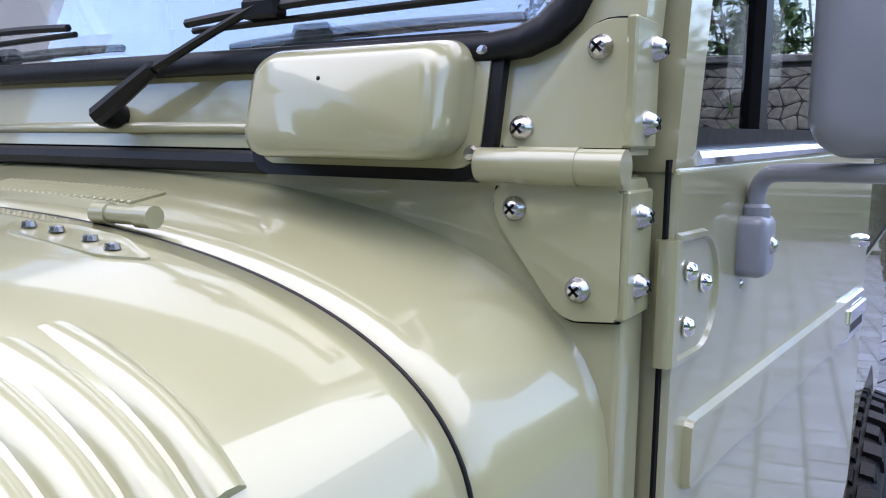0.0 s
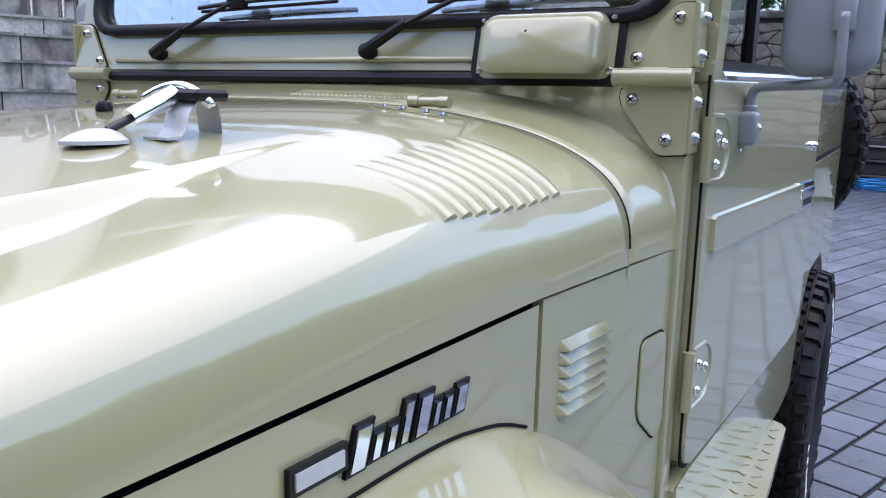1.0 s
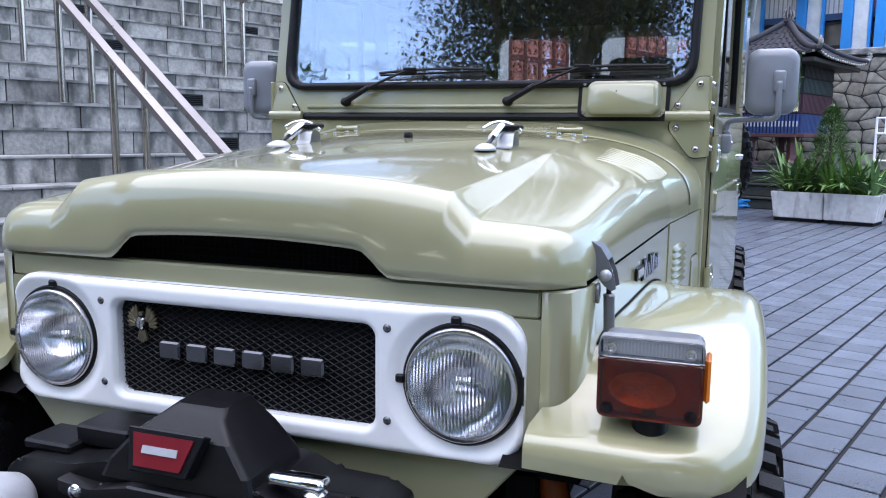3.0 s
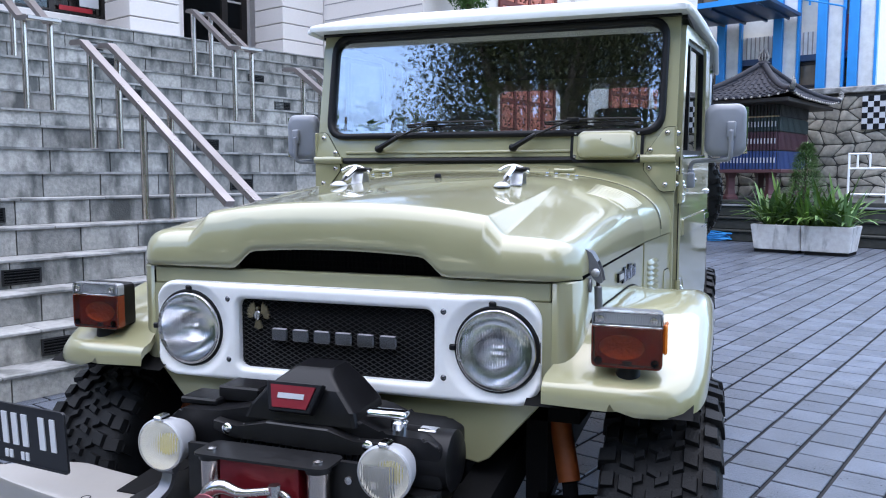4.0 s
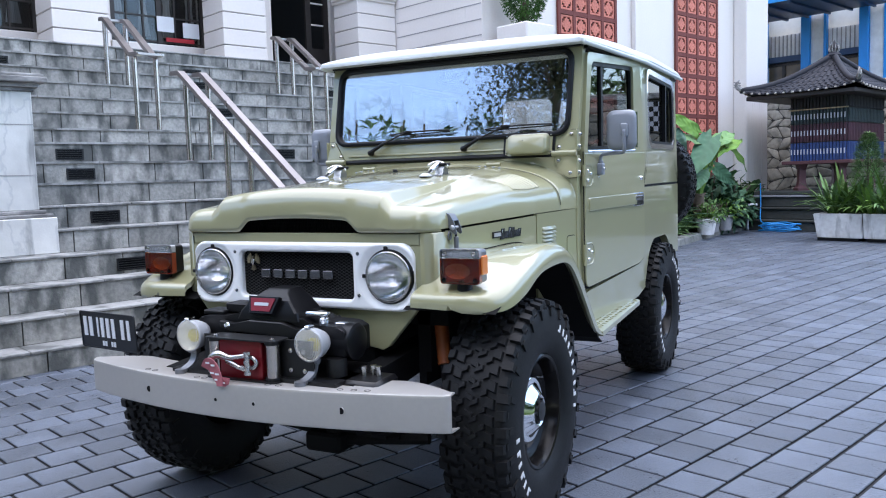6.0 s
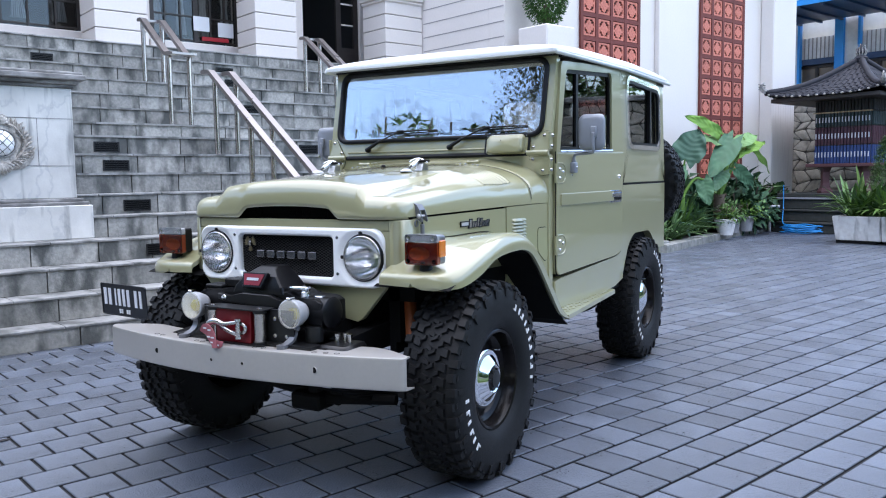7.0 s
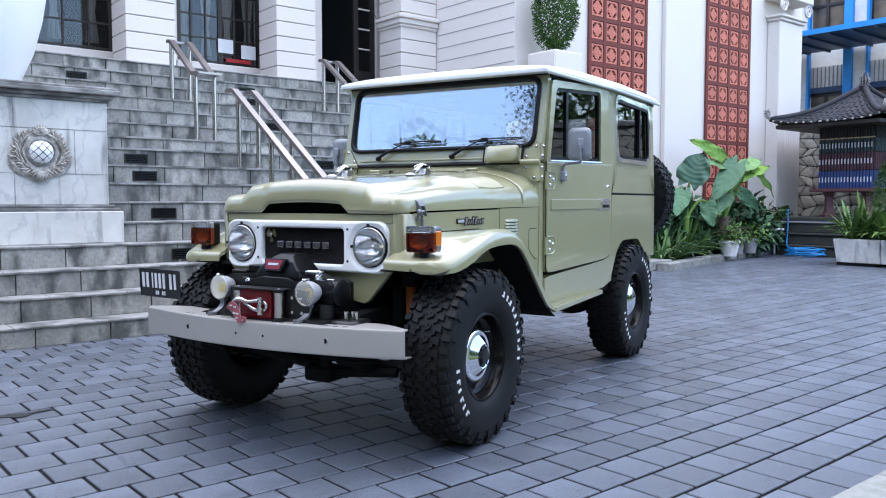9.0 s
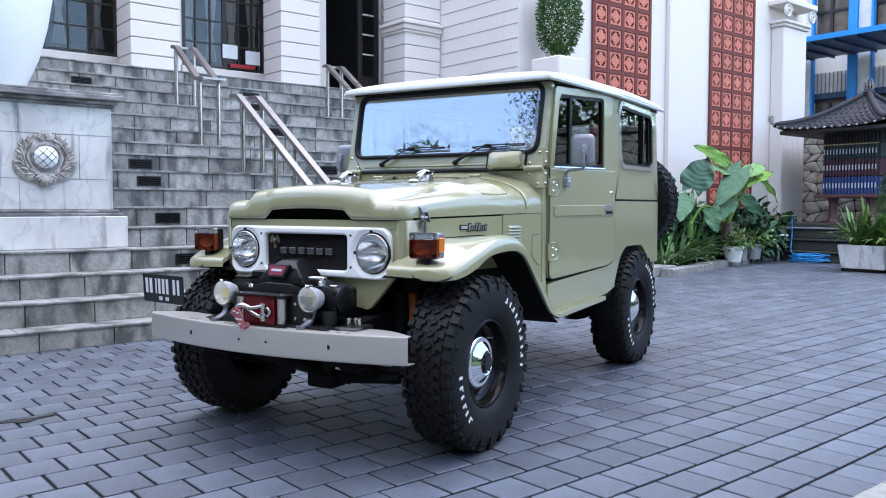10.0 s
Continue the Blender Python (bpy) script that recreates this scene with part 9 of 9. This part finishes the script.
def paver_mesh(w, l):
    bm = B()
    g, c, d = 0.0068, 0.0022, 0.03
    h = 0.0085
    lo = [(g, h), (l - g, h), (l - g, w - h), (g, w - h)]
    hi = [(g + c, h + c), (l - g - c, h + c), (l - g - c, w - h - c), (g + c, w - h - c)]
    rows = [[bm.verts.new((x, y, z)) for x, y in q] for q, z in ((lo, -d), (lo, -0.004), (hi, 0.0))]
    for a, b in zip(rows, rows[1:]):
        for i in range(4):
            bm.faces.new((a[i], a[(i + 1) % 4], b[(i + 1) % 4], b[i]))
    bm.faces.new(rows[2])
    me = bpy.data.meshes.new("paver")
    bm.to_mesh(me)
    bm.free()
    me.materials.append(PAVER)
    me.materials.append(JOINT)
    for p in me.polygons:
        p.material_index = 0 if p.normal.z > 0.3 else 1
    return me


pavement = empty("pavement", "forecourt paved with dark blue-grey stone blocks", "pavement", SITE @ Matrix.Rotation(radians(1.5), 4, "Z"), kind="structure")
one_paver = paver_mesh(PAVE_W, PAVE_L)
src_v = [tuple(v.co) for v in one_paver.vertices]
src_f = [tuple(p.vertices) for p in one_paver.polygons]
far_v, far_f = [], []
rng = random.Random(11)
row = 0
y = -1.122 - 5 * PAVE_W
while y < 5.3:
    x = (-9.0 if y < 3.35 else 7.05) + (row % 2) * PAVE_L / 2 + rng.uniform(-0.01, 0.01)
    while x < 18.0:
        z = rng.uniform(-0.0008, 0.0008)
        tx, ty = rng.uniform(-0.004, 0.004), rng.uniform(-0.004, 0.004)
        if -0.5 < x < 2.4 and -2.2 < y < -1.2 or -1.8 < x < -0.5 and -0.9 < y < 1.2:
            ob = new("paver", one_paver)
            ob.parent = pavement
            ob.matrix_basis = Matrix.Translation((x, y, z)) @ Euler((ty * 0.6, tx * 0.6, rng.uniform(-0.004, 0.004))).to_matrix().to_4x4()
        else:
            n = len(far_v)
            far_v += [(x + a, y + b, z + c + a * tx * -1 + b * ty) for a, b, c in src_v]
            far_f += [tuple(n + i for i in f) for f in src_f]
        x += PAVE_L
    y += PAVE_W
    row += 1
me = bpy.data.meshes.new("paver_field")
me.from_pydata(far_v, [], far_f)
me.materials.append(PAVER)
me.materials.append(JOINT)
me.polygons.foreach_set("material_index", [p.material_index for p in one_paver.polygons] * (len(far_f) // len(src_f)))
field = new("paver_field", me)
field.parent = pavement
tagged(field, kind="stuff")

# worn joint with dark soil between the blocks
bm = B()
prism(bm, fillet([(-1.52, 1.135), (-1.38, 1.14), (-1.24, 1.115), (-1.11, 1.125), (-1.12, 1.095), (-1.22, 1.080), (-1.26, 1.035), (-1.31, 1.040), (-1.34, 1.085), (-1.52, 1.095)], 0.012, 2), "z", 0.0022, 0.0050)
tagged(part("soil_patch", bm, JOINT, m=SITE), "dark damp soil in a worn joint of the paving", "soil")
